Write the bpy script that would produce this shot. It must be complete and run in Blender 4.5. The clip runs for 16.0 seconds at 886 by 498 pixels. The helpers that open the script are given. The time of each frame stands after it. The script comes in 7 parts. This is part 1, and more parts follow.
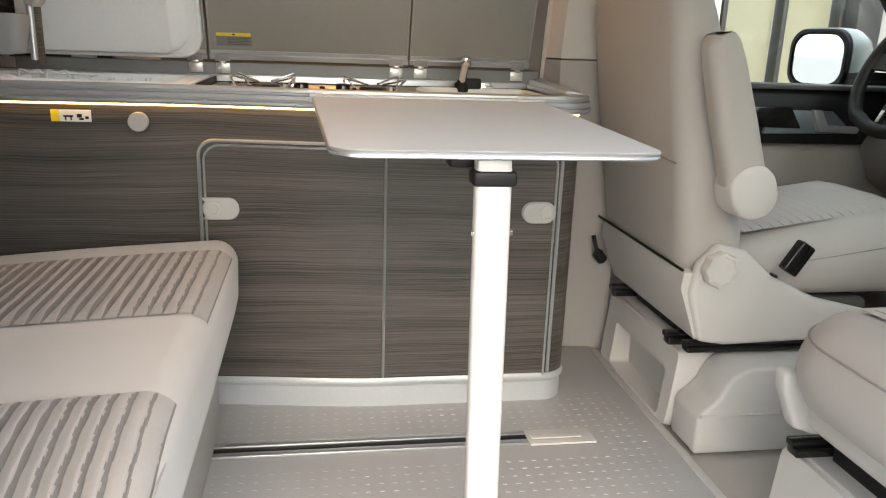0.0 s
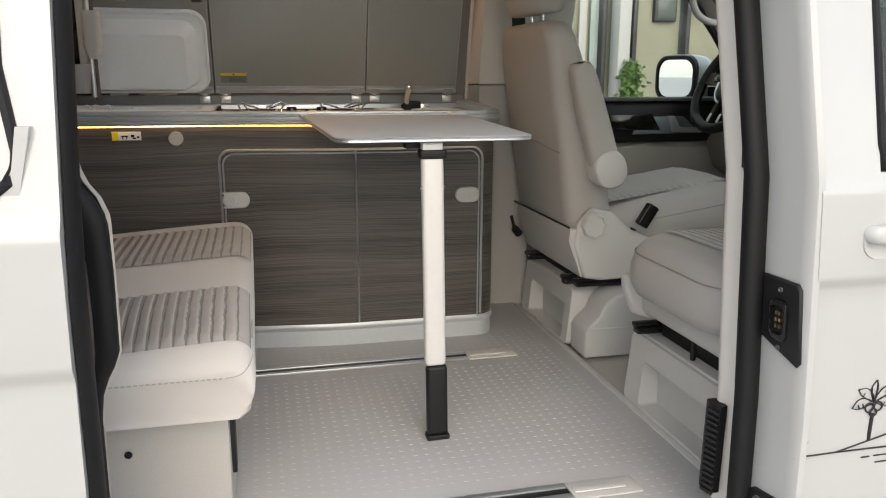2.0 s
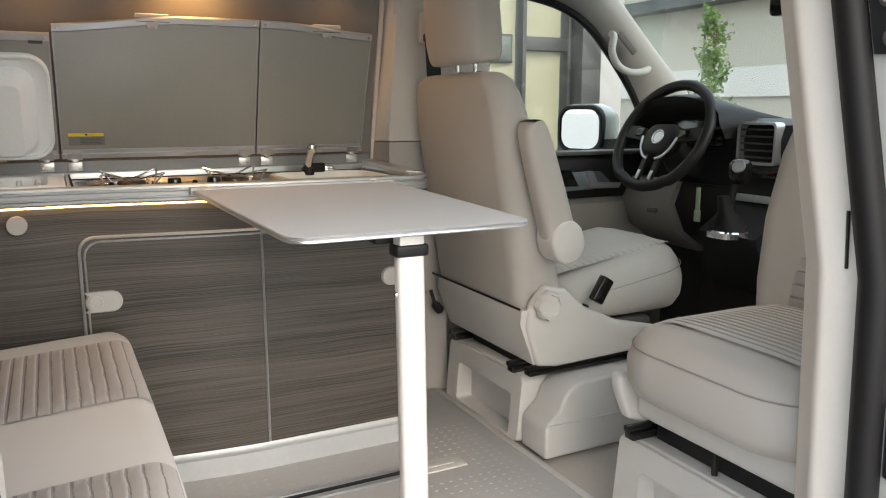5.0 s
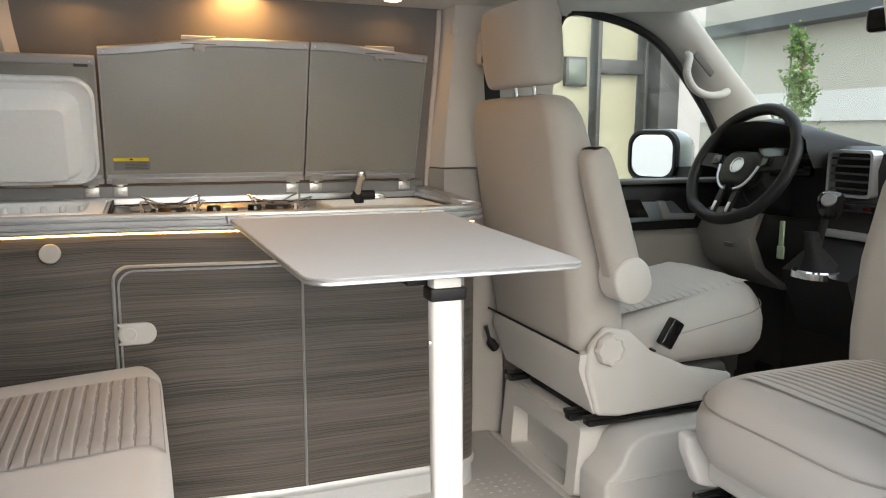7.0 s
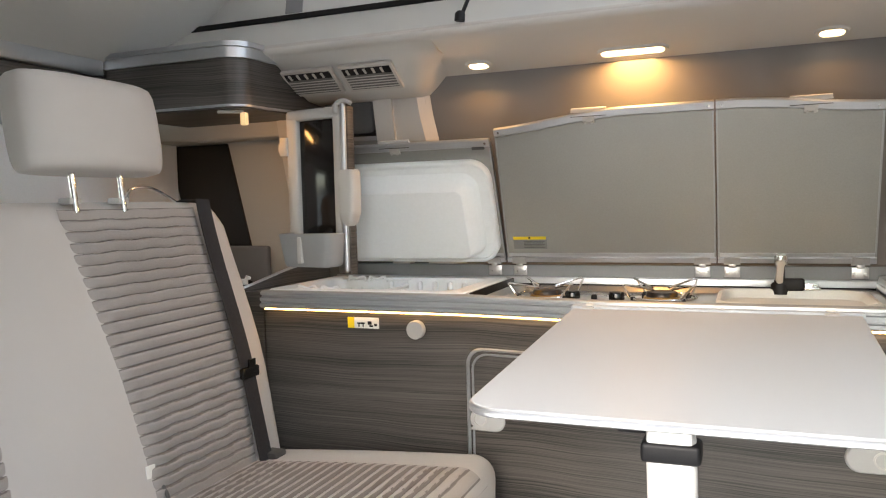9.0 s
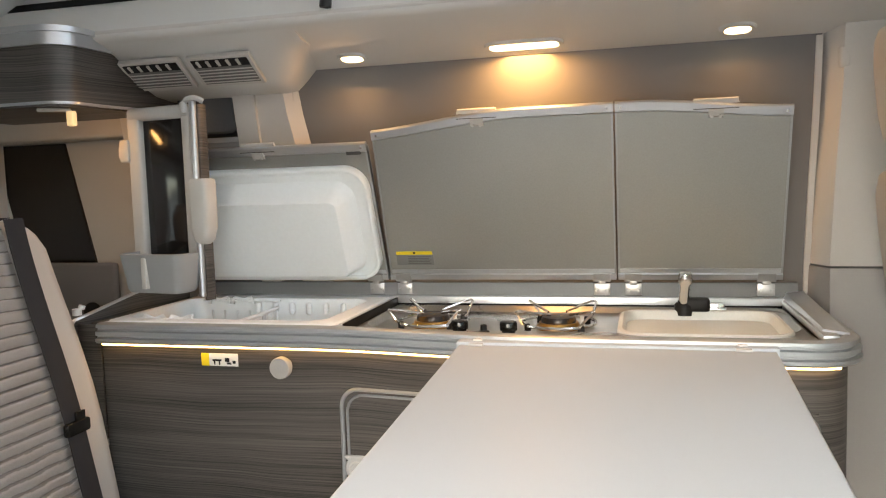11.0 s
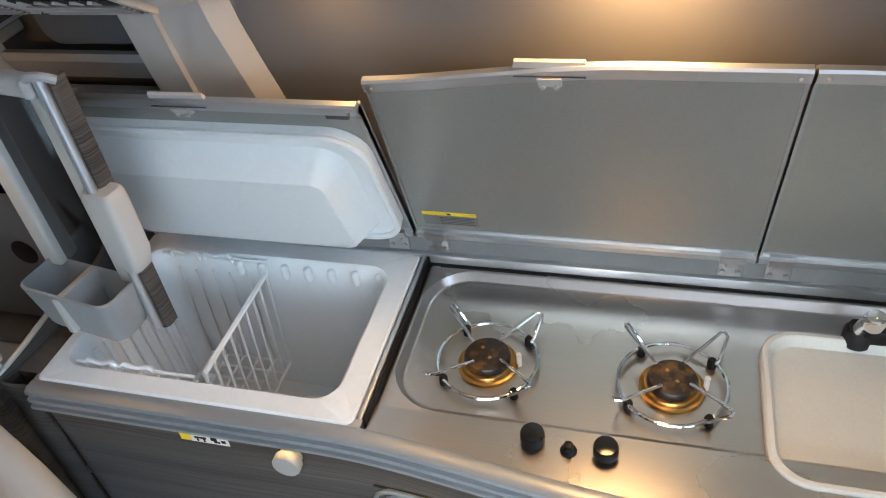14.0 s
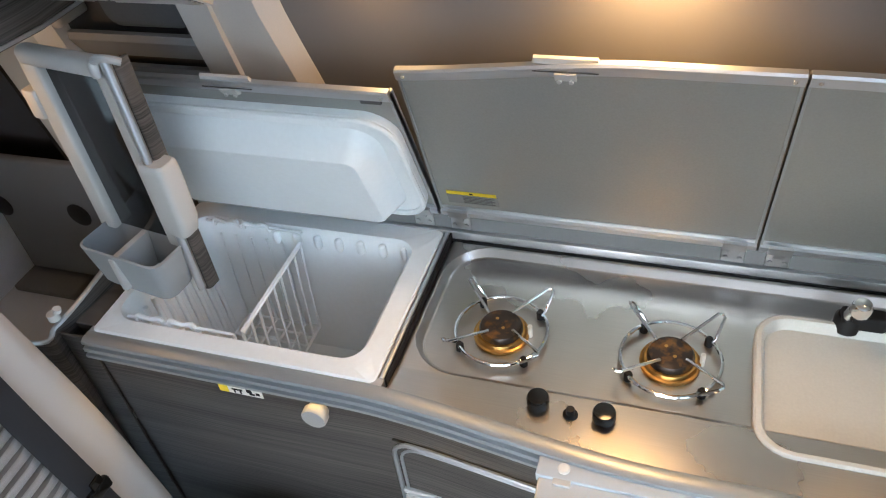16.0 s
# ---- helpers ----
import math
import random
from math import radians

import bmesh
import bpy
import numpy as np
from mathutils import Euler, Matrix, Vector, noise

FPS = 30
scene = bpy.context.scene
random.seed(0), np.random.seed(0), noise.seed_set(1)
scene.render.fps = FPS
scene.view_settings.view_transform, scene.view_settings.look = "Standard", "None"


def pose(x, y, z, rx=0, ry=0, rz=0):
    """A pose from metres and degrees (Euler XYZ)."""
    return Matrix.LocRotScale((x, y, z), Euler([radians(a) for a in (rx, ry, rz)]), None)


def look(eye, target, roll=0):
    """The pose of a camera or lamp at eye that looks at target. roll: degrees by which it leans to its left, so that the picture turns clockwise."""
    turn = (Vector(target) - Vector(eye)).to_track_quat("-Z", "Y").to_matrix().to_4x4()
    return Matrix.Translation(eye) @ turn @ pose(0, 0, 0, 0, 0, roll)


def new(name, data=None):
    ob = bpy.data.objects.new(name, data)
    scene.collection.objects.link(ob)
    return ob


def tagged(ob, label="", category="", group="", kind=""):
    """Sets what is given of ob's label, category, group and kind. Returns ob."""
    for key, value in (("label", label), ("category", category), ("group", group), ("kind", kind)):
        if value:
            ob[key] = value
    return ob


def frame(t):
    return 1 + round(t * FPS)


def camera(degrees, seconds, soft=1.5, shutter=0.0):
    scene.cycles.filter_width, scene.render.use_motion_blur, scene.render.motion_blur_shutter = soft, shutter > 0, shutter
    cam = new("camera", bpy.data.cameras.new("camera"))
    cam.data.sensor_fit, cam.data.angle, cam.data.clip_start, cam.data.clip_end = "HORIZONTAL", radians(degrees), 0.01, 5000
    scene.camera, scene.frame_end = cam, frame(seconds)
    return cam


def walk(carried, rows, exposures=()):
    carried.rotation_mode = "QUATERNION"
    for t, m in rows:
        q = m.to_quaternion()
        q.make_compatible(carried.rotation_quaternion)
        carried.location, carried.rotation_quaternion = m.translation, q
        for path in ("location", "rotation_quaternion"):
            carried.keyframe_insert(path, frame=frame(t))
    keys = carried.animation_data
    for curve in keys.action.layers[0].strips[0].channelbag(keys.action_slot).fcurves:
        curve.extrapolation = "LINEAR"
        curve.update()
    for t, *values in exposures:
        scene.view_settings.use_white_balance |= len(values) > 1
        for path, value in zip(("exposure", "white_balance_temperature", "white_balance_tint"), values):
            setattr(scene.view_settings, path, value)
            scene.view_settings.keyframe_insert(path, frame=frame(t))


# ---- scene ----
cam = camera(60.1, 16.0, 1.15)
PATH = [
    (0, (-0.082, -0.016, 0.893), (0.235, 1.887, 0.364), 2.1),
    (0.5, (-0.108, -0.272, 0.891), (0.278, 1.623, 0.381), 2.6),
    (1, (-0.181, -0.526, 0.898), (0.245, 1.373, 0.437), 1.5),
    (1.5, (-0.226, -0.667, 0.893), (0.234, 1.228, 0.446), 0.8),
    (2, (-0.235, -0.713, 0.892), (0.224, 1.181, 0.444), 0.2),
    (2.5, (-0.234, -0.723, 0.891), (0.223, 1.172, 0.441), 0.0),
    (3, (-0.239, -0.725, 0.891), (0.238, 1.165, 0.441), 0.0),
    (3.5, (-0.251, -0.695, 0.894), (0.273, 1.184, 0.454), 0.1),
    (4, (-0.292, -0.541, 0.915), (0.302, 1.321, 0.49), 0.2),
    (4.5, (-0.342, -0.339, 0.951), (0.448, 1.459, 0.57), 0.1),
    (4.7, (-0.393, -0.265, 0.952), (0.498, 1.488, 0.588), 0.0),
    (6.8, (-0.361, -0.088, 0.977), (0.529, 1.672, 0.644), 0.0),
    (7, (-0.279, -0.088, 0.96), (0.444, 1.752, 0.658), 0.2),
    (7.5, (-0.103, -0.047, 0.965), (0.079, 1.921, 0.654), 0.5),
    (8, (-0.015, 0.086, 0.939), (-0.37, 2.037, 0.675), 0.2),
    (8.2, (0.06, 0.119, 0.955), (-0.491, 2.025, 0.701), -0.3),
    (10.3, (0.297, 0.24, 0.997), (-0.494, 2.076, 1.072), -0.8),
    (10.5, (0.305, 0.273, 1.007), (-0.409, 2.141, 1.039), -1.3),
    (11, (0.214, 0.41, 1.044), (-0.287, 2.339, 0.875), -1.8),
    (11.5, (0.118, 0.6, 1.078), (-0.252, 2.515, 0.635), -4.8),
    (12, (0.111, 0.878, 1.071), (-0.174, 2.751, 0.431), -5.7),
    (12.5, (0.114, 1.082, 1.145), (-0.334, 2.835, 0.292), -5.4),
    (13, (0.055, 1.199, 1.282), (-0.463, 2.786, 0.181), -6.1),
    (13.5, (-0.008, 1.257, 1.426), (-0.504, 2.755, 0.197), -7.8),
    (14, (0.001, 1.211, 1.616), (-0.508, 2.663, 0.338), -7.9),
    (14.5, (0.02, 1.143, 1.713), (-0.566, 2.493, 0.359), -6.9),
    (15, (0.033, 1.112, 1.722), (-0.623, 2.468, 0.407), -7.1),
    (15.5, (0.034, 1.117, 1.715), (-0.619, 2.489, 0.414), -7.7),
    (16, (0.038, 1.147, 1.676), (-0.537, 2.538, 0.359), -7.8),
]
EXPOSURES = [(0.0, 0.4, 6900, 10), (0.5, 0.2, 6900, 10), (1.0, 0.0, 6900, 10), (1.5, -0.28, 6900, 10), (3.0, -0.36, 6900, 10), (4.0, -0.2, 6900, 10), (4.7, 0.15, 6900, 10), (7.0, 0.42, 6900, 10), (7.5, 0.47, 6800, 10), (8.2, 0.82, 6700, 10), (10.3, 0.86, 6750, 8), (11.0, 0.86, 6750, 8), (12.0, 0.78, 6800, 8), (13.0, 0.75, 5750, 5), (14.5, 0.83, 5450, 4), (16.0, 0.87, 5450, 4)]
walk(cam, [(t, look(eye, target, roll)) for t, eye, target, roll in PATH], EXPOSURES)

# ---- world, sun, exposure ----
world = bpy.data.worlds.new("sky")
scene.world = world
world.use_nodes = True
wn = world.node_tree.nodes
sky = wn.new("ShaderNodeTexSky")
sky.sky_type, sky.sun_disc, sky.sun_elevation, sky.sun_rotation = "NISHITA", False, radians(34), radians(185)
sky.air_density, sky.dust_density = 1.0, 2.0
veil = wn.new("ShaderNodeMix")
veil.data_type, veil.inputs[0].default_value, veil.inputs[7].default_value = "RGBA", 0.6, (2.6, 2.68, 2.75, 1)
world.node_tree.links.new(sky.outputs[0], veil.inputs[6])
world.node_tree.links.new(veil.outputs[2], wn["Background"].inputs[0])
wn["Background"].inputs[1].default_value = 0.80
sun = new("sun", bpy.data.lights.new("sun", "SUN"))
sun.data.energy, sun.data.angle, sun.data.color = 0.30, radians(62), (1.0, 0.98, 0.96)
sun.matrix_world = look((-1.7, -5.0, 3.0), (0.0, 0.0, 0.0))
scene.view_settings.exposure = 0.0


# ---- materials ----
def node_mat(name):
    m = bpy.data.materials.new(name)
    m.use_nodes = True
    return m, m.node_tree.nodes, m.node_tree.links, m.node_tree.nodes["Principled BSDF"]


def mat(name, base, rough=0.5, metal=0.0, grain=200.0, vary=0.06, bump=0.1, depth=0.0005, stretch=(1, 1, 1), blotch=3.0, sheen=0.0, coat=0.0, wear=0.12):
    """Colour with fine grain and broad uneven patches, rough in patches, and fine relief."""
    m, n, l, b = node_mat(name)
    tc = n.new("ShaderNodeTexCoord")
    mp = n.new("ShaderNodeMapping")
    mp.inputs["Scale"].default_value = stretch
    l.new(tc.outputs["Object"], mp.inputs[0])
    fine, broad = n.new("ShaderNodeTexNoise"), n.new("ShaderNodeTexNoise")
    fine.inputs["Scale"].default_value, fine.inputs["Detail"].default_value = grain, 4
    broad.inputs["Scale"].default_value, broad.inputs["Detail"].default_value = blotch, 5
    l.new(mp.outputs[0], fine.inputs[0])
    l.new(tc.outputs["Object"], broad.inputs[0])
    add = n.new("ShaderNodeMath")
    add.operation = "ADD"
    l.new(fine.outputs[0], add.inputs[0])
    l.new(broad.outputs[0], add.inputs[1])
    rng = n.new("ShaderNodeMapRange")
    rng.inputs["From Min"].default_value, rng.inputs["From Max"].default_value = 0.6, 1.4
    rng.inputs["To Min"].default_value, rng.inputs["To Max"].default_value = 1 - vary, 1 + vary
    l.new(add.outputs[0], rng.inputs[0])
    mul = n.new("ShaderNodeMix")
    mul.data_type, mul.blend_type = "RGBA", "MULTIPLY"
    mul.inputs[0].default_value = 1.0
    mul.inputs[6].default_value = (*base, 1)
    l.new(rng.outputs[0], mul.inputs[7])
    l.new(mul.outputs[2], b.inputs["Base Color"])
    rr = n.new("ShaderNodeMapRange")
    rr.inputs["From Min"].default_value, rr.inputs["From Max"].default_value = 0.3, 0.7
    rr.inputs["To Min"].default_value, rr.inputs["To Max"].default_value = rough * (1 - wear), min(1, rough * (1 + wear))
    l.new(broad.outputs[0], rr.inputs[0])
    l.new(rr.outputs[0], b.inputs["Roughness"])
    b.inputs["Metallic"].default_value = metal
    b.inputs["Sheen Weight"].default_value = sheen
    b.inputs["Coat Weight"].default_value = coat
    b.inputs["Coat Roughness"].default_value = 0.08
    if bump:
        bp = n.new("ShaderNodeBump")
        bp.inputs["Strength"].default_value, bp.inputs["Distance"].default_value = bump, depth
        l.new(fine.outputs[0], bp.inputs["Height"])
        l.new(bp.outputs[0], b.inputs["Normal"])
    return m


def wood_mat(name, dark, light, flat=False):
    """Grey-brown oak laminate with long level grain, wavering lines and pores."""
    m, n, l, b = node_mat(name)
    tc = n.new("ShaderNodeTexCoord")
    warp = n.new("ShaderNodeTexNoise")
    warp.inputs["Scale"].default_value, warp.inputs["Detail"].default_value = 2.2, 2
    l.new(tc.outputs["Object"], warp.inputs[0])
    mixv = n.new("ShaderNodeVectorMath")
    mixv.operation = "MULTIPLY_ADD"
    mixv.inputs[1].default_value = (0.0, 0.032, 0.0) if flat else (0.0, 0.0, 0.032)
    l.new(warp.outputs["Color"], mixv.inputs[0])
    l.new(tc.outputs["Object"], mixv.inputs[2])
    tones = []
    for scale, detail in (((0.8, 0.8, 17), 3), ((1.2, 1.2, 400), 4), ((6, 6, 1100), 2)):
        mp, nz = n.new("ShaderNodeMapping"), n.new("ShaderNodeTexNoise")
        mp.inputs["Scale"].default_value = (scale[0], scale[2], scale[1]) if flat else scale
        nz.inputs["Scale"].default_value, nz.inputs["Detail"].default_value = 1.0, detail
        l.new(mixv.outputs[0], mp.inputs[0])
        l.new(mp.outputs[0], nz.inputs[0])
        tones.append(nz)
    m1, m2 = n.new("ShaderNodeMix"), n.new("ShaderNodeMix")
    m1.inputs[0].default_value, m2.inputs[0].default_value = 0.62, 0.26
    l.new(tones[0].outputs[0], m1.inputs[2])
    l.new(tones[1].outputs[0], m1.inputs[3])
    l.new(m1.outputs[0], m2.inputs[2])
    l.new(tones[2].outputs[0], m2.inputs[3])
    ramp = n.new("ShaderNodeValToRGB")
    e = ramp.color_ramp.elements
    e[0].position, e[0].color = 0.405, (*dark, 1)
    e[1].position, e[1].color = 0.60, (*light, 1)
    mid = ramp.color_ramp.elements.new(0.5)
    mid.color = (*[0.55 * a + 0.45 * c for a, c in zip(light, dark)], 1)
    l.new(m2.outputs[0], ramp.inputs[0])
    l.new(ramp.outputs[0], b.inputs["Base Color"])
    b.inputs["Roughness"].default_value = 0.42
    bp = n.new("ShaderNodeBump")
    bp.inputs["Strength"].default_value, bp.inputs["Distance"].default_value = 0.25, 0.0006
    l.new(m2.outputs[0], bp.inputs["Height"])
    l.new(bp.outputs[0], b.inputs["Normal"])
    return m


def glow_mat(name, colour, strength):
    m, n, l, b = node_mat(name)
    b.inputs["Emission Color"].default_value = (*colour, 1)
    b.inputs["Emission Strength"].default_value = strength
    b.inputs["Base Color"].default_value = (*colour, 1)
    return m


def glass_mat(name, tint=(0.92, 0.96, 0.94), rough=0.0):
    m, n, l, b = node_mat(name)
    n.remove(b)
    tr, gl, fr, mx = n.new("ShaderNodeBsdfTransparent"), n.new("ShaderNodeBsdfGlossy"), n.new("ShaderNodeLayerWeight"), n.new("ShaderNodeMixShader")
    pw, ml = n.new("ShaderNodeMath"), n.new("ShaderNodeMath")
    pw.operation, ml.operation = "POWER", "MULTIPLY_ADD"
    pw.inputs[1].default_value, ml.inputs[1].default_value, ml.inputs[2].default_value = 5.0, 0.5, 0.04
    tr.inputs[0].default_value = (*tint, 1)
    gl.inputs["Roughness"].default_value = rough
    fr.inputs[0].default_value = 0.5
    l.new(fr.outputs["Facing"], pw.inputs[0])
    l.new(pw.outputs[0], ml.inputs[0])
    l.new(ml.outputs[0], mx.inputs[0])
    l.new(tr.outputs[0], mx.inputs[1])
    l.new(gl.outputs[0], mx.inputs[2])
    l.new(mx.outputs[0], n["Material Output"].inputs[0])
    return m


WOOD = wood_mat("grey_oak", (0.019, 0.0175, 0.016), (0.116, 0.103, 0.092))
WOOD_FLAT = wood_mat("grey_oak_level", (0.019, 0.0175, 0.016), (0.116, 0.103, 0.092), True)
ALU = mat("satin_aluminium", (0.55, 0.57, 0.59), 0.34, 0.85, 60, 0.05, 0.15, 0.0002, (1, 8, 8))
GREYALU = mat("grey_anodised_profile", (0.40, 0.42, 0.43), 0.38, 0.6, 80, 0.05, 0.12, 0.0002, (1, 8, 8))
HINGE = mat("hinge_steel", (0.48, 0.485, 0.49), 0.36, 0.9, 60, 0.08, 0.1)
CHROME = mat("chrome", (0.82, 0.82, 0.82), 0.08, 1.0, 30, 0.03, 0)
STEEL = mat("brushed_stainless", (0.48, 0.455, 0.425), 0.28, 1.0, 14, 0.07, 0.08, 0.0002, (1, 60, 60), 4.0, wear=0.08)
LIDGREY = mat("grey_satin_lid", (0.335, 0.338, 0.315), 0.36, 0.55, 300, 0.07, 0.12, 0.0003, (1, 1, 1), 2.2)
PLASTIC = mat("light_grey_plastic", (0.51, 0.50, 0.475), 0.55, 0, 700, 0.05, 0.35, 0.0004)
TRIMGREY = mat("beige_grey_trim", (0.56, 0.535, 0.50), 0.6, 0, 500, 0.05, 0.3, 0.0004)
FROST = mat("white_fridge_plastic", (0.84, 0.88, 0.90), 0.32, 0, 120, 0.03, 0.06, 0.0004)
WHITE = mat("white_body_paint", (0.415, 0.418, 0.403), 0.24, 0, 5, 0.02, 0.0, coat=0.4)
TABLETOP = mat("light_grey_laminate", (0.48, 0.515, 0.55), 0.52, 0, 900, 0.05, 0.12, 0.0003)
LEGPAINT = mat("white_lacquered_aluminium", (0.60, 0.59, 0.57), 0.38, 0.1, 90, 0.03, 0.05)
BLACK = mat("black_plastic", (0.010, 0.010, 0.011), 0.48, 0, 600, 0.2, 0.3, 0.0004)
RUBBER = mat("black_rubber", (0.009, 0.009, 0.010), 0.62, 0, 300, 0.2, 0.2, 0.0006)
for m_ in (BLACK, RUBBER):
    m_.node_tree.nodes["Principled BSDF"].inputs["Specular IOR Level"].default_value = 0.25
GLOSSBLACK = mat("glossy_black", (0.008, 0.008, 0.008), 0.12, 0, 30, 0.1, 0)
FABRIC = mat("plain_light_cloth", (0.52, 0.495, 0.465), 0.85, 0, 1300, 0.10, 0.5, 0.0005, sheen=0.2)
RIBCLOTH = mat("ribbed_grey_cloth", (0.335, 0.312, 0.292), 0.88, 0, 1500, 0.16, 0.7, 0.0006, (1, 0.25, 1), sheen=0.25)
# darker tone of the ribbed cloth: shade in the bench grooves, put into colour
RIBSHADE = mat("rib_groove_shade", (0.18, 0.165, 0.152), 0.9, 0, 1500, 0.16, 0.7, 0.0006, (1, 0.25, 1), sheen=0.15)
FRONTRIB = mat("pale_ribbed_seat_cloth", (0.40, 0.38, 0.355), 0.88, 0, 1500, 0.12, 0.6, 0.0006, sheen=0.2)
# same for the front seats: groove shade as a darker cloth colour
FRONTSHADE = mat("seat_groove_shade", (0.29, 0.275, 0.255), 0.9, 0, 1500, 0.12, 0.6, 0.0006)
SEAM = mat("seat_seam", (0.27, 0.25, 0.23), 0.8, 0, 400, 0.1, 0.2)
SEATVINYL = mat("light_grey_seat_cover", (0.385, 0.365, 0.335), 0.7, 0, 1100, 0.07, 0.4, 0.0004, sheen=0.1)
FLOORMAT = mat("grey_vinyl_floor", (0.42, 0.418, 0.415), 0.5, 0, 260, 0.10, 0.25, 0.0006, blotch=2.0)
STUD = mat("worn_floor_stud", (0.45, 0.448, 0.445), 0.52, 0, 200, 0.08, 0.1)
BLIND = mat("grey_blind_cloth", (0.185, 0.178, 0.175), 0.75, 0, 900, 0.09, 0.35, 0.0005, (1, 1, 3))
CANVAS = mat("grey_roof_canvas", (0.36, 0.36, 0.37), 0.85, 0, 900, 0.08, 0.4, 0.0006, blotch=6)
HEADLINER = mat("pale_headliner_felt", (0.63, 0.62, 0.59), 0.9, 0, 1200, 0.06, 0.5, 0.0006)
BASIN = mat("off_white_basin", (0.64, 0.645, 0.61), 0.38, 0, 250, 0.07, 0.08, 0.0005, blotch=9)
DARKTRIM = mat("charcoal_trim", (0.07, 0.068, 0.065), 0.65, 0, 700, 0.12, 0.4, 0.0005)
WEBBING = mat("dark_belt_webbing", (0.017, 0.018, 0.022), 0.8, 0, 900, 0.25, 0.6, 0.0005, (1, 1, 4))
RED = mat("red_plastic", (0.62, 0.03, 0.02), 0.35, 0, 200, 0.05, 0.05)
YELLOW = mat("yellow_sticker", (0.80, 0.62, 0.02), 0.45, 0, 200, 0.05, 0)
PAPER = mat("white_sticker", (0.75, 0.74, 0.70), 0.5, 0, 200, 0.04, 0)
BURNT = mat("burnt_burner_cap", (0.035, 0.028, 0.025), 0.3, 0.5, 60, 0.4, 0.2, 0.0006)
bn, bl = BURNT.node_tree.nodes, BURNT.node_tree.links
scorch, amber, blend = bn.new("ShaderNodeTexNoise"), bn.new("ShaderNodeValToRGB"), bn.new("ShaderNodeMix")
scorch.inputs["Scale"].default_value, scorch.inputs["Detail"].default_value = 55, 4
amber.color_ramp.elements[0].position, amber.color_ramp.elements[1].position = 0.50, 0.66
blend.data_type, blend.inputs[7].default_value = "RGBA", (0.17, 0.085, 0.022, 1)
burnt_in = bn["Principled BSDF"].inputs["Base Color"]
bl.new(bn.new("ShaderNodeTexCoord").outputs["Object"], scorch.inputs[0])
bl.new(scorch.outputs[0], amber.inputs[0])
bl.new(amber.outputs[0], blend.inputs[0])
bl.new(burnt_in.links[0].from_socket, blend.inputs[6])
bl.new(blend.outputs[2], burnt_in)
PINS = mat("contact_brass", (0.62, 0.45, 0.24), 0.35, 1.0, 60, 0.15, 0.1)
BRASS = mat("brass_burner_ring", (0.46, 0.27, 0.08), 0.32, 1.0, 60, 0.3, 0.1, blotch=40)
WARMGLOW = glow_mat("warm_lamp_lens", (1.0, 0.74, 0.42), 4.5)
STRIPGLOW = glow_mat("warm_led_strip", (1.0, 0.60, 0.22), 5.5)
GLASS = glass_mat("clear_car_glass")
DARKGLASS = glass_mat("tinted_glass", (0.55, 0.60, 0.58))
MIRROR = mat("mirror_silver", (0.9, 0.9, 0.9), 0.02, 1.0, 30, 0.0, 0)
ASPHALT = mat("grey_paving", (0.36, 0.35, 0.335), 0.85, 0, 60, 0.2, 0.5, 0.004, blotch=0.6)
RENDERWALL = mat("grey_beige_render", (0.36, 0.335, 0.29), 0.85, 0, 40, 0.06, 0.3, 0.003, blotch=0.5)
CREAM = mat("cream_facade_panel", (0.28, 0.265, 0.195), 0.6, 0, 30, 0.05, 0.1, 0.002, blotch=0.4)
WHITEWALL = mat("white_rendered_wall", (0.46, 0.45, 0.43), 0.8, 0, 40, 0.05, 0.2, 0.002, blotch=0.6)
FRAMEGREY = mat("anthracite_window_frame", (0.04, 0.04, 0.042), 0.5, 0, 100, 0.1, 0.1)
LEAF = mat("fresh_green_leaf", (0.08, 0.15, 0.035), 0.55, 0, 60, 0.3, 0.2, 0.001)
BARK = mat("brown_bark", (0.12, 0.09, 0.06), 0.9, 0, 80, 0.3, 0.6, 0.004)


# ---- mesh helpers ----
HOME = {}


def finish(name, bm, material, sharp=38):
    bmesh.ops.remove_doubles(bm, verts=bm.verts, dist=1e-6)
    bmesh.ops.recalc_face_normals(bm, faces=bm.faces)
    me = bpy.data.meshes.new(name)
    bm.to_mesh(me)
    bm.free()
    me.polygons.foreach_set("use_smooth", [True] * len(me.polygons))
    me.set_sharp_from_angle(angle=radians(sharp))
    me.materials.append(material)
    return new(name, me)


def thing(name, at, label, category, group="", kind=""):
    ob = new(name)
    ob.empty_display_size = 0.05
    ob.location = at
    HOME[ob.name] = Vector(at)
    return tagged(ob, label, category, group, kind)


def part(name, bm, material, parent, label="", sharp=38):
    ob = finish(name, bm, material, sharp)
    ob.parent = parent
    ob.matrix_parent_inverse = Matrix.Translation(-HOME.get(parent.name, Vector()))
    if label:
        ob["label"] = label
    return ob


def solid(name, bm, material, label, category, group="", kind="", sharp=38):
    return tagged(finish(name, bm, material, sharp), label, category, group, kind)


def joined(*bms):
    out = bmesh.new()
    for b in bms:
        me = bpy.data.meshes.new("tmp")
        b.to_mesh(me)
        b.free()
        out.from_mesh(me)
        bpy.data.meshes.remove(me)
    return out


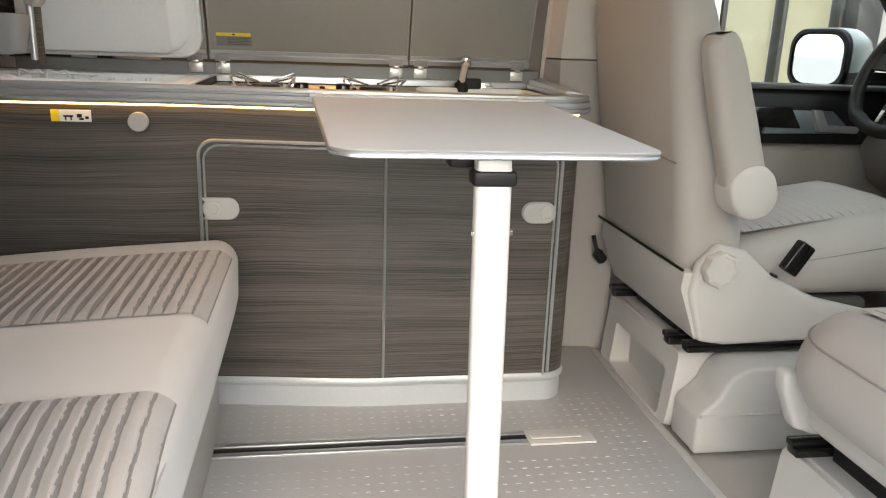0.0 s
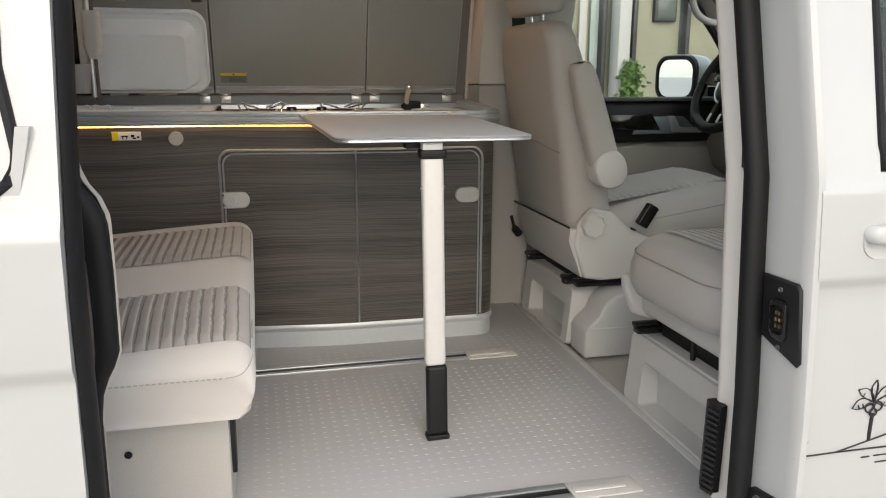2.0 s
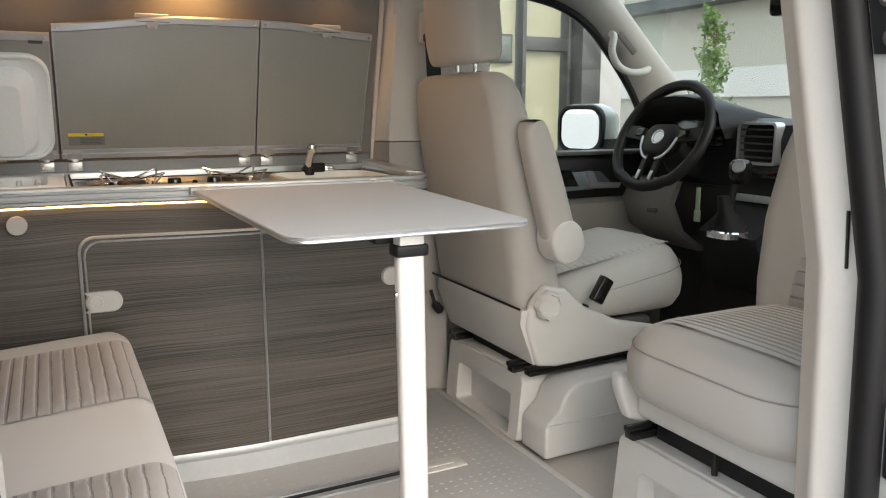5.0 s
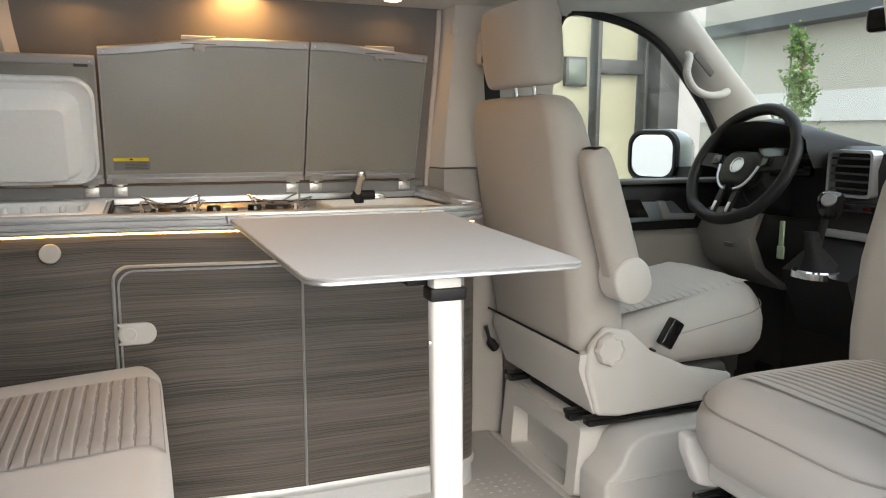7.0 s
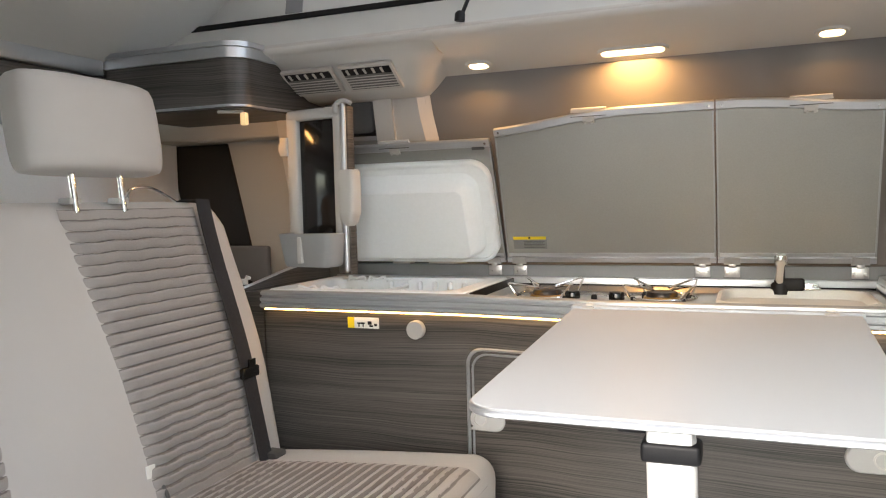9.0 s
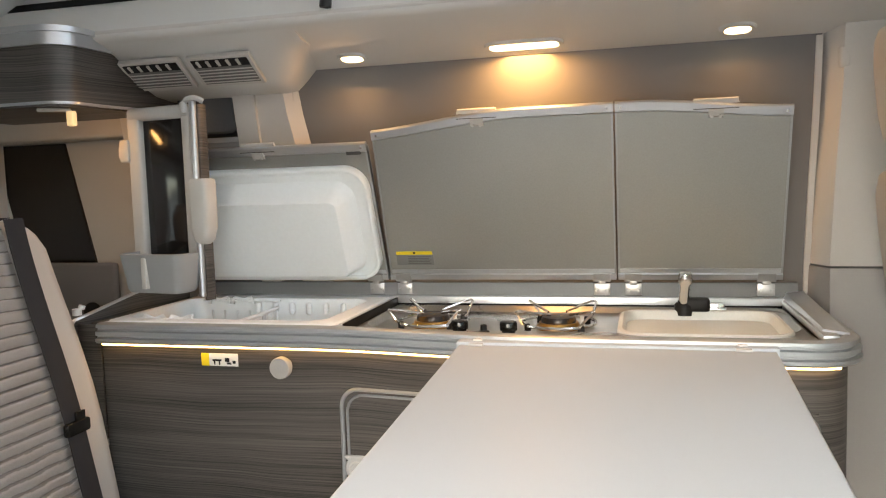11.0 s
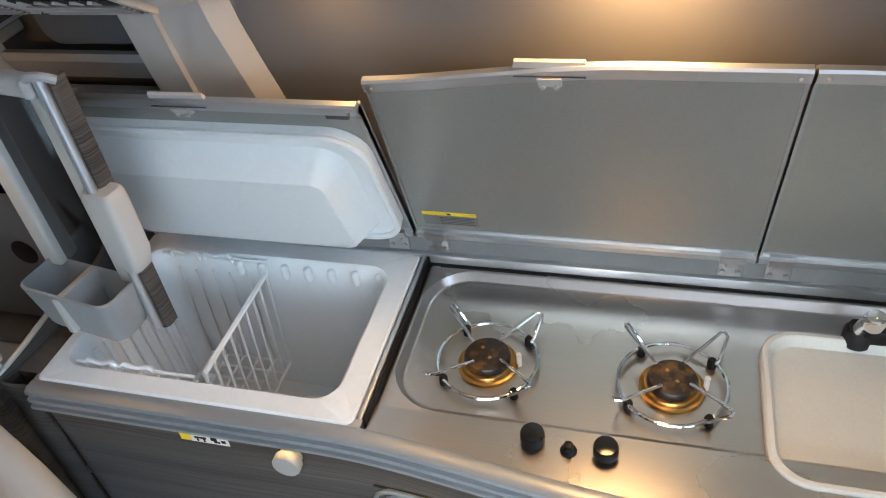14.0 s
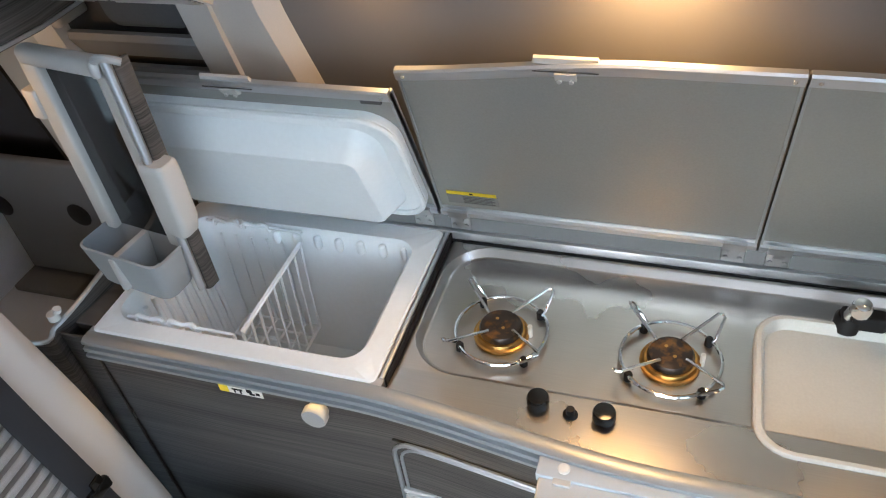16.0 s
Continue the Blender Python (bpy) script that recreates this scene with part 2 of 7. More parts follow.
def box(x0, x1, y0, y1, z0, z1, bev=0.003, seg=2):
    bm = bmesh.new()
    bmesh.ops.create_cube(bm, size=1.0, matrix=Matrix.LocRotScale(((x0 + x1) / 2, (y0 + y1) / 2, (z0 + z1) / 2), None, (abs(x1 - x0), abs(y1 - y0), abs(z1 - z0))))
    if bev:
        bmesh.ops.bevel(bm, geom=list(bm.edges), offset=min(bev, 0.49 * min(abs(x1 - x0), abs(y1 - y0), abs(z1 - z0))), segments=seg, profile=0.5, affect="EDGES")
    return bm


def turned(bm, m):
    bmesh.ops.transform(bm, matrix=m, verts=bm.verts)
    return bm


def loft(rings, cap=True, wrap=True, round_off=False):
    """Skin over rings of equally many points."""
    bm = bmesh.new()
    rows = [[bm.verts.new(p) for p in ring] for ring in rings]
    n = len(rows[0])
    for a, b in zip(rows, rows[1:]):
        for i in range(n if wrap else n - 1):
            j = (i + 1) % n
            bm.faces.new((a[i], a[j], b[j], b[i]))
    if cap and wrap:
        bm.faces.new(rows[0][::-1])
        bm.faces.new(rows[-1])
    if round_off:
        bmesh.ops.remove_doubles(bm, verts=bm.verts, dist=1e-5)
    return bm


def rrect(w, h, r, n=5):
    """A rounded rectangle about the origin, as 2D points."""
    pts = []
    for cx, cy, a in ((w / 2 - r, h / 2 - r, 0), (-w / 2 + r, h / 2 - r, 90), (-w / 2 + r, -h / 2 + r, 180), (w / 2 - r, -h / 2 + r, 270)):
        for k in range(n + 1):
            t = radians(a + 90 * k / n)
            pts.append((cx + r * math.cos(t), cy + r * math.sin(t)))
    return pts


def tube(points, r, n=8, closed=False, flat=1.0):
    pts = [Vector(p) for p in points]
    bm, rows = bmesh.new(), []
    up = Vector((0.13, 0.21, 0.97)).normalized()
    for i, p in enumerate(pts):
        a = pts[i - 1] if (i or closed) else p
        b = pts[(i + 1) % len(pts)] if (i < len(pts) - 1 or closed) else p
        d = (b - a).normalized()
        s = d.cross(up)
        s = (s if s.length > 0.05 else d.cross(Vector((1, 0, 0)))).normalized()
        u = s.cross(d).normalized()
        rr = r[i] if isinstance(r, (list, tuple)) else r
        rows.append([bm.verts.new(p + s * (rr * math.cos(2 * math.pi * k / n)) + u * (rr * flat * math.sin(2 * math.pi * k / n))) for k in range(n)])
    pairs = list(zip(rows, rows[1:])) + ([(rows[-1], rows[0])] if closed else [])
    for a, b in pairs:
        for k in range(n):
            bm.faces.new((a[k], a[(k + 1) % n], b[(k + 1) % n], b[k]))
    if not closed:
        bm.faces.new(rows[0][::-1])
        bm.faces.new(rows[-1])
    return bm


def curve_pts(ctrl, n=8):
    """A smooth line (Catmull-Rom) through the points."""
    c = [Vector(p) for p in ctrl]
    out = []
    for i in range(len(c) - 1):
        p0, p1, p2, p3 = c[max(i - 1, 0)], c[i], c[i + 1], c[min(i + 2, len(c) - 1)]
        for k in range(n):
            t = k / n
            out.append(0.5 * (2 * p1 + (p2 - p0) * t + (2 * p0 - 5 * p1 + 4 * p2 - p3) * t * t + (3 * p1 - p0 - 3 * p2 + p3) * t ** 3))
    return out + [c[-1]]


def prism(poly, axis, a, b, bev=0.0, seg=2):
    """A polygon pushed along an axis from a to b. Axis z takes (x, y) points, y takes (x, z), x takes (y, z)."""
    def at(p, v):
        return {"z": (p[0], p[1], v), "y": (p[0], v, p[1]), "x": (v, p[0], p[1])}[axis]
    bm = loft([[at(p, a) for p in poly], [at(p, b) for p in poly]])
    if bev:
        bmesh.ops.recalc_face_normals(bm, faces=bm.faces)
        es = [e for e in bm.edges if len(e.link_faces) == 2 and e.calc_face_angle(0) > radians(30)]
        bmesh.ops.bevel(bm, geom=es, offset=bev, segments=seg, profile=0.5, affect="EDGES")
    return bm


def disc(centre, axis, r0, length, n=24, profile=((1, 0), (1, 1)), bulge=None):
    """A turned piece: profile of (radius, way along) shares."""
    q = Vector(axis).normalized().to_track_quat("Z", "Y").to_matrix()
    c = Vector(centre)
    rings = []
    for s, h in profile:
        rings.append([c + q @ Vector((r0 * s * (bulge(k, n) if bulge else 1) * math.cos(2 * math.pi * k / n), r0 * s * (bulge(k, n) if bulge else 1) * math.sin(2 * math.pi * k / n), h * length)) for k in range(n)])
    return loft(rings)


def sheet(f, nu, nv, thick=0.0):
    """A surface f(u, v) with u and v from 0 to 1, with a thickness against its normal."""
    bm = bmesh.new()
    g = [[bm.verts.new(f(i / nu, j / nv)) for j in range(nv + 1)] for i in range(nu + 1)]
    for i in range(nu):
        for j in range(nv):
            bm.faces.new((g[i][j], g[i + 1][j], g[i + 1][j + 1], g[i][j + 1]))
    if thick:
        bmesh.ops.recalc_face_normals(bm, faces=bm.faces)
        bmesh.ops.solidify(bm, geom=list(bm.faces), thickness=thick)
    return bm


def panel(f, nu, nv, off):
    """A surface f(u, v) given a body by the vector off."""
    bm = bmesh.new()
    off = Vector(off)
    g = [[[bm.verts.new(Vector(f(i / nu, j / nv)) + off * k) for j in range(nv + 1)] for i in range(nu + 1)] for k in (0, 1)]
    for k in (0, 1):
        for i in range(nu):
            for j in range(nv):
                bm.faces.new((g[k][i][j], g[k][i + 1][j], g[k][i + 1][j + 1], g[k][i][j + 1]))
    rim = [(i, 0) for i in range(nu)] + [(nu, j) for j in range(nv)] + [(i, nv) for i in range(nu, 0, -1)] + [(0, j) for j in range(nv, 0, -1)]
    for a, b in zip(rim, rim[1:] + rim[:1]):
        bm.faces.new((g[0][a[0]][a[1]], g[0][b[0]][b[1]], g[1][b[0]][b[1]], g[1][a[0]][a[1]]))
    return bm


def holed(outer, inner, axis, a, b):
    """A plate between a and b whose outline and hole are polygons of equally many points."""
    def at(p, v):
        return {"z": (p[0], p[1], v), "y": (p[0], v, p[1]), "x": (v, p[0], p[1])}[axis]
    return loft([[at(p, v) for p in ring] for ring, v in ((outer, a), (outer, b), (inner, b), (inner, a), (outer, a))], cap=False)


def shifted(pts, dx, dy):
    return [(x + dx, y + dy) for x, y in pts]

# ---- the place: ground, street side ----
solid("ground", box(-300, 300, -300, 300, -0.75, -0.55, 0), ASPHALT, "grey paved forecourt reaching to the horizon", "ground", kind="structure")

# ---- van floor ----
van_floor = solid("floor", box(-1.9, 0.735, 0.50, 2.2, -0.06, 0.0, 0.004), FLOORMAT, "grey studded vinyl floor of the living area", "floor", kind="structure")
solid("floor_cab", box(0.735, 2.05, 0.45, 2.2, -0.07, -0.012, 0.004), mat("cab_carpet", (0.42, 0.39, 0.35), 0.9, 0, 600, 0.12, 0.6, 0.001), "beige cab floor covering between the seat boxes", "floor", kind="structure")
solid("floor_trim", box(0.722, 0.742, 0.62, 2.05, -0.01, 0.003, 0.001), PLASTIC, "narrow grey edging strip of the van floor", "trim", kind="structure")


def floor_studs():
    bm = bmesh.new()
    p = 0.0285
    for i in range(int(1.62 / p)):
        for j in range(int(1.26 / p)):
            x, y = -0.90 + i * p, 0.53 + j * p
            if 1.465 < y < 1.57 and x < 0.56 or 0.655 < y < 0.78 and x < 0.56 or x > 0.69:
                continue
            a, b = (0.0052, 0.0017) if (i + j) % 2 else (0.0049, 0.0019)
            lo = [bm.verts.new((x + dx * a, y + dy * b, 0.0)) for dx, dy in ((-1, -1), (1, -1), (1, 1), (-1, 1))]
            hi = [bm.verts.new((x + dx * a * 0.6, y + dy * b * 0.5, 0.0007)) for dx, dy in ((-1, -1), (1, -1), (1, 1), (-1, 1))]
            bm.faces.new(hi)
            for k in range(4):
                bm.faces.new((lo[k], lo[(k + 1) % 4], hi[(k + 1) % 4], hi[k]))
    ob = part("floor_stud", bm, STUD, van_floor, "worn raised dashes of the floor")
    return tagged(ob, kind="stuff")


floor_studs()


def floor_rail(y, x0, x1, tail):
    t = thing("floor_rail", ((x0 + x1) / 2, y, 0), "aluminium seat rail let into the grey floor", "rail", "rails in the floor", "structure")
    part("rail_body", joined(box(x0, x1, y - 0.030, y - 0.012, 0.0, 0.007, 0.002), box(x0, x1, y + 0.012, y + 0.030, 0.0, 0.007, 0.002)), ALU, t)
    part("slot", box(x0, x1, y - 0.012, y + 0.012, -0.002, 0.0035, 0.0008), BLACK, t)
    part("end_cover", joined(box(x1 + 0.002, x1 + tail, y - 0.035, y + 0.032, 0.0, 0.005, 0.002), box(x1 + 0.01, x1 + tail - 0.03, y - 0.012, y + 0.010, 0.0, 0.0075, 0.002)), PLASTIC, t, "grey plastic rail cover")


floor_rail(1.538, -0.95, 0.39, 0.16)
floor_rail(0.690, -0.95, 0.39, 0.16)


# ---- kitchen ----
def ease(t):
    t = min(1.0, max(0.0, t))
    return t * t * (3 - 2 * t)


def front(x):
    """The kitchen's front line: set back by the cool box, proud by the hob and sink."""
    return 1.778 - 0.047 * ease((x + 0.42) / 0.50)


def front_line(x0=-0.893, x1=0.545, r=0.065, end_y=2.15, push=0.0):
    """Plan points of the front with outward normals, round the rounded end."""
    pts = []
    n = 60
    for k in range(n + 1):
        x = x0 + (x1 - r - x0) * k / n
        s = (front(x + 0.002) - front(x - 0.002)) / 0.004
        nv = Vector((s, -1, 0)).normalized()
        pts.append((Vector((x, front(x), 0)) + nv * push, nv))
    c = Vector((x1 - r, front(x1) + r, 0))
    for k in range(1, 9):
        a = radians(-90 + 90 * k / 8)
        nv = Vector((math.cos(a), math.sin(a), 0))
        pts.append((c + nv * (r + push), nv))
    pts.append((Vector((x1 + push, end_y, 0)), Vector((1, 0, 0))))
    return pts


def swept(line, section):
    return loft([[p + nv * o + Vector((0, 0, z)) for o, z in section] for p, nv in line])


kitchen = thing("kitchen_unit", (-0.2, 1.95, 0), "grey oak camper kitchen unit with aluminium edge", "kitchen unit")
WT = 0.775
part("front_panel", swept(front_line(), [(0, 0.074), (0, 0.735), (-0.014, 0.735), (-0.014, 0.074)]), WOOD, kitchen, "grey oak laminate front")
part("edge_profile", swept(front_line(), [(-0.009, WT - 0.001), (-0.004, WT + 0.001), (0.010, WT + 0.001), (0.017, WT - 0.002), (0.018, WT - 0.008), (0.012, WT - 0.010), (0.012, WT - 0.014), (0.020, WT - 0.016), (0.020, WT - 0.024), (0.014, WT - 0.026), (0.014, WT - 0.029), (0.022, WT - 0.031), (0.022, WT - 0.037), (0.017, WT - 0.041), (-0.009, WT - 0.041)]), GREYALU, kitchen, "ribbed grey aluminium worktop edge")
part("plinth", swept(front_line(push=-0.004), [(0.004, 0.0), (0.002, 0.052), (0.008, 0.058), (0.010, 0.068), (0.006, 0.076), (-0.02, 0.078), (-0.02, 0.0)]), mat("pale_grey_plinth", (0.50, 0.53, 0.55), 0.35, 0.3, 90, 0.04, 0.1), kitchen, "pale grey plinth with a raised lip")
led = part("led_strip", swept(front_line(x0=-0.885, x1=0.545)[:64], [(0.012, WT - 0.0425), (0.004, WT - 0.0425), (0.004, WT - 0.046), (0.012, WT - 0.046)]), STRIPGLOW, kitchen, "glowing warm light strip under the edge")

# worktop surrounds
rows_f = []
for k in range(41):
    x = -0.893 + 0.538 * k / 40
    rows_f.append([(x, front(x) + 0.008, WT - 0.012), (x, front(x) + 0.008, WT), (x, 1.797, WT), (x, 1.797, WT - 0.012)])
part("worktop_rim", loft(rows_f), ALU, kitchen)
part("worktop_rim", box(0.502, 0.53, 1.765, 2.15, WT - 0.012, WT + 0.002, 0.004), ALU, kitchen)
part("worktop_rim", box(-0.364, -0.356, 1.797, 2.145, WT - 0.03, WT + 0.002, 0.002), ALU, kitchen)
part("worktop_rim", box(-0.893, 0.535, 2.142, 2.172, WT - 0.03, WT + 0.006, 0.003), ALU, kitchen)
HT = WT - 0.014
xs_p = [-0.352 + 0.852 * k / 30 for k in range(31)]
part("seal", loft([[(x, front(x) + 0.0092, HT - 0.006), (x, front(x) + 0.0092, HT + 0.0016), (x, front(x) + 0.0122, HT + 0.0016), (x, front(x) + 0.0122, HT - 0.006)] for x in xs_p]), RUBBER, kitchen)
part("seal", box(-0.353, 0.502, 2.1395, 2.1425, HT - 0.01, HT + 0.003, 0.0005), RUBBER, kitchen)
part("seal", box(-0.355, -0.351, 1.797, 2.142, WT - 0.02, WT + 0.0025, 0.001), RUBBER, kitchen)
part("back_riser", box(-0.93, 0.535, 2.151, 2.186, WT - 0.05, WT + 0.038, 0.003), mat("matte_grey_riser", (0.22, 0.225, 0.23), 0.55, 0.2, 200, 0.06, 0.1), kitchen)
part("end_kerb", loft([[(0.505 + a, 1.80, WT), (0.545 + a, 1.78, WT), (0.545 + a, 1.78, WT + 0.004), (0.51 + a, 1.80, WT + 0.006)] for a in (0.0,)] + [[(0.505, 2.15, WT), (0.545, 2.15, WT), (0.545, 2.15, WT + 0.020), (0.51, 2.15, WT + 0.016)]]), ALU, kitchen, "beige metal end kerb")


def cabinet_door(x0, x1, hinge_left):
    """A door leaf let into the front: its field, a thin metal frame and an oval push handle."""
    z0, z1 = 0.082, 0.655
    leaf = []
    n = 14
    for k in range(n + 1):
        x = x0 + (x1 - x0) * k / n
        y = front(x)
        leaf.append([(x, y - 0.004, z0), (x, y - 0.004, z1), (x, y + 0.006, z1), (x, y + 0.006, z0)])
    door = part("door", loft(leaf), WOOD, kitchen, "grey oak door leaf")
    r = 0.035
    path = []
    if hinge_left:
        path = [(x0, z0)] + [(x0, z1 - r)] + [(x0 + r - r * math.cos(radians(a)), z1 - r + r * math.sin(radians(a))) for a in range(15, 91, 15)] + [(x0 + (x1 - x0) * k / 12, z1) for k in range(2, 13)]
    else:
        path = [(x0 + (x1 - x0) * k / 12, z1) for k in range(0, 11)] + [(x1 - r + r * math.sin(radians(a)), z1 - r + r * math.cos(radians(a))) for a in range(0, 91, 15)] + [(x1, z0)]
    for off, rad in ((0.0, 0.0042), (0.011, 0.0028)):
        s = 1 if hinge_left else -1
        pts = [(x + s * off, front(x) - 0.006, z - off) for x, z in path]
        part("frame", tube(pts, rad, 6), ALU, door)
    hx = x0 + 0.004 if hinge_left else x1 - 0.093
    hz = 0.498
    y = front(hx) - 0.004
    shape = shifted(rrect(0.084, 0.052, 0.0255, 6), hx + 0.042, hz)
    if hinge_left:
        shape = [(max(x, hx) if x > hx + 0.042 else (hx if abs(z - hz) > 0.02 and x < hx + 0.02 else x), z) for x, z in shape]
    plate = loft([[(x, y, z) for x, z in shape], [(x, y - 0.007, z) for x, z in shape], [(hx + 0.042 + (x - hx - 0.042) * 0.93, y - 0.010, hz + (z - hz) * 0.90) for x, z in shape]])
    handle = part("handle", plate, mat("handle_plastic", (0.44, 0.44, 0.43), 0.4, 0, 400, 0.04, 0.1), door, "light grey oval push handle")
    bx = hx + 0.024 if hinge_left else hx + 0.062
    part("push_button", disc((bx, y - 0.009, hz), (0, -1, 0), 0.013, 0.004, 20, ((1.25, 0), (1.25, 0.6), (1.05, 0.7), (0.95, 0.2), (0.5, 0.0))), PLASTIC, door)


cabinet_door(-0.352, 0.0675, True)
cabinet_door(0.0705, 0.489, False)
part("door_post", tube([(0.069, front(0.069) - 0.0055, 0.080), (0.069, front(0.069) - 0.0055, 0.657)], 0.0035, 6), ALU, kitchen)
part("service_knob", disc((-0.474, front(-0.47), 0.694), (0, -1, 0), 0.0215, 0.024, 28, ((0.8, 0), (0.85, 0.35), (1, 0.4), (1, 0.9), (0.93, 1.0), (0.4, 1.0))), mat("knob_grey", (0.42, 0.40, 0.37), 0.4, 0.2, 300, 0.05, 0.1), kitchen, "round grey turning knob")
sticker = part("warning_sticker", box(-0.640, -0.575, front(-0.6) - 0.0022, front(-0.6) - 0.0006, 0.690, 0.716, 0.0005, 1), PAPER, kitchen, "white and yellow warning sticker")
part("yellow_field", box(-0.658, -0.640, front(-0.6) - 0.0022, front(-0.6) - 0.0006, 0.690, 0.716, 0.0005, 1), YELLOW, sticker)
for k, (a, b, c, d) in enumerate(((-0.632, -0.612, 0.700, 0.704), (-0.629, -0.626, 0.693, 0.703), (-0.618, -0.615, 0.693, 0.703), (-0.604, -0.594, 0.699, 0.707), (-0.600, -0.590, 0.694, 0.698), (-0.587, -0.580, 0.696, 0.702))):
    part("ink_bar", box(a, b, front(-0.6) - 0.0028, front(-0.6) - 0.002, c, d, 0), BLACK, sticker)

# ---- cool box, hob, sink ----
coolbox = thing("cool_box", (-0.635, 1.97, 0.40), "open white top-loading cool box let into the worktop", "fridge")
oc, ow, od = (-0.628, 1.9655), 0.522, 0.360
ic, iw, idp = (-0.637, 1.962), 0.452, 0.275


def ring(c, w, d, r, z, n=6):
    return [(c[0] + x, c[1] + y, z) for x, y in rrect(w, d, r, n)]


tub = loft([ring(oc, ow, od, 0.012, WT - 0.03), ring(oc, ow, od, 0.012, WT), ring(oc, ow - 0.006, od - 0.006, 0.012, WT + 0.003), ring(ic, iw + 0.012, idp + 0.012, 0.04, WT + 0.003), ring(ic, iw, idp, 0.035, WT - 0.004), ring(ic, iw - 0.01, idp - 0.01, 0.035, WT - 0.05), ring(ic, iw - 0.03, idp - 0.03, 0.03, 0.46), ring(ic, iw - 0.06, idp - 0.06, 0.02, 0.445)], cap=False)
tub.faces.new([v for v in tub.verts][-28:])
part("tub", tub, FROST, coolbox, "white moulded tub with a cold grey floor")
for k in range(7):
    part("wall_notch", box(-0.70 + 0.044 * k, -0.685 + 0.044 * k, 2.085, 2.101, WT - 0.035, WT - 0.004, 0.007, 3), FROST, coolbox)


for k in range(9):
    part("wall_flute", tube([(-0.8585 + 0.004, 1.852 + 0.026 * k, WT - 0.03), (-0.8465, 1.852 + 0.026 * k, 0.48)], 0.0055, 8), FROST, coolbox)


def wire(pts, parent, r=0.003, name="wire"):
    return part(name, tube(pts, r, 6), FROST, parent)


basket = thing("wire_basket", (-0.73, 1.955, 0.50), "white coated wire basket hanging in the cool box", "basket")
bx0, bx1, by0, by1, bt, bb = -0.845, -0.635, 1.839, 2.089, WT - 0.004, 0.53
wire([(bx1, by0 + 0.01, bt - 0.012), (bx1, by1 - 0.01, bt - 0.012)], basket, 0.0048, "rim")
for k in range(9):
    y = by0 + 0.012 + (by1 - by0 - 0.024) * k / 8
    wire([(bx1, y, bt - 0.012), (bx1 - 0.012, y, bb), (bx0 + 0.03, y, bb)], basket)
for k in range(6):
    x = bx0 + 0.03 + (bx1 - bx0 - 0.04) * k / 5
    wire([(x, by0 + 0.002, bt - 0.02), (x, by0 + 0.012, bb), (x, by1 - 0.012, bb), (x, by1 - 0.002, bt - 0.02)], basket)
for s in (by0 - 0.008, by1 + 0.006):
    for a in (-0.80, -0.735):
        wire(curve_pts([(a - 0.028, s, bt - 0.006), (a - 0.022, s, bt + 0.010), (a, s, bt + 0.004), (a + 0.022, s, bt + 0.010), (a + 0.028, s, bt - 0.006)], 4), basket, 0.0042, "hook")
    wire([(bx0, s, bt + 0.003), (bx1, s, bt + 0.003)], basket, 0.003, "rim")

PLATE_X = [-0.350 + 0.852 * k / 30 for k in range(31)]
hob = thing("gas_hob", (0.08, 1.97, 0.75), "brushed stainless gas hob plate with two burners", "hob")
hc, hw, hd = (0.0765, 1.9775), 0.855, 0.325
rc, rw, rd = (0.076, 1.986), 0.842, 0.296
part("plate", loft([ring(hc, hw, hd, 0.008, HT - 0.03), ring(hc, hw, hd, 0.008, HT - 0.002), ring(hc, hw - 0.008, hd - 0.008, 0.008, HT), ring(rc, rw, rd, 0.085, HT), ring(rc, rw - 0.004, rd - 0.004, 0.074, HT - 0.0008), ring(rc, rw - 0.007, rd - 0.007, 0.073, HT - 0.0025), ring(rc, rw - 0.024, rd - 0.024, 0.066, HT - 0.0122), ring(rc, rw - 0.030, rd - 0.030, 0.064, HT - 0.0134), ring(rc, rw - 0.036, rd - 0.036, 0.062, HT - 0.0135)]), STEEL, hob, "", 14)
part("plate_front", loft([[(x, front(x) + 0.0125, HT - 0.006), (x, front(x) + 0.0125, HT + 0.0046), (x, 1.836, HT + 0.0006), (x, 1.836, HT - 0.006)] for x in PLATE_X]), STEEL, hob)
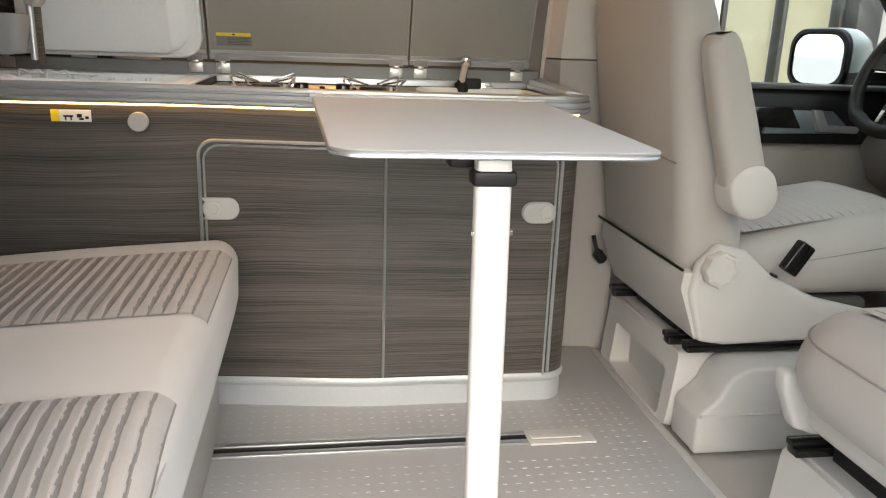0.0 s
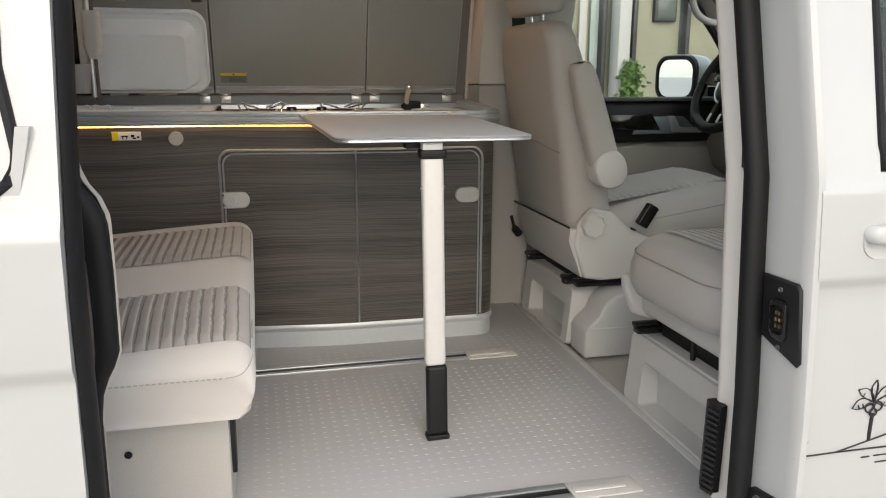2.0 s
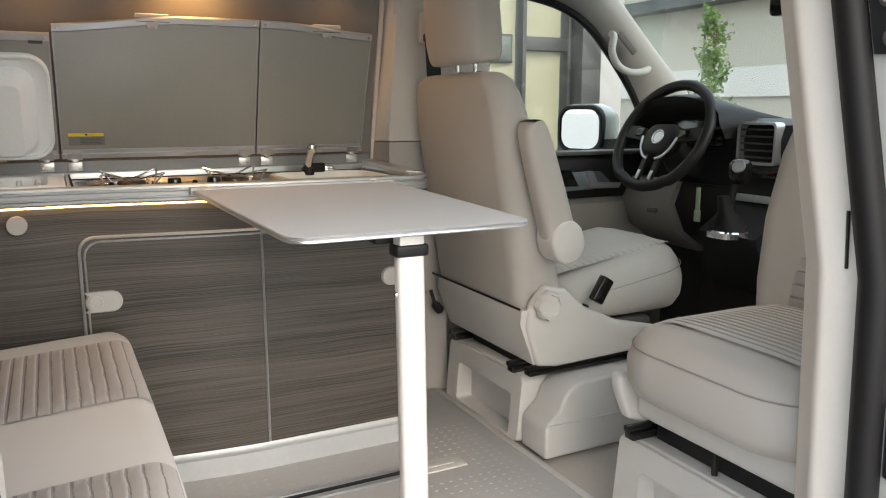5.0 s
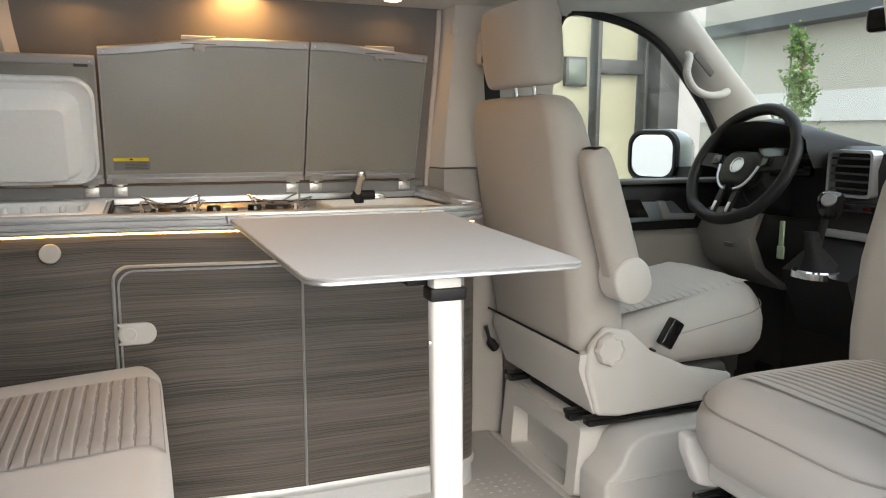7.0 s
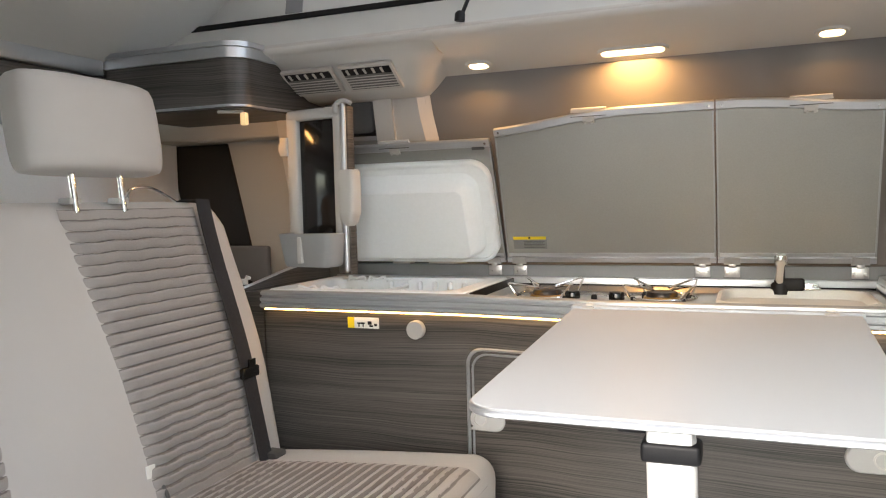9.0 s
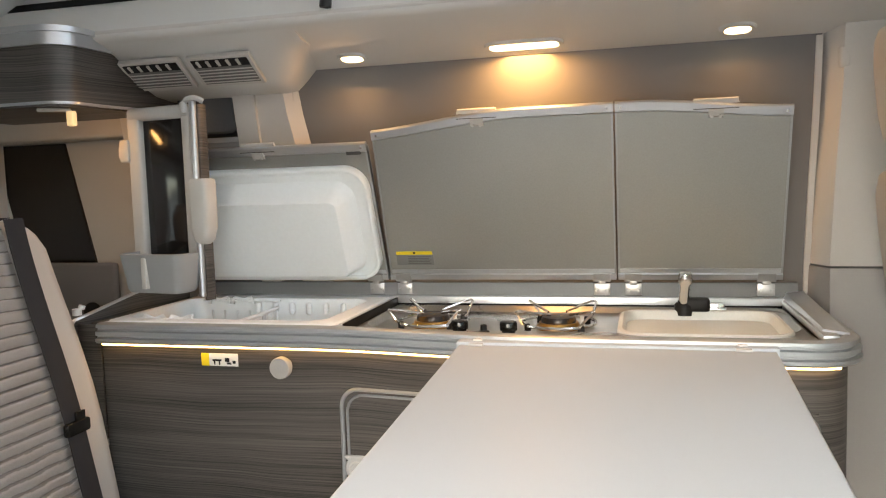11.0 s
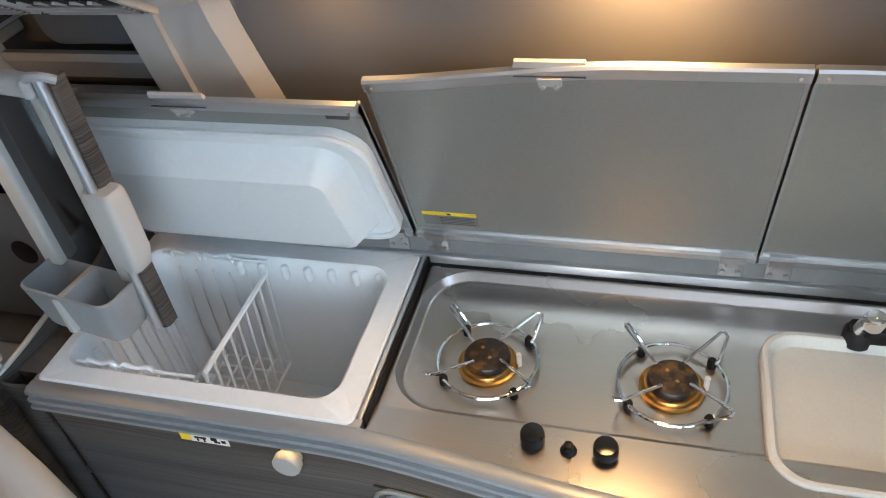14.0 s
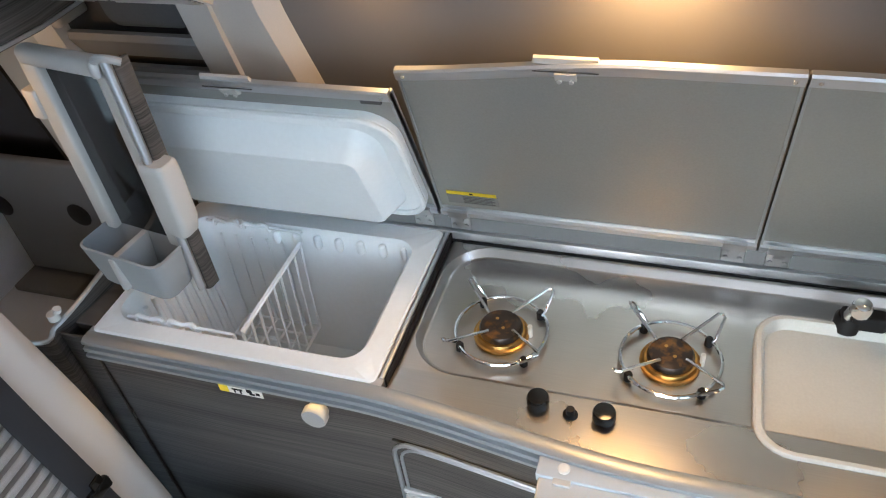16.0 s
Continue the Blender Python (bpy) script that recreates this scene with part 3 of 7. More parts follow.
for cx, cy in ((-0.211, 1.946), (0.052, 1.943)):
    z = HT - 0.0135
    burner = part("burner", disc((cx, cy, z), (0, 0, 1), 0.045, 0.022, 32, ((1.0, 0), (1.0, 0.25), (0.92, 0.32), (0.88, 0.55), (0.86, 0.6))), BRASS, hob, "brass-coloured burner ring")
    part("burner_cap", disc((cx, cy, z + 0.013), (0, 0, 1), 0.035, 0.013, 32, ((1.0, 0), (1.0, 0.5), (0.92, 0.85), (0.6, 1.0))), BURNT, burner, "dark heat-stained burner cap")
    part("cap_screw", disc((cx + 0.006, cy - 0.008, z + 0.025), (0, 0, 1), 0.0028, 0.0016, 8), BRASS, burner)
    part("cap_screw", disc((cx - 0.008, cy + 0.010, z + 0.025), (0, 0, 1), 0.0028, 0.0016, 8), BRASS, burner)
    part("spark_pin", disc((cx + 0.046, cy + 0.006, z), (0, 0, 1), 0.004, 0.024, 8), PAPER, burner)
    stand = part("pan_stand", tube([(cx + 0.074 * math.cos(2 * math.pi * k / 40), cy + 0.074 * math.sin(2 * math.pi * k / 40), z + 0.012) for k in range(40)], 0.0031, 8, True), CHROME, hob, "chromed wire pan support")
    for a in (47, 133, 223, 317):
        c, s = math.cos(radians(a)), math.sin(radians(a))
        px, py = -s, c
        def at(rr, side, zz):
            return (cx + c * rr + px * side, cy + s * rr + py * side, z + zz)
        part("pan_finger", tube([at(0.026, 0.006, 0.030), at(0.096, 0.005, 0.045), at(0.1005, 0.001, 0.045), at(0.100, -0.004, 0.043), at(0.078, -0.013, 0.016), at(0.070, -0.014, 0.012)], 0.0026, 8), CHROME, stand)
        part("rubber_foot", disc(at(0.072, -0.006, 0.0), (0, 0, 1), 0.0065, 0.016, 10, ((1, 0), (1, 0.8), (0.7, 1))), BLACK, stand)
for x, y in ((-0.122, 1.811), (-0.027, 1.806)):
    part("gas_knob", disc((x, y, HT + 0.0005), (0, 0, 1), 0.0165, 0.024, 24, ((0.75, 0), (0.8, 0.25), (1, 0.3), (1, 0.8), (0.9, 0.97), (0.5, 1.0))), GLOSSBLACK, hob, "glossy black gas knob")
part("igniter_button", disc((-0.074, 1.804, HT + 0.0005), (0, 0, 1), 0.011, 0.017, 18, ((1, 0), (1, 0.25), (0.6, 0.4), (0.55, 0.95), (0.4, 1.0))), BLACK, hob, "small black igniter button")

sink = thing("sink", (0.315, 1.925, 0.66), "off-white rounded plastic sink basin beside the hob", "sink")
sc, sw, sd = (0.322, 1.930), 0.305, 0.262
basin = loft([ring(sc, sw, sd, 0.05, HT - 0.012), ring(sc, sw, sd, 0.05, HT + 0.004), ring(sc, sw - 0.006, sd - 0.006, 0.048, HT + 0.007), ring(sc, sw - 0.018, sd - 0.018, 0.044, HT + 0.007), ring(sc, sw - 0.026, sd - 0.026, 0.04, HT + 0.002), ring(sc, sw - 0.05, sd - 0.05, 0.04, HT - 0.095), ring(sc, sw - 0.085, sd - 0.085, 0.03, HT - 0.113)])
part("basin", basin, BASIN, sink)
part("drain", disc((0.40, 1.90, HT - 0.1125), (0, 0, 1), 0.022, 0.004, 24, ((1.2, 0), (1.2, 0.5), (0.9, 0.3))), BLACK, sink, "black drain plug")
tap = thing("tap", (0.30, 2.055, HT), "folding chrome tap with a black swivel base", "tap")
part("tap_base", joined(disc((0.30, 2.062, HT - 0.004), (0, 0, 1), 0.020, 0.026, 24, ((1, 0), (1, 0.8), (0.8, 1))), turned(box(-0.018, 0.045, -0.014, 0.014, 0.0, 0.028, 0.006, 3), Matrix.Translation((0.305, 2.060, HT + 0.004)))), BLACK, tap, "black plastic swivel base")
part("tap_lever", joined(box(0.348, 0.378, 2.052, 2.068, HT + 0.012, HT + 0.022, 0.003), box(0.348, 0.382, 2.046, 2.060, HT + 0.006, HT + 0.014, 0.003)), CHROME, tap)
part("tap_spout", tube(curve_pts([(0.298, 2.060, HT + 0.015), (0.299, 2.045, HT + 0.045), (0.300, 2.026, HT + 0.072), (0.300, 2.020, HT + 0.080)], 4), 0.011, 16), CHROME, tap)
part("tap_head", disc((0.300, 2.024, HT + 0.066), (0, -0.25, 1), 0.0145, 0.026, 20, ((0.85, 0), (1, 0.15), (1, 0.6), (0.8, 0.9), (0.4, 1.0))), CHROME, tap)


# ---- lids ----
def lid(name, x0, x1, lean, height, label, curved, parts_of):
    """A hinged lid standing open, leaning inwards. height(x) follows the worktop's front line."""
    base_y, base_z = 2.146, WT + 0.047
    up = Vector((0, -math.sin(radians(lean)), math.cos(radians(lean))))
    out = Vector((0, -math.cos(radians(lean)), -math.sin(radians(lean))))
    o = Vector((0, base_y, base_z))

    def at(x, s, d):
        return Vector((x, 0, 0)) + o + up * s + out * d
    n = 24 if curved else 6
    xs = [x0 + (x1 - x0) * k / n for k in range(n + 1)]
    t = part(name, loft([[at(x, 0.008, 0), at(x, height(x) - 0.02, 0), at(x, height(x) - 0.02, -0.008), at(x, 0.008, -0.008)] for x in xs]), LIDGREY, kitchen, label)
    part("edge_rail", loft([[at(x, height(x) - 0.022, 0.002), at(x, height(x) - 0.019, 0.006), at(x, height(x) - 0.003, 0.007), at(x, height(x), 0.004), at(x, height(x), -0.004), at(x, height(x) - 0.022, -0.009)] for x in xs]), ALU, t, "aluminium rail along the lid edge")
    part("foot_rail", loft([[at(x, 0.0, 0.006), at(x, 0.012, 0.006), at(x, 0.014, 0.001), at(x, 0.024, 0.0015), at(x, 0.024, -0.013), at(x, 0.0, -0.013)] for x in (x0, x1)]), ALU, t, "aluminium hinge rail")
    for s in (-1, 1):
        x = x0 if s < 0 else x1
        part("side_rail", loft([[at(x, 0.0, 0.002), at(x - s * 0.004, 0.0, 0.002), at(x - s * 0.004, 0.0, -0.013), at(x, 0.0, -0.013)], [at(x, height(x) - 0.01, 0.002), at(x - s * 0.004, height(x) - 0.01, 0.002), at(x - s * 0.004, height(x) - 0.01, -0.013), at(x, height(x) - 0.01, -0.013)]]), GREYALU, t)
    for sx in (x0 + 0.012, x1 - 0.012):
        part("rail_screw", disc(at(sx, height(sx) - 0.011, 0.006), out, 0.0035, 0.002, 10, ((1, 0), (0.8, 1))), CHROME, t)
    for lx in parts_of:
        pl = joined(loft([[at(lx + dx, height(lx) - 0.002, 0.002), at(lx + dx * 0.95, height(lx) + 0.007, 0.001), at(lx + dx * 0.95, height(lx) + 0.0085, -0.003), at(lx + dx, height(lx) - 0.002, -0.005)] for dx in (-0.044, -0.042, 0.042, 0.044)]), loft([[at(lx + dx, height(lx) - 0.030, 0.001), at(lx + dx, height(lx) - 0.026, 0.008), at(lx + dx, height(lx) - 0.012, 0.010), at(lx + dx, height(lx) - 0.012, 0.002)] for dx in (-0.014, 0.014)]))
        part("catch", joined(pl, *[disc(at(lx + dx, height(lx) - 0.026, 0.007), out, 0.0032, 0.004, 8) for dx in (-0.008, 0.008)]), PLASTIC, t, "grey plastic lid catch")
        part("catch_slot", loft([[at(lx + dx, height(lx) - 0.0115, 0.0075), at(lx + dx, height(lx) - 0.0100, 0.0075), at(lx + dx, height(lx) - 0.0100, 0.004), at(lx + dx, height(lx) - 0.0115, 0.004)] for dx in (-0.043, 0.043)]), DARKTRIM, t)
    for hx in (x0 + 0.032, x1 - 0.032):
        leaf = joined(loft([[at(hx + dx, 0.0, 0.0095), at(hx + dx, 0.016, 0.0095), at(hx + dx, 0.016, 0.004), at(hx + dx, 0.0, 0.004)] for dx in (-0.018, 0.018)]), box(hx - 0.018, hx + 0.018, 2.1465, 2.1515, WT + 0.010, WT + 0.036, 0.0015), box(hx - 0.009, hx + 0.009, 2.138, 2.148, WT + 0.034, WT + 0.046, 0.002), tube([(hx - 0.019, 2.141, WT + 0.044), (hx + 0.019, 2.141, WT + 0.044)], 0.0038, 8))
        part("hinge", joined(leaf, *[disc((hx + dx, 2.1470, WT + 0.020), (0, -1, 0), 0.0042, 0.003, 10, ((1, 0), (0.8, 1))) for dx in (-0.011, 0.011)]), HINGE, t, "grey metal lid hinge")
    return t, at


lid_a, at_a = lid("hob_lid", -0.366, 0.1605, 17.5, lambda x: 0.360 + 0.036 * ease((x + 0.42) / 0.40), "grey satin hob lid standing open, with an aluminium rail", True, (-0.124,))
lid("sink_lid", 0.1645, 0.503, 17.5, lambda x: 0.396 - 0.024 * ease((x - 0.20) / 0.32), "grey satin sink lid standing open, with an aluminium rail", True, (0.36,))
lid_c, at_c = lid("cool_box_lid", -0.90, -0.372, 22.0, lambda x: 0.345, "cool box lid standing open with a white padded inside", False, (-0.635,))
part("warning_label", loft([[at_a(x, 0.062, 0.0012), at_a(x, 0.070, 0.0012), at_a(x, 0.070, -0.001), at_a(x, 0.062, -0.001)] for x in (-0.346, -0.258)]), YELLOW, lid_a, "yellow warning strip")
part("label_text", loft([[at_a(x, 0.036, 0.0012), at_a(x, 0.061, 0.0012), at_a(x, 0.061, -0.001), at_a(x, 0.036, -0.001)] for x in (-0.346, -0.256)]), mat("clear_label", (0.21, 0.215, 0.21), 0.3, 0.1, 300, 0.05, 0), lid_a, "translucent label with small print")
for k in range(5):
    part("print_bar", loft([[at_a(x, 0.0395 + 0.0042 * k, 0.0018), at_a(x, 0.0408 + 0.0042 * k, 0.0018), at_a(x, 0.0408 + 0.0042 * k, 0.001), at_a(x, 0.0395 + 0.0042 * k, 0.001)] for x in (-0.318, -0.262 - 0.004 * (k % 2))]), DARKTRIM, lid_a)
for x, s in ((-0.302, 0.004),):
    part("print_bar", loft([[at_a(x + dx, 0.0645, 0.0018), at_a(x + dx, 0.0685, 0.0018), at_a(x + dx, 0.0685, 0.001), at_a(x + dx, 0.0645, 0.001)] for dx in (-0.003, 0.003)]), BLACK, lid_a)


def pad_ring(cx, cs, w, h, r, d):
    return [tuple(at_c(cx + x, cs + s, d)) for x, s in rrect(w, h, r, 8)]


pad = loft([pad_ring(-0.632, 0.150, 0.505, 0.285, 0.055, 0.0), pad_ring(-0.632, 0.150, 0.505, 0.285, 0.055, 0.012), pad_ring(-0.632, 0.150, 0.498, 0.278, 0.052, 0.016), pad_ring(-0.634, 0.148, 0.470, 0.254, 0.050, 0.010), pad_ring(-0.640, 0.142, 0.450, 0.236, 0.045, 0.012), pad_ring(-0.650, 0.130, 0.408, 0.196, 0.022, 0.052), pad_ring(-0.650, 0.130, 0.400, 0.188, 0.018, 0.0545)])
part("insulated_pad", pad, FROST, lid_c, "white moulded insulated inner lid", 28)
part("pad_bead", tube(pad_ring(-0.632, 0.150, 0.496, 0.276, 0.052, 0.017), 0.0055, 8, True), FROST, lid_c, "raised white bead round the pad")
part("type_label", loft([[at_c(x, 0.318, 0.006), at_c(x, 0.332, 0.0055), at_c(x, 0.332, -0.001), at_c(x, 0.318, -0.001)] for x in (-0.420, -0.388)]), DARKTRIM, lid_c, "small grey type label")

# ---- table ----
table = thing("folding_table", (0.16, 1.36, 0), "light grey camper table hooked to the kitchen on one white leg", "table")
TT = 0.753
tw0, tw1 = -0.094, 0.402


def table_ring(inset, z):
    """The outline: hooked end square, free end rounded."""
    pts = [(tw1 + 0.022, 1.727), (tw0 - 0.006, 1.727)]
    for cx, cy, a0 in ((-0.030, 1.005, 180), (0.352, 1.005, 270)):
        for k in range(7):
            a = radians(a0 + 90 * k / 6)
            pts.append((cx + 0.042 * math.cos(a), cy + 0.042 * math.sin(a)))
    m = Vector((sum(p[0] for p in pts) / len(pts), sum(p[1] for p in pts) / len(pts)))
    out = []
    for p in pts:
        v = Vector(p) - m
        out.append((m.x + v.x - math.copysign(inset, v.x), m.y + v.y - math.copysign(inset, v.y), z))
    return out


part("tabletop", loft([table_ring(0.004, TT - 0.010), table_ring(0.003, TT - 0.009), table_ring(0.003, TT - 0.001), table_ring(0.0035, TT)]), TABLETOP, table, "light grey laminate tabletop")
part("edge_band", loft([table_ring(0.003, TT - 0.011), table_ring(-0.001, TT - 0.009), table_ring(-0.002, TT - 0.006), table_ring(-0.001, TT - 0.0025), table_ring(0.0025, TT - 0.0004), table_ring(0.006, TT - 0.0005), table_ring(0.006, TT - 0.011), table_ring(0.003, TT - 0.011)], cap=False), ALU, table, "satin aluminium edge")
part("hook_rail", box(tw0 - 0.008, tw1 + 0.024, 1.697, 1.729, TT - 0.012, TT + 0.005, 0.003), TABLETOP, table, "pale hooked rail")
for px in (tw0 + 0.028, tw1 - 0.03):
    part("hook_button", disc((px, 1.713, TT + 0.004), (0, 0, 1), 0.0085, 0.004, 20, ((1, 0), (1, 0.6), (0.8, 1))), PAPER, table)
    part("hook_slide", box(px - 0.012, px + 0.012, 1.689, 1.701, TT - 0.001, TT + 0.004, 0.001), PLASTIC, table)
lx, ly = 0.166, 1.008
part("leg", turned(box(-0.026, 0.026, -0.014, 0.014, 0.195, 0.732, 0.010, 4), Matrix.Translation((lx, ly, 0)) @ pose(0, 0, 0, 0, -0.9, 0)), LEGPAINT, table, "white oval leg")
part("leg_foot", turned(joined(box(-0.0262, 0.0262, -0.0142, 0.0142, 0.012, 0.195, 0.010, 4), box(-0.029, 0.029, -0.017, 0.017, 0.0, 0.014, 0.004, 2)), Matrix.Translation((lx + 0.003, ly, 0)) @ pose(0, 0, 0, 0, -0.9, 0)), BLACK, table, "black plastic lower leg and foot")
part("leg_collar", box(lx - 0.042, lx + 0.020, ly - 0.019, ly + 0.019, 0.700, 0.722, 0.005, 3), BLACK, table, "black leg collar")
part("leg_head", box(lx - 0.036, lx + 0.012, ly - 0.016, ly + 0.05, 0.715, 0.738, 0.004), LEGPAINT, table)
part("leg_pivot", box(lx - 0.07, lx - 0.035, ly + 0.01, ly + 0.05, 0.722, 0.737, 0.003), BLACK, table)
for s in (-1, 1):
    part("rivet", disc((lx - 0.009 + s * 0.026, ly, 0.632), (s, 0, 0), 0.006, 0.004, 12, ((1, 0), (0.7, 1))), CHROME, table)

# the top rises a little towards its hooks
for ob in table.children:
    if ob.name.split(".")[0] in ("tabletop", "edge_band", "hook_rail", "hook_button", "hook_slide"):
        for v in ob.data.vertices:
            v.co.z += 0.010 * (v.co.y - 1.0) / 0.72

# ---- body shell: driver's side ----
def wall_y(z):
    """Inner line of the side wall, which leans in above the belt."""
    return 2.20 - 0.10 * ease((z - 0.75) / 0.62) - 0.02 * max(0.0, z - 0.75)


def wall_sheet(x0, x1, z0, z1, push=0.0, thick=0.012, nx=6, nz=10):
    return sheet(lambda u, v: (x0 + (x1 - x0) * u, wall_y(z0 + (z1 - z0) * v) - push, z0 + (z1 - z0) * v), nx, nz, thick)


solid("wall_left", joined(box(-1.95, 0.95, 2.225, 2.27, -0.45, 0.80, 0.004), box(-1.95, 0.95, 2.225, 2.27, 0.80, 1.45, 0.004)), WHITE, "white outer body side of the van", "wall", kind="structure")
blind = thing("window_blind", (0, 2.19, 0.78), "grey cloth blind drawn over the side window", "blind")
part("cloth", wall_sheet(-0.585, 0.562, 0.76, 1.330, 0.004, 0.006, 14, 10), BLIND, blind)
for gx in (-0.580, 0.550):
    part("side_guide", wall_sheet(gx, gx + 0.012, 0.76, 1.312, 0.012, 0.008, 1, 10), TRIMGREY, blind)
pl = loft([[(x0, wall_y(z) + 0.004, z), (x0 + 0.012, wall_y(z) - 0.030, z), (x1 - 0.03, wall_y(z) - 0.034, z), (x1, wall_y(z) - 0.012, z), (x1, wall_y(z) + 0.010, z), (x0, wall_y(z) + 0.012, z)] for z, x0, x1 in ((0.78, -0.61, -0.495), (0.95, -0.648, -0.516), (1.10, -0.684, -0.536), (1.22, -0.714, -0.554), (1.31, -0.735, -0.562))])
solid("wall_pillar_rear", pl, TRIMGREY, "pale grey trim pillar beside the blind", "pillar", kind="structure")
net = thing("side_pocket_panel", (-0.85, 2.17, 0.95), "grey wall panel with two storage pockets", "storage pocket", kind="structure")
part("backing", wall_sheet(-1.02, -0.63, 0.78, 1.33, -0.03, 0.01), DARKTRIM, net)
for z0, z1 in ((1.118, 1.172), (1.035, 1.106), (0.90, 1.00)):
    part("pocket", loft([[(x, wall_y(z0) - 0.0, z0), (x, wall_y(z0) - 0.028, z0 + 0.006), (x, wall_y(z1) - 0.036, z1 - 0.012), (x, wall_y(z1) - 0.034, z1), (x, wall_y(z1) - 0.022, z1), (x, wall_y(z0) + 0.012, z0)] for x in (-0.965, -0.955, -0.72, -0.70)]), mat("pocket_grey", (0.26, 0.265, 0.27), 0.55, 0, 500, 0.06, 0.3, 0.0004), net, "open grey pocket")
part("pocket_side", wall_sheet(-1.02, -0.965, 0.80, 1.30, 0.022, 0.03, 3, 8), TRIMGREY, net)
part("pocket_side", wall_sheet(-0.715, -0.66, 0.80, 1.30, 0.010, 0.03, 3, 8), TRIMGREY, net)
part("quarter_pane", loft([[(x, wall_y(z) - 0.020, z) for x, z in shifted(rrect(0.15, 0.108, 0.02, 4), -0.80, 1.236)], [(x, wall_y(z) - 0.026, z) for x, z in shifted(rrect(0.14, 0.098, 0.02, 4), -0.80, 1.236)]]), mat("smoked_pane", (0.10, 0.105, 0.11), 0.3, 0, 200, 0.1, 0.1), net, "smoked grey insert")

bp = loft([[(x0, wall_y(z) + 0.01, z), (x0, wall_y(z) - 0.012, z), (x0 + 0.03, wall_y(z) - d, z), (x1 - 0.02, wall_y(z) - d - 0.01, z), (x1, wall_y(z) - d + 0.02, z), (x1, wall_y(z) + 0.02, z)] for z, x0, x1, d in ((-0.01, 0.556, 0.80, 0.12), (0.40, 0.556, 0.80, 0.11), (0.70, 0.556, 0.80, 0.095), (0.848, 0.556, 0.80, 0.085))])
solid("wall_pillar_lower", bp, mat("mid_grey_trim", (0.36, 0.345, 0.325), 0.6, 0, 600, 0.06, 0.3, 0.0004), "grey lower pillar trim behind the driver's seat", "pillar", kind="structure")
bq = loft([[(x0, wall_y(z) + 0.01, z), (x0, wall_y(z) - 0.008, z), (x0 + 0.03, wall_y(z) - d, z), (x1 - 0.03, wall_y(z) - d - 0.01, z), (x1, wall_y(z) - d + 0.03, z), (x1, wall_y(z) + 0.02, z)] for z, x0, x1, d in ((0.852, 0.556, 0.80, 0.080), (1.05, 0.560, 0.82, 0.062), (1.22, 0.565, 0.86, 0.050), (1.33, 0.565, 0.95, 0.045))])
pillar_b = solid("wall_pillar_upper", bq, TRIMGREY, "beige upper pillar trim behind the driver's seat", "pillar", kind="structure")
mount = thing("seat_belt_mount", (0.72, 2.04, 1.2), "grey seat belt height adjuster with a black strap", "seat belt")
part("housing", box(0.665, 0.735, 2.028, 2.060, 1.155, 1.255, 0.012, 3), PLASTIC, mount)
part("slot", box(0.672, 0.728, 2.022, 2.034, 1.160, 1.185, 0.006, 2), DARKTRIM, mount)
part("strap", sheet(lambda u, v: (0.675 + 0.05 * u + 0.03 * v, 2.022 - 0.01 * v, 1.165 - 0.55 * v), 2, 8, 0.0015), WEBBING, mount, "dark seat belt strap")
solid("coat_hook", turned(box(-0.011, 0.011, -0.012, 0.012, -0.022, 0.022, 0.008, 3), Matrix.Translation((0.597, 2.062, 1.265))), TRIMGREY, "small beige coat hook on the pillar", "hook")

# ---- ceiling ledges, lamps, vents ----
LEDGE = [(2.20, 1.306), (2.105, 1.309), (2.03, 1.330), (1.955, 1.344), (1.890, 1.358), (1.850, 1.368), (1.835, 1.374), (1.832, 1.381), (1.845, 1.392), (1.895, 1.462), (1.93, 1.47), (2.20, 1.47)]


def ledge(x0, x1, mirror=False):
    pts = [((2.64 - y) if mirror else y, z) for y, z in LEDGE]
    return loft([[(x, y, z) for y, z in pts] for x in (x0, x1)])


solid("ceiling_ledge", ledge(-1.35, 0.98), HEADLINER, "pale felt ceiling ledge over the kitchen", "ceiling", kind="structure", sharp=50)
solid("ceiling_ledge_near", ledge(-1.35, 0.98, True), HEADLINER, "pale felt ceiling ledge over the sliding door", "ceiling", kind="structure", sharp=50)
solid("ceiling_edge_trim", joined(tube([(-1.30, 1.836, 1.385), (0.72, 1.836, 1.385)], 0.005, 8), tube([(-1.30, 0.804, 1.385), (0.72, 0.804, 1.385)], 0.006, 8)), TRIMGREY, "thin pale trim along the roof opening", "trim", kind="structure")
solid("ceiling_front", loft([[(0.66, 0.44, 1.40), (0.66, 2.20, 1.40), (0.66, 2.20, 1.48), (0.66, 0.44, 1.48)], [(0.98, 0.44, 1.335), (0.98, 2.20, 1.335), (0.98, 2.20, 1.48), (0.98, 0.44, 1.48)], [(1.34, 0.50, 1.345), (1.34, 2.14, 1.345), (1.34, 2.14, 1.44), (1.34, 0.50, 1.44)]]), HEADLINER, "pale felt cab headliner", "ceiling", kind="structure")
solid("ceiling_band", joined(sheet(lambda u, v: (-1.30 + 2.6 * u, 1.898 + 0.002 * v, 1.462 + 0.014 * v), 2, 1, 0.006), sheet(lambda u, v: (-1.30 + 2.6 * u, 0.742 - 0.002 * v, 1.462 + 0.014 * v), 2, 1, 0.006)), RUBBER, "black sealing band under the roof canvas", "trim", kind="structure")


def lamp_light(name, at, watts, size, target):
    ob = new(name, bpy.data.lights.new(name, "AREA"))
    ob.data.shape, ob.data.size, ob.data.energy, ob.data.color = "DISK", size, watts, (1.0, 0.50, 0.16)
    ob.matrix_world = look(at, target)
    return ob


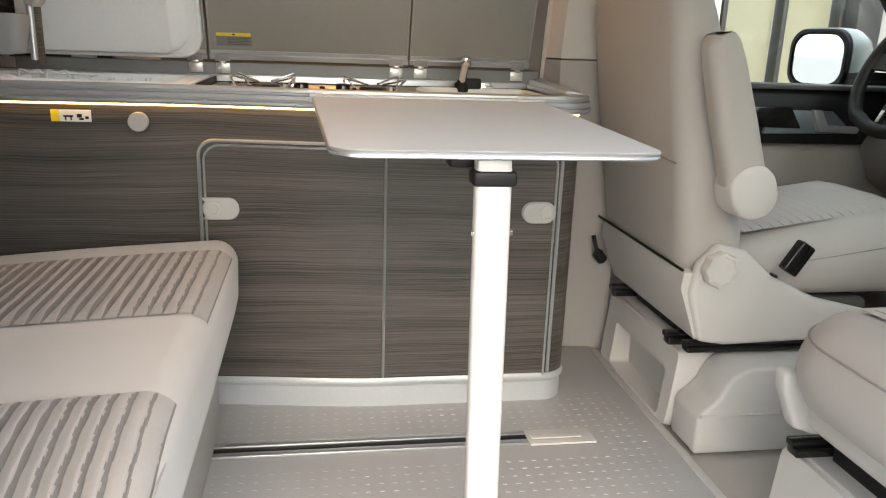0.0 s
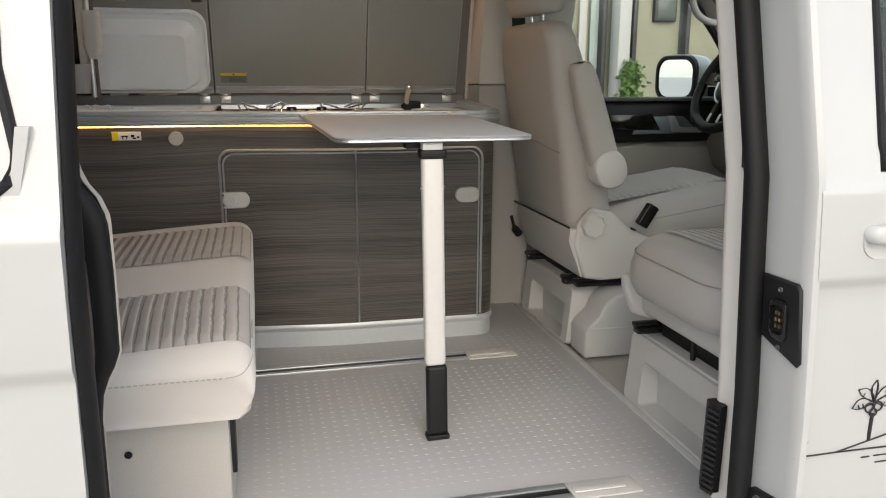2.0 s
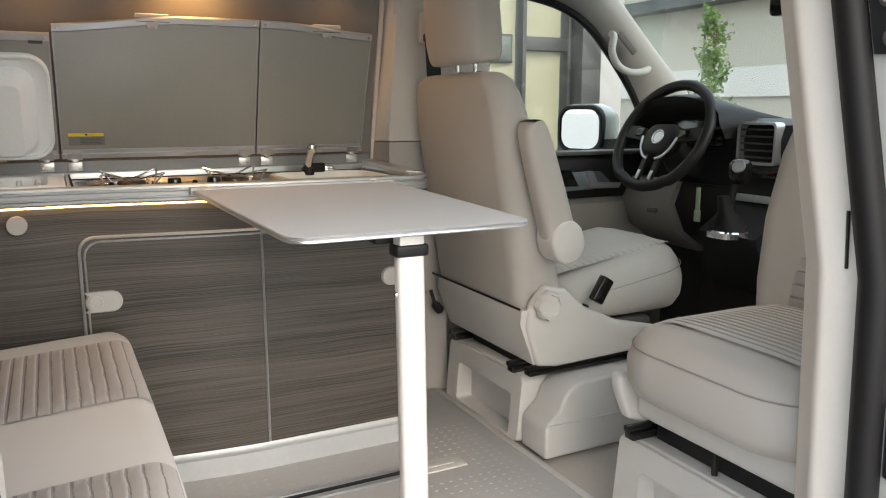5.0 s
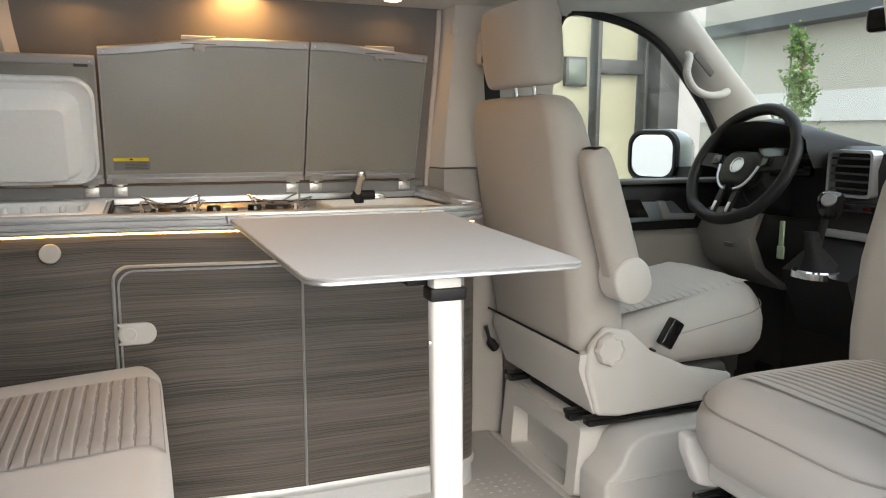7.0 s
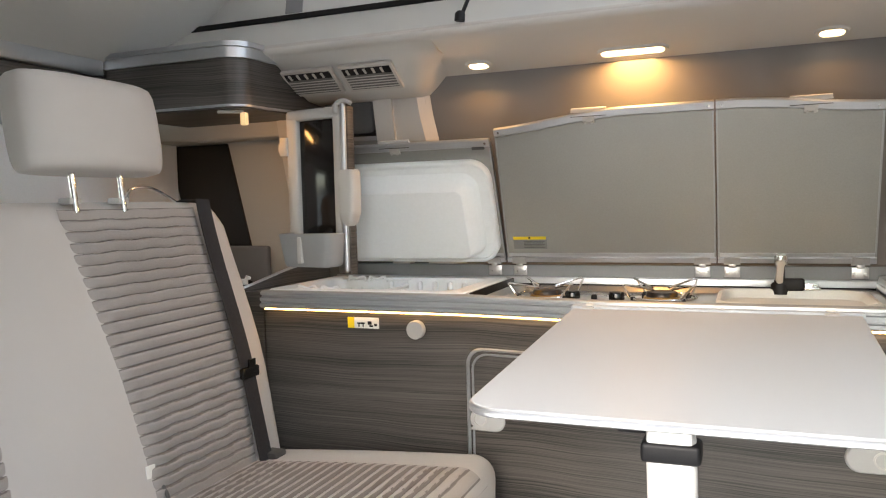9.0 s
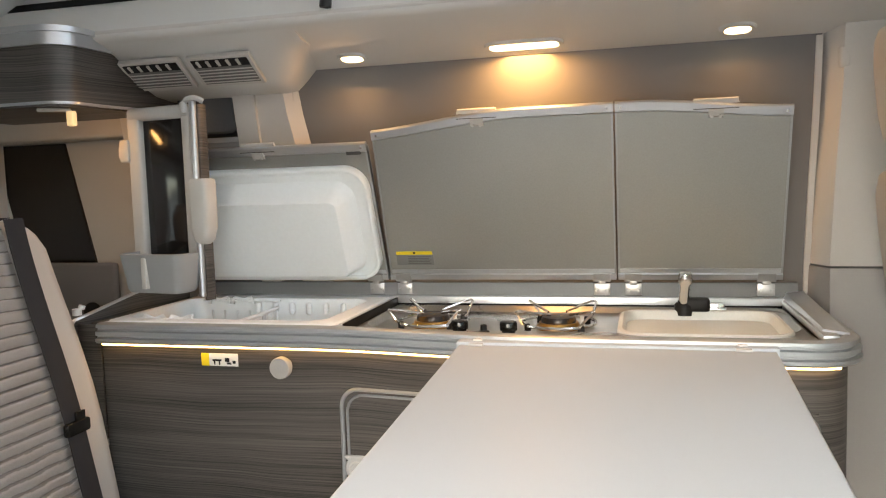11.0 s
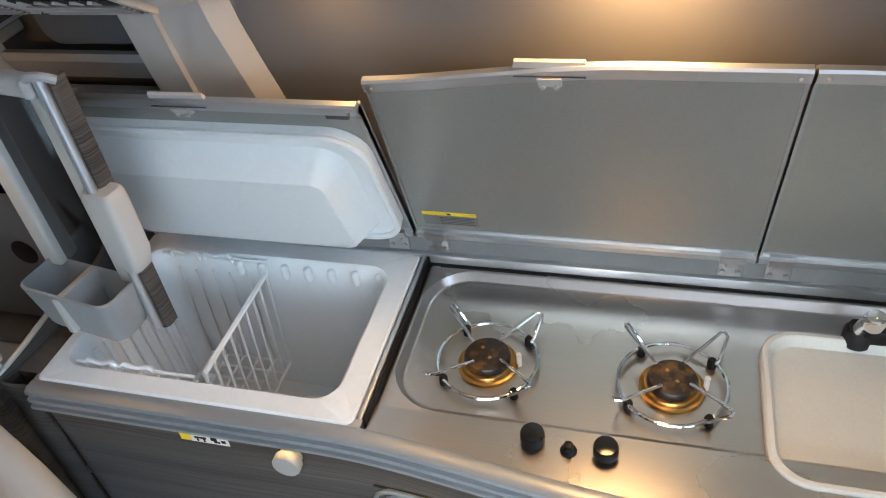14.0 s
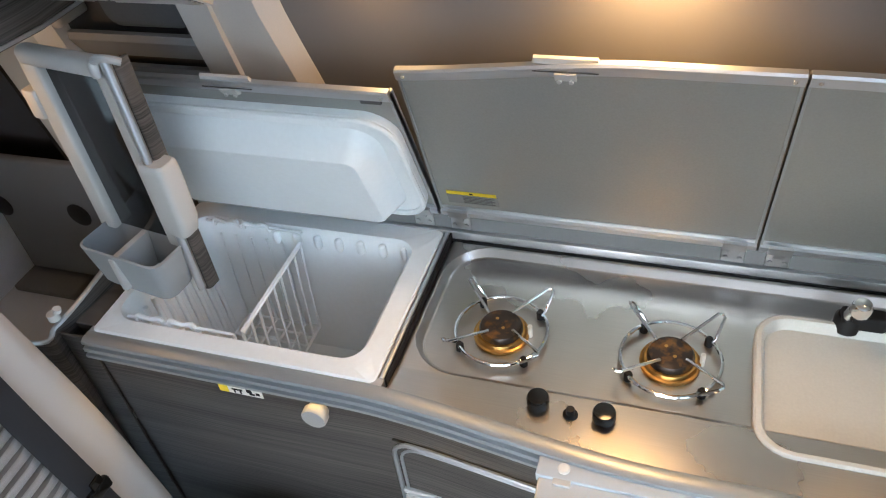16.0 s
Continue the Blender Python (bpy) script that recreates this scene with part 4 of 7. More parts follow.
def ceiling_lamp(x, y, z, w, d, label, name):
    tilt = pose(x, y, z, -13, 0, 0)
    t = thing(name, (x, y, z), label, "lamp")
    part("bezel", turned(loft([[(px, py, 0.004) for px, py in rrect(w + 0.022, d + 0.02, (d + 0.02) / 2.01, 6)], [(px, py, -0.004) for px, py in rrect(w + 0.016, d + 0.014, (d + 0.014) / 2.01, 6)], [(px, py, -0.004) for px, py in rrect(w, d, d / 2.3, 6)], [(px, py, 0.002) for px, py in rrect(w, d, d / 2.3, 6)]]), tilt), HEADLINER, t)
    part("lens", turned(loft([[(px, py, -0.0005) for px, py in rrect(w, d, d / 2.3, 6)], [(px, py, -0.003) for px, py in rrect(w - 0.004, d - 0.004, d / 2.4, 6)]]), tilt), WARMGLOW, t, "glowing warm lamp lens")
    return t


ceiling_lamp(-0.400, 2.030, 1.3275, 0.050, 0.036, "small lit round reading lamp in the ceiling ledge", "reading_lamp")
ceiling_lamp(0.400, 2.030, 1.3275, 0.050, 0.036, "small lit round reading lamp in the ceiling ledge", "reading_lamp")
ceiling_lamp(-0.019, 2.030, 1.3275, 0.146, 0.034, "long lit lamp in the ceiling ledge over the hob", "ceiling_lamp")
lamp_light("ceiling_lamp_light", (-0.019, 2.025, 1.318), 1.4, 0.14, (-0.019, 1.985, 0.75))
lamp_light("reading_lamp_light", (-0.400, 2.025, 1.310), 0.34, 0.05, (-0.45, 1.50, 0.4))
lamp_light("reading_lamp_light", (0.400, 2.025, 1.310), 0.17, 0.05, (0.40, 1.60, 0.5))

hs = [(2.20, 1.262), (2.08, 1.264), (2.02, 1.270), (1.985, 1.284), (1.90, 1.348), (1.836, 1.376), (1.845, 1.39), (2.20, 1.40)]
solid("ceiling_duct", loft([[(-1.0, 2.10 + (y - 2.10) * 0.9, z + 0.03) for y, z in hs], [(-0.97, y, z) for y, z in hs], [(-0.58, y, z) for y, z in hs], *[[(-0.58 + 0.12 * t, y, z + (1.345 + 0.28 * max(0.0, 1.97 - y) - z) * ease(t) if z < 1.34 else z) for y, z in hs] for t in (0.2, 0.4, 0.6, 0.8, 1.0)]]), HEADLINER, "pale duct housing of the air vents", "ceiling", kind="structure", sharp=50)
vent = thing("air_vent", (-0.72, 1.95, 1.31), "pale twin air vent with louvres in the ceiling ledge", "air vent")
for x0, x1 in ((-0.905, -0.755), (-0.735, -0.585)):
    def on(px, dy, k=0.0):
        """A point on the ledge's sloping face, dy from its lower to its upper edge."""
        return (px, 1.976 - 0.060 * dy - 0.56 * k, 1.2905 + 0.041 * dy - 0.83 * k)
    part("frame", loft([[on(x0, -0.1, 0.000), on(x1, -0.1, 0.000), on(x1, 1.15, 0.000), on(x0, 1.15, 0.000)], [on(x0, -0.1, 0.009), on(x1, -0.1, 0.009), on(x1, 1.15, 0.009), on(x0, 1.15, 0.009)]]), TRIMGREY, vent)
    part("dark_opening", loft([[on(x0 + 0.008, 0.74, 0.004), on(x1 - 0.008, 0.74, 0.004), on(x1 - 0.008, 1.04, 0.004), on(x0 + 0.008, 1.04, 0.004)], [on(x0 + 0.008, 0.74, 0.0105), on(x1 - 0.008, 0.74, 0.0105), on(x1 - 0.008, 1.04, 0.0105), on(x0 + 0.008, 1.04, 0.0105)]]), BLACK, vent)
    part("grille_back", loft([[on(x0 + 0.008, 0.02, 0.004), on(x1 - 0.008, 0.02, 0.004), on(x1 - 0.008, 0.73, 0.004), on(x0 + 0.008, 0.73, 0.004)], [on(x0 + 0.008, 0.02, 0.0100), on(x1 - 0.008, 0.02, 0.0100), on(x1 - 0.008, 0.73, 0.0100), on(x0 + 0.008, 0.73, 0.0100)]]), mat("grille_grey", (0.17, 0.165, 0.155), 0.7, 0, 500, 0.1, 0.2), vent)
    for k in range(5):
        part("louvre", loft([[on(x, 0.06 + 0.13 * k, 0.010), on(x, 0.13 + 0.13 * k, 0.013), on(x, 0.15 + 0.13 * k, 0.0125), on(x, 0.08 + 0.13 * k, 0.0085)] for x in (x0 + 0.008, x1 - 0.008)]), TRIMGREY, vent)
    for k in range(5):
        xa = x0 + 0.020 + 0.024 * k
        part("louvre", loft([[on(x, 0.78, 0.012), on(x, 1.02, 0.014), on(x, 1.02, 0.010), on(x, 0.78, 0.008)] for x in (xa, xa + 0.006)]), TRIMGREY, vent)

# ---- raised roof ----
def roof_z(x):
    return 1.45 + 0.572 * (x + 1.20)


solid("ceiling_roof", loft([[(x, 0.44, roof_z(x) + 0.00), (x, 2.20, roof_z(x)), (x, 2.20, roof_z(x) + 0.05), (x, 0.44, roof_z(x) + 0.05)] for x in (-1.55, -0.6, 0.4, 1.45)]), HEADLINER, "pale liner of the raised pop-up roof, sloping up to the front", "ceiling", kind="structure")
pan = []
for ins, dz in ((0.0, 0.0), (0.035, -0.022), (0.075, -0.055), (0.095, -0.060)):
    pan.append([(cx, cy, roof_z(cx) + dz) for cx, cy in shifted(rrect(2.0 - 2 * ins, 0.94 - 2 * ins, 0.10, 6), 0.02, 1.29)])
solid("ceiling_roof_pan", loft(pan), HEADLINER, "moulded felt panel in the raised roof", "ceiling", kind="structure", sharp=60)
CANVAS_N = CANVAS.node_tree
tl, mxs = CANVAS_N.nodes.new("ShaderNodeBsdfTranslucent"), CANVAS_N.nodes.new("ShaderNodeMixShader")
tl.inputs[0].default_value = (0.70, 0.69, 0.69, 1)
mxs.inputs[0].default_value = 0.84
CANVAS_N.links.new(CANVAS_N.nodes["Principled BSDF"].outputs[0], mxs.inputs[1])
CANVAS_N.links.new(tl.outputs[0], mxs.inputs[2])
CANVAS_N.links.new(mxs.outputs[0], CANVAS_N.nodes["Material Output"].inputs[0])


def canvas_side(y, s):
    def f(u, v):
        x = -1.20 + 2.55 * u
        z = 1.468 + (roof_z(x) - 1.455) * v
        return (x, y + s * 0.012 * math.sin(9 * u) * math.sin(math.pi * v) + s * 0.006 * math.sin(31 * u + 4 * v), z)
    return sheet(f, 60, 14, 0.003)


for y, s in ((1.905, 1), (0.735, -1)):
    solid("roof_canvas", canvas_side(y, s), CANVAS, "grey canvas side wall of the pop-up roof", "canvas", "canvas sides of the roof", "structure")
# roof front, out of view: its wide opening is added to admit daylight
front_z = roof_z(1.36) - 0.01
solid("roof_canvas_front", joined(*[sheet(lambda u, v, a=a: (1.36, a[0] + (a[1] - a[0]) * u, a[2] + (a[3] - a[2]) * v), 6, 6, 0.003) for a in ((0.73, 0.80, 1.46, front_z), (1.84, 1.91, 1.46, front_z), (0.80, 1.84, 1.46, 1.50), (0.80, 1.84, front_z - 0.07, front_z))]), CANVAS, "unseen grey canvas front of the pop-up roof, opened to let in daylight", "canvas", kind="structure")
solid("canvas_flap", sheet(lambda u, v: (-0.875 + 0.05 * u + 0.01 * v, 1.893 + 0.004 * math.sin(5 * v), 1.478 + 0.15 * v), 4, 6, 0.003), mat("dark_canvas_strap", (0.22, 0.22, 0.23), 0.85, 0, 700, 0.1, 0.4), "darker grey canvas strap on the roof side", "strap")
strut = thing("roof_strut", (-0.372, 1.868, 1.40), "thin black gas strut of the raised roof", "strut")
part("rod", tube([(-0.372, 1.828, 1.400), (-0.272, 1.850, 1.63), (-0.10, 1.870, 2.0)], 0.0045, 8), BLACK, strut)
part("socket", joined(disc((-0.374, 1.826, 1.392), (0.1, 0, 1), 0.012, 0.022, 12, ((1, 0), (1, 0.7), (0.6, 1)))), BLACK, strut)

# ---- rear cabinets and wardrobe ----
def cab_line(grow=0.0):
    pts = [(-1.34, 1.745 - grow)]
    for k in range(9):
        a = radians(-90 + 90 * k / 8)
        pts.append((-0.975 + (0.055 + grow) * math.cos(a), 1.80 + (0.055 + grow) * math.sin(a)))
    return pts + [(-0.917 + grow, 1.86), (-0.905 + grow, 1.92), (-0.893 + grow, 1.975), (-0.890 + grow, 2.14), (-1.34, 2.14)]


cab = thing("overhead_cabinet", (-1.0, 1.9, 1.235), "grey oak overhead cabinet with a rounded aluminium-edged corner", "cabinet")
part("body", prism(cab_line(), "z", 1.238, 1.352), WOOD, cab)
part("edge_trim", joined(prism(cab_line(0.008), "z", 1.352, 1.382), prism(cab_line(0.016), "z", 1.378, 1.390)), ALU, cab, "broad satin aluminium edge")
part("lower_trim", prism(cab_line(0.003), "z", 1.233, 1.2385), ALU, cab)
part("bottom_panel", prism(cab_line(-0.004), "z", 1.229, 1.2333), WOOD_FLAT, cab, "grey oak underside")
cl = thing("cabinet_lamp", (-0.95, 1.80, 1.22), "small lit swivelling lamp under the overhead cabinet", "lamp")
part("arm", turned(box(-0.035, 0.03, -0.006, 0.006, -0.004, 0.004, 0.003), pose(-0.975, 1.785, 1.224, 0, 0, 30)), TRIMGREY, cl)
part("head", box(-0.955, -0.938, 1.790, 1.806, 1.190, 1.222, 0.004), glow_mat("cream_lamp_glow", (1.0, 0.70, 0.35), 0.3), cl)
lamp_light("cabinet_lamp_light", (-0.99, 1.83, 1.215), 0.18, 0.06, (-1.05, 2.0, 0.9))
shelf = thing("rear_shelf", (-1.3, 1.0, 1.21), "grey oak rear shelf with an aluminium edge over the bench", "shelf")
part("board", box(-1.85, -1.343, 0.50, 2.14, 1.250, 1.335, 0.006), WOOD, shelf)
part("edge_trim", box(-1.85, -1.333, 0.50, 1.735, 1.335, 1.388, 0.006, 3), ALU, shelf)

ward = thing("wardrobe", (-1.2, 1.95, 0.0), "grey oak rear wardrobe with an open front and pale inside", "wardrobe")
trim_ctrl = [(-0.918, 2.14, 0.835), (-0.926, 1.96, 0.815), (-0.932, 1.88, 0.802), (-0.940, 1.82, 0.790), (-0.955, 1.775, 0.778), (-0.990, 1.748, 0.760), (-1.30, 1.742, 0.752)]
tp = curve_pts(trim_ctrl, 6)
part("curved_front", sheet(lambda u, v: (lambda p: (p.x, p.y, p.z * (1 - v)))(tp[min(len(tp) - 1, int(round(u * (len(tp) - 1))))]), len(tp) - 1, 8, 0.006), WOOD, ward, "curved grey oak front")
part("opening_trim", tube(tp, 0.0055, 8), ALU, ward, "aluminium trim of the opening")
part("corner_post", sheet(lambda u, v: (-0.894 - 0.05 * math.sin(u * math.pi / 2), 1.788 - 0.012 * math.cos(u * math.pi / 2) - 0.012 * u, 0.772 * (1 - v)), 5, 4, 0.004), WOOD, ward)
part("top_slab", box(-0.935, -0.894, 1.80, 2.16, 0.70, WT - 0.004, 0.002), WOOD, ward, "grey oak strip beside the cool box")
part("floor_board", box(-1.80, -0.93, 1.78, 2.16, 0.49, 0.505, 0.003), TRIMGREY, ward)
part("back_board", joined(box(-1.405, -1.10, 2.098, 2.12, 0.545, 0.868, 0.008, 3)), mat("grey_lining", (0.155, 0.15, 0.145), 0.7, 0, 500, 0.1, 0.3), ward, "dark grey lining panel")
for hx, hz in ((-1.385, 0.735), (-1.173, 0.737)):
    part("grip_hole", disc((hx, 2.099, hz), (0, -1, 0), 0.026, 0.004, 20, ((1.1, 0), (1.1, 0.6), (0.9, 1.0))), BLACK, ward)
part("side_board", box(-1.475, -1.455, 1.40, 2.14, 0.50, 1.20, 0.004), mat("pale_lining", (0.82, 0.83, 0.83), 0.6, 0, 300, 0.05, 0.2), ward)
part("base_tray", box(-1.438, -1.265, 2.05, 2.14, 0.505, 0.522, 0.004), mat("brown_grey_tray", (0.16, 0.145, 0.13), 0.7, 0, 300, 0.1, 0.2), ward)
part("white_clip", joined(disc((-0.958, 1.786, 0.788), (0, 0, 1), 0.010, 0.014, 12), disc((-0.952, 1.792, 0.801), (0.3, 0.2, 1), 0.007, 0.008, 12)), PAPER, ward, "white plastic clip")
rw = thing("rear_side_window", (-1.33, 2.15, 1.0), "black rear side window in a pale lining", "window", kind="structure")
part("lining", box(-1.90, -0.95, 2.15, 2.18, 0.50, 1.33, 0.004), mat("beige_lining", (0.46, 0.42, 0.36), 0.75, 0, 500, 0.06, 0.3), rw)
part("black_pane", loft([[(x, y, z) for x, z in ((-1.49, 1.182), (-1.265, 1.182), (-1.175, 0.80), (-1.40, 0.80))] for y in (2.150, 2.142)]), mat("black_pane", (0.004, 0.004, 0.005), 0.25, 0, 50, 0.1, 0), rw, "black window pane")
part("header", box(-1.80, -0.95, 2.06, 2.15, 1.185, 1.30, 0.01, 3), mat("beige_lining_header", (0.46, 0.42, 0.36), 0.75, 0, 500, 0.06, 0.3), rw)
solid("wall_rear", joined(box(-1.95, -1.90, 0.40, 2.27, -0.10, 0.60, 0.005), box(-1.95, -1.90, 0.40, 0.62, 0.60, 1.50, 0.005), box(-1.95, -1.90, 2.05, 2.27, 0.60, 1.50, 0.005), box(-1.95, -1.90, 0.62, 2.05, 1.20, 1.50, 0.005)), TRIMGREY, "grey inner rear wall of the van", "wall", kind="structure")

# wardrobe door standing open, with a bin at its foot
dm = Matrix.Translation((-0.900, 1.926, 0.0)) @ pose(0, 0, 0, 0, 0, -9) @ Matrix.Diagonal((1.08, 1.0, 1.0, 1.0))
fr = PLASTIC
door = part("door", turned(box(0.0, 0.034, -0.012, 0.012, 0.90, 1.228, 0.006, 3), dm), fr, ward, "narrow open grey-framed door")
part("top_rail", turned(box(0.0, 0.165, -0.014, 0.014, 1.205, 1.234, 0.010, 3), dm), fr, door)
part("latch_stile", turned(box(0.142, 0.166, -0.010, 0.012, 0.90, 1.215, 0.005, 3), dm), fr, door)
part("dark_panel", turned(box(0.030, 0.146, 0.002, 0.010, 0.86, 1.21, 0.002), dm), mat("dark_glass_panel", (0.012, 0.012, 0.013), 0.12, 0, 40, 0.1, 0), door, "dark glossy panel")
part("edge_tube", turned(tube([(0.175, -0.010, 0.815), (0.175, -0.010, 1.238)], 0.0072, 10), dm), ALU, door, "satin aluminium edge strip")
part("wood_edge", turned(loft([[(0.176, -0.004, z), (0.181, -0.002, z), (0.184, 0.004, z), (0.183, 0.022, z), (0.178, 0.024, z), (0.174, 0.0, z)] for z in (0.806, 1.00, 1.232)]), dm), WOOD, door, "rounded grey oak edge")
part("top_hook", turned(joined(tube(curve_pts([(0.150, -0.010, 1.222), (0.165, -0.016, 1.240), (0.184, -0.014, 1.244), (0.198, -0.004, 1.236)], 4), 0.006, 8), disc((0.158, -0.016, 1.214), (0, 0, 1), 0.008, 0.024, 12, ((0.8, 0), (1, 0.2), (1, 0.8), (0.6, 1)))), dm), PLASTIC, door, "moulded grey hook")
part("sleeve", turned(loft([[(0.182 + px, -0.002 + py, z) for px, py in rrect(w, d, 0.010, 4)] for z, w, d in ((0.930, 0.018, 0.026), (0.938, 0.034, 0.036), (0.965, 0.046, 0.042), (1.055, 0.048, 0.042), (1.068, 0.046, 0.040), (1.072, 0.040, 0.034))]), dm), PLASTIC, door, "pale grey sliding sleeve")
part("hinge_knob", turned(joined(box(-0.018, 0.006, -0.018, 0.006, 1.115, 1.165, 0.004), box(-0.026, -0.014, -0.012, -0.002, 1.125, 0.150 + 1.0, 0.002)), dm), PLASTIC, door)
bin_rings = [[(0.094 + px, -0.036 + py, z) for px, py in rrect(w, d, 0.018, 4)] for z, w, d in ((0.828, 0.135, 0.060), (0.835, 0.145, 0.066), (0.912, 0.164, 0.084), (0.914, 0.158, 0.078), (0.840, 0.139, 0.060), (0.838, 0.12, 0.05))]
part("bin", turned(loft(bin_rings), dm), mat("bin_grey", (0.30, 0.31, 0.31), 0.5, 0, 500, 0.05, 0.2), door, "grey plastic bin")
part("bin_divider", turned(box(0.078, 0.090, -0.080, 0.002, 0.838, 0.905, 0.002), dm), PLASTIC, door)

# ---- bench ----
def ribbed(f, n_ribs, along, across, amp=0.0045, wob=0.0, face=(0.7, 0, 0.7)):
    """A quilted surface: rounded ribs over f(u, v), stacked along u."""
    def g(u, v):
        p, q, w = Vector(f(u, v)), Vector(f(min(1, u + 0.01), v)) - Vector(f(max(0, u - 0.01), v)), Vector(f(u, min(1, v + 0.01))) - Vector(f(u, max(0, v - 0.01)))
        n = w.cross(q).normalized()
        n = n if n.dot(Vector(face)) > 0 else -n
        ph = u * n_ribs + wob * math.sin(v * 24) * (0.5 + 0.5 * math.sin(u * 9))
        edge = min(1.0, 9 * min(u, 1 - u, v, 1 - v) + 0.05)
        fr = ph % 1.0
        step = min(1.0, fr / 0.72) ** 0.7 if fr < 0.84 else math.sin((1 - fr) / 0.16 * math.pi / 2)
        return p + n * (amp * step * edge)
    along *= 2
    bm = sheet(g, along, across)
    bm.faces.ensure_lookup_table()
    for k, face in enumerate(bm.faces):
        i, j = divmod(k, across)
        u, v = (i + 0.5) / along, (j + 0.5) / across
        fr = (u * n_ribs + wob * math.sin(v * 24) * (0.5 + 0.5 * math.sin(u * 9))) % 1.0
        # groove faces get the second, darker material as painted shade between ribs
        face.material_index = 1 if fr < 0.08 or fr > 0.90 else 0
    return bm


def rib_part(name, bm, parent, label, cloth=RIBCLOTH, groove_shade=RIBSHADE):
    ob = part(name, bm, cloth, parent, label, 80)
    ob.data.materials.append(groove_shade)
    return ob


bench = thing("bench_seat", (-0.60, 1.17, 0), "two-seat camper bench in pale cloth with ribbed grey panels", "bench")
SX0, SX1, SY0, SY1 = -0.90, -0.258, 0.655, 1.706


def seat_z(x):
    """The cushion's top, higher at its front."""
    return 0.4095 + 0.078 * (x + 0.80)


def end_drop(y):
    """How far the cushion's top falls away towards its door end."""
    fall = ((0.655, 0.098), (0.6585, 0.080), (0.672, 0.063), (0.70, 0.047), (0.75, 0.030), (0.80, 0.016), (0.85, 0.006), (0.92, 0.0))
    for (ya, da), (yb, db) in zip(fall, fall[1:]):
        if y <= yb:
            return da + (db - da) * (y - ya) / (yb - ya)
    return 0.0


def seat_section(y, ins, dz):
    """A rounded cushion section at y (x, z)."""
    x1, x0, zb = SX1 - ins, SX0, 0.262 + ins * 0.3
    r = 0.045
    zt = seat_z(x1 - r) - dz
    pts = [(x0, zb), (x0, seat_z(x0) - dz)]
    pts += [(x0 + (x1 - r - x0) * k / 6, seat_z(x0 + (x1 - r - x0) * k / 6) - dz + 0.004 * math.sin(math.pi * k / 6)) for k in range(1, 6)]
    pts += [(x1 - r + r * math.sin(radians(a)), zt - r + r * math.cos(radians(a))) for a in range(0, 91, 15)]
    pts += [(x1 - 0.002, min(zb + 0.06, zt - r - 0.004)), (x1 - 0.012, zb + 0.015), (x1 - 0.03, zb)]
    return [(x, y, z) for x, z in pts]


part("seat_cushion", loft([seat_section(SY0 + 0.006, 0.012, 0.110), seat_section(SY0, 0.006, 0.098), *[seat_section(y, 0.002 if y < 0.67 else 0.0, end_drop(y)) for y in (0.6585, 0.672, 0.70, 0.75, 0.80, 0.85, 0.92)], seat_section(1.2, 0, 0.002), seat_section(1.5, 0.002, 0), seat_section(SY1 - 0.05, 0.003, 0.0), seat_section(SY1 - 0.018, 0.008, 0.004), seat_section(SY1 - 0.004, 0.018, 0.016), seat_section(SY1, 0.030, 0.032)]), FABRIC, bench, "pale beige cloth cushion", 60)


def seat_top(y0, y1):
    def f(u, v):
        x = SX0 + 0.08 + (SX1 - 0.007 - SX0 - 0.08) * u
        y = y0 + (y1 - y0) * v
        k = (x - SX0) / (SX1 - 0.045 - SX0)
        sz = seat_z(min(x, SX1 - 0.045))
        z = sz + 0.004 * math.sin(math.pi * min(1, k)) if k < 1 else sz - 0.045 + math.sqrt(max(0.0, 0.045 ** 2 - (x - SX1 + 0.045) ** 2))
        return (x, y, z + 0.0010 - end_drop(y))
    return f


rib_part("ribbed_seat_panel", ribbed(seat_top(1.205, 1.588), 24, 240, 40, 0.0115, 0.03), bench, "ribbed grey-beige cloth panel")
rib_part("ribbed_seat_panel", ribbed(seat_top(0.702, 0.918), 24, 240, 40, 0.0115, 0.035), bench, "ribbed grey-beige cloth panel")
part("front_seam", tube([(-0.262 - 0.0, y, 0.405) for y in (0.70, 1.0, 1.3, 1.62)], 0.0015, 5), mat("seam_thread", (0.40, 0.37, 0.34), 0.8, 0, 500, 0.1, 0.2), bench)
part("end_seam", joined(*[tube([(-0.88 + 0.0105 * k, SY0 - 0.0006, 0.3465), (-0.8735 + 0.0105 * k, SY0 - 0.0006, 0.3465)], 0.0014, 5) for k in range(54)], tube(curve_pts([(-0.312, SY0 - 0.0004, 0.3465), (-0.285, SY0 + 0.001, 0.351), (-0.268, SY0 + 0.010, 0.366), (-0.262, SY0 + 0.022, 0.382)], 5), 0.0012, 5)), mat("seam_thread_end", (0.36, 0.34, 0.31), 0.8, 0, 500, 0.1, 0.2), bench)
part("base", joined(box(-0.89, -0.315, 0.735, 1.66, 0.0, 0.262, 0.008, 2)), mat("bench_base_grey", (0.42, 0.40, 0.37), 0.5, 0, 300, 0.05, 0.2), bench, "pale grey bench base box")
part("end_panel_hole", disc((-0.504, 0.736, 0.175), (0, -1, 0), 0.0075, 0.003, 14), BLACK, bench)
part("catch_plate", loft([[(x, y, z) for y, z in ((0.76, 0.10), (0.80, 0.10), (0.815, 0.14), (0.815, 0.22), (0.77, 0.25), (0.755, 0.20))] for x in (-0.315, -0.306)]), BLACK, bench, "black release plate")
part("seat_edge_shadow_gap", box(-0.88, -0.33, 0.75, 1.65, 0.255, 0.27, 0.002), DARKTRIM, bench)


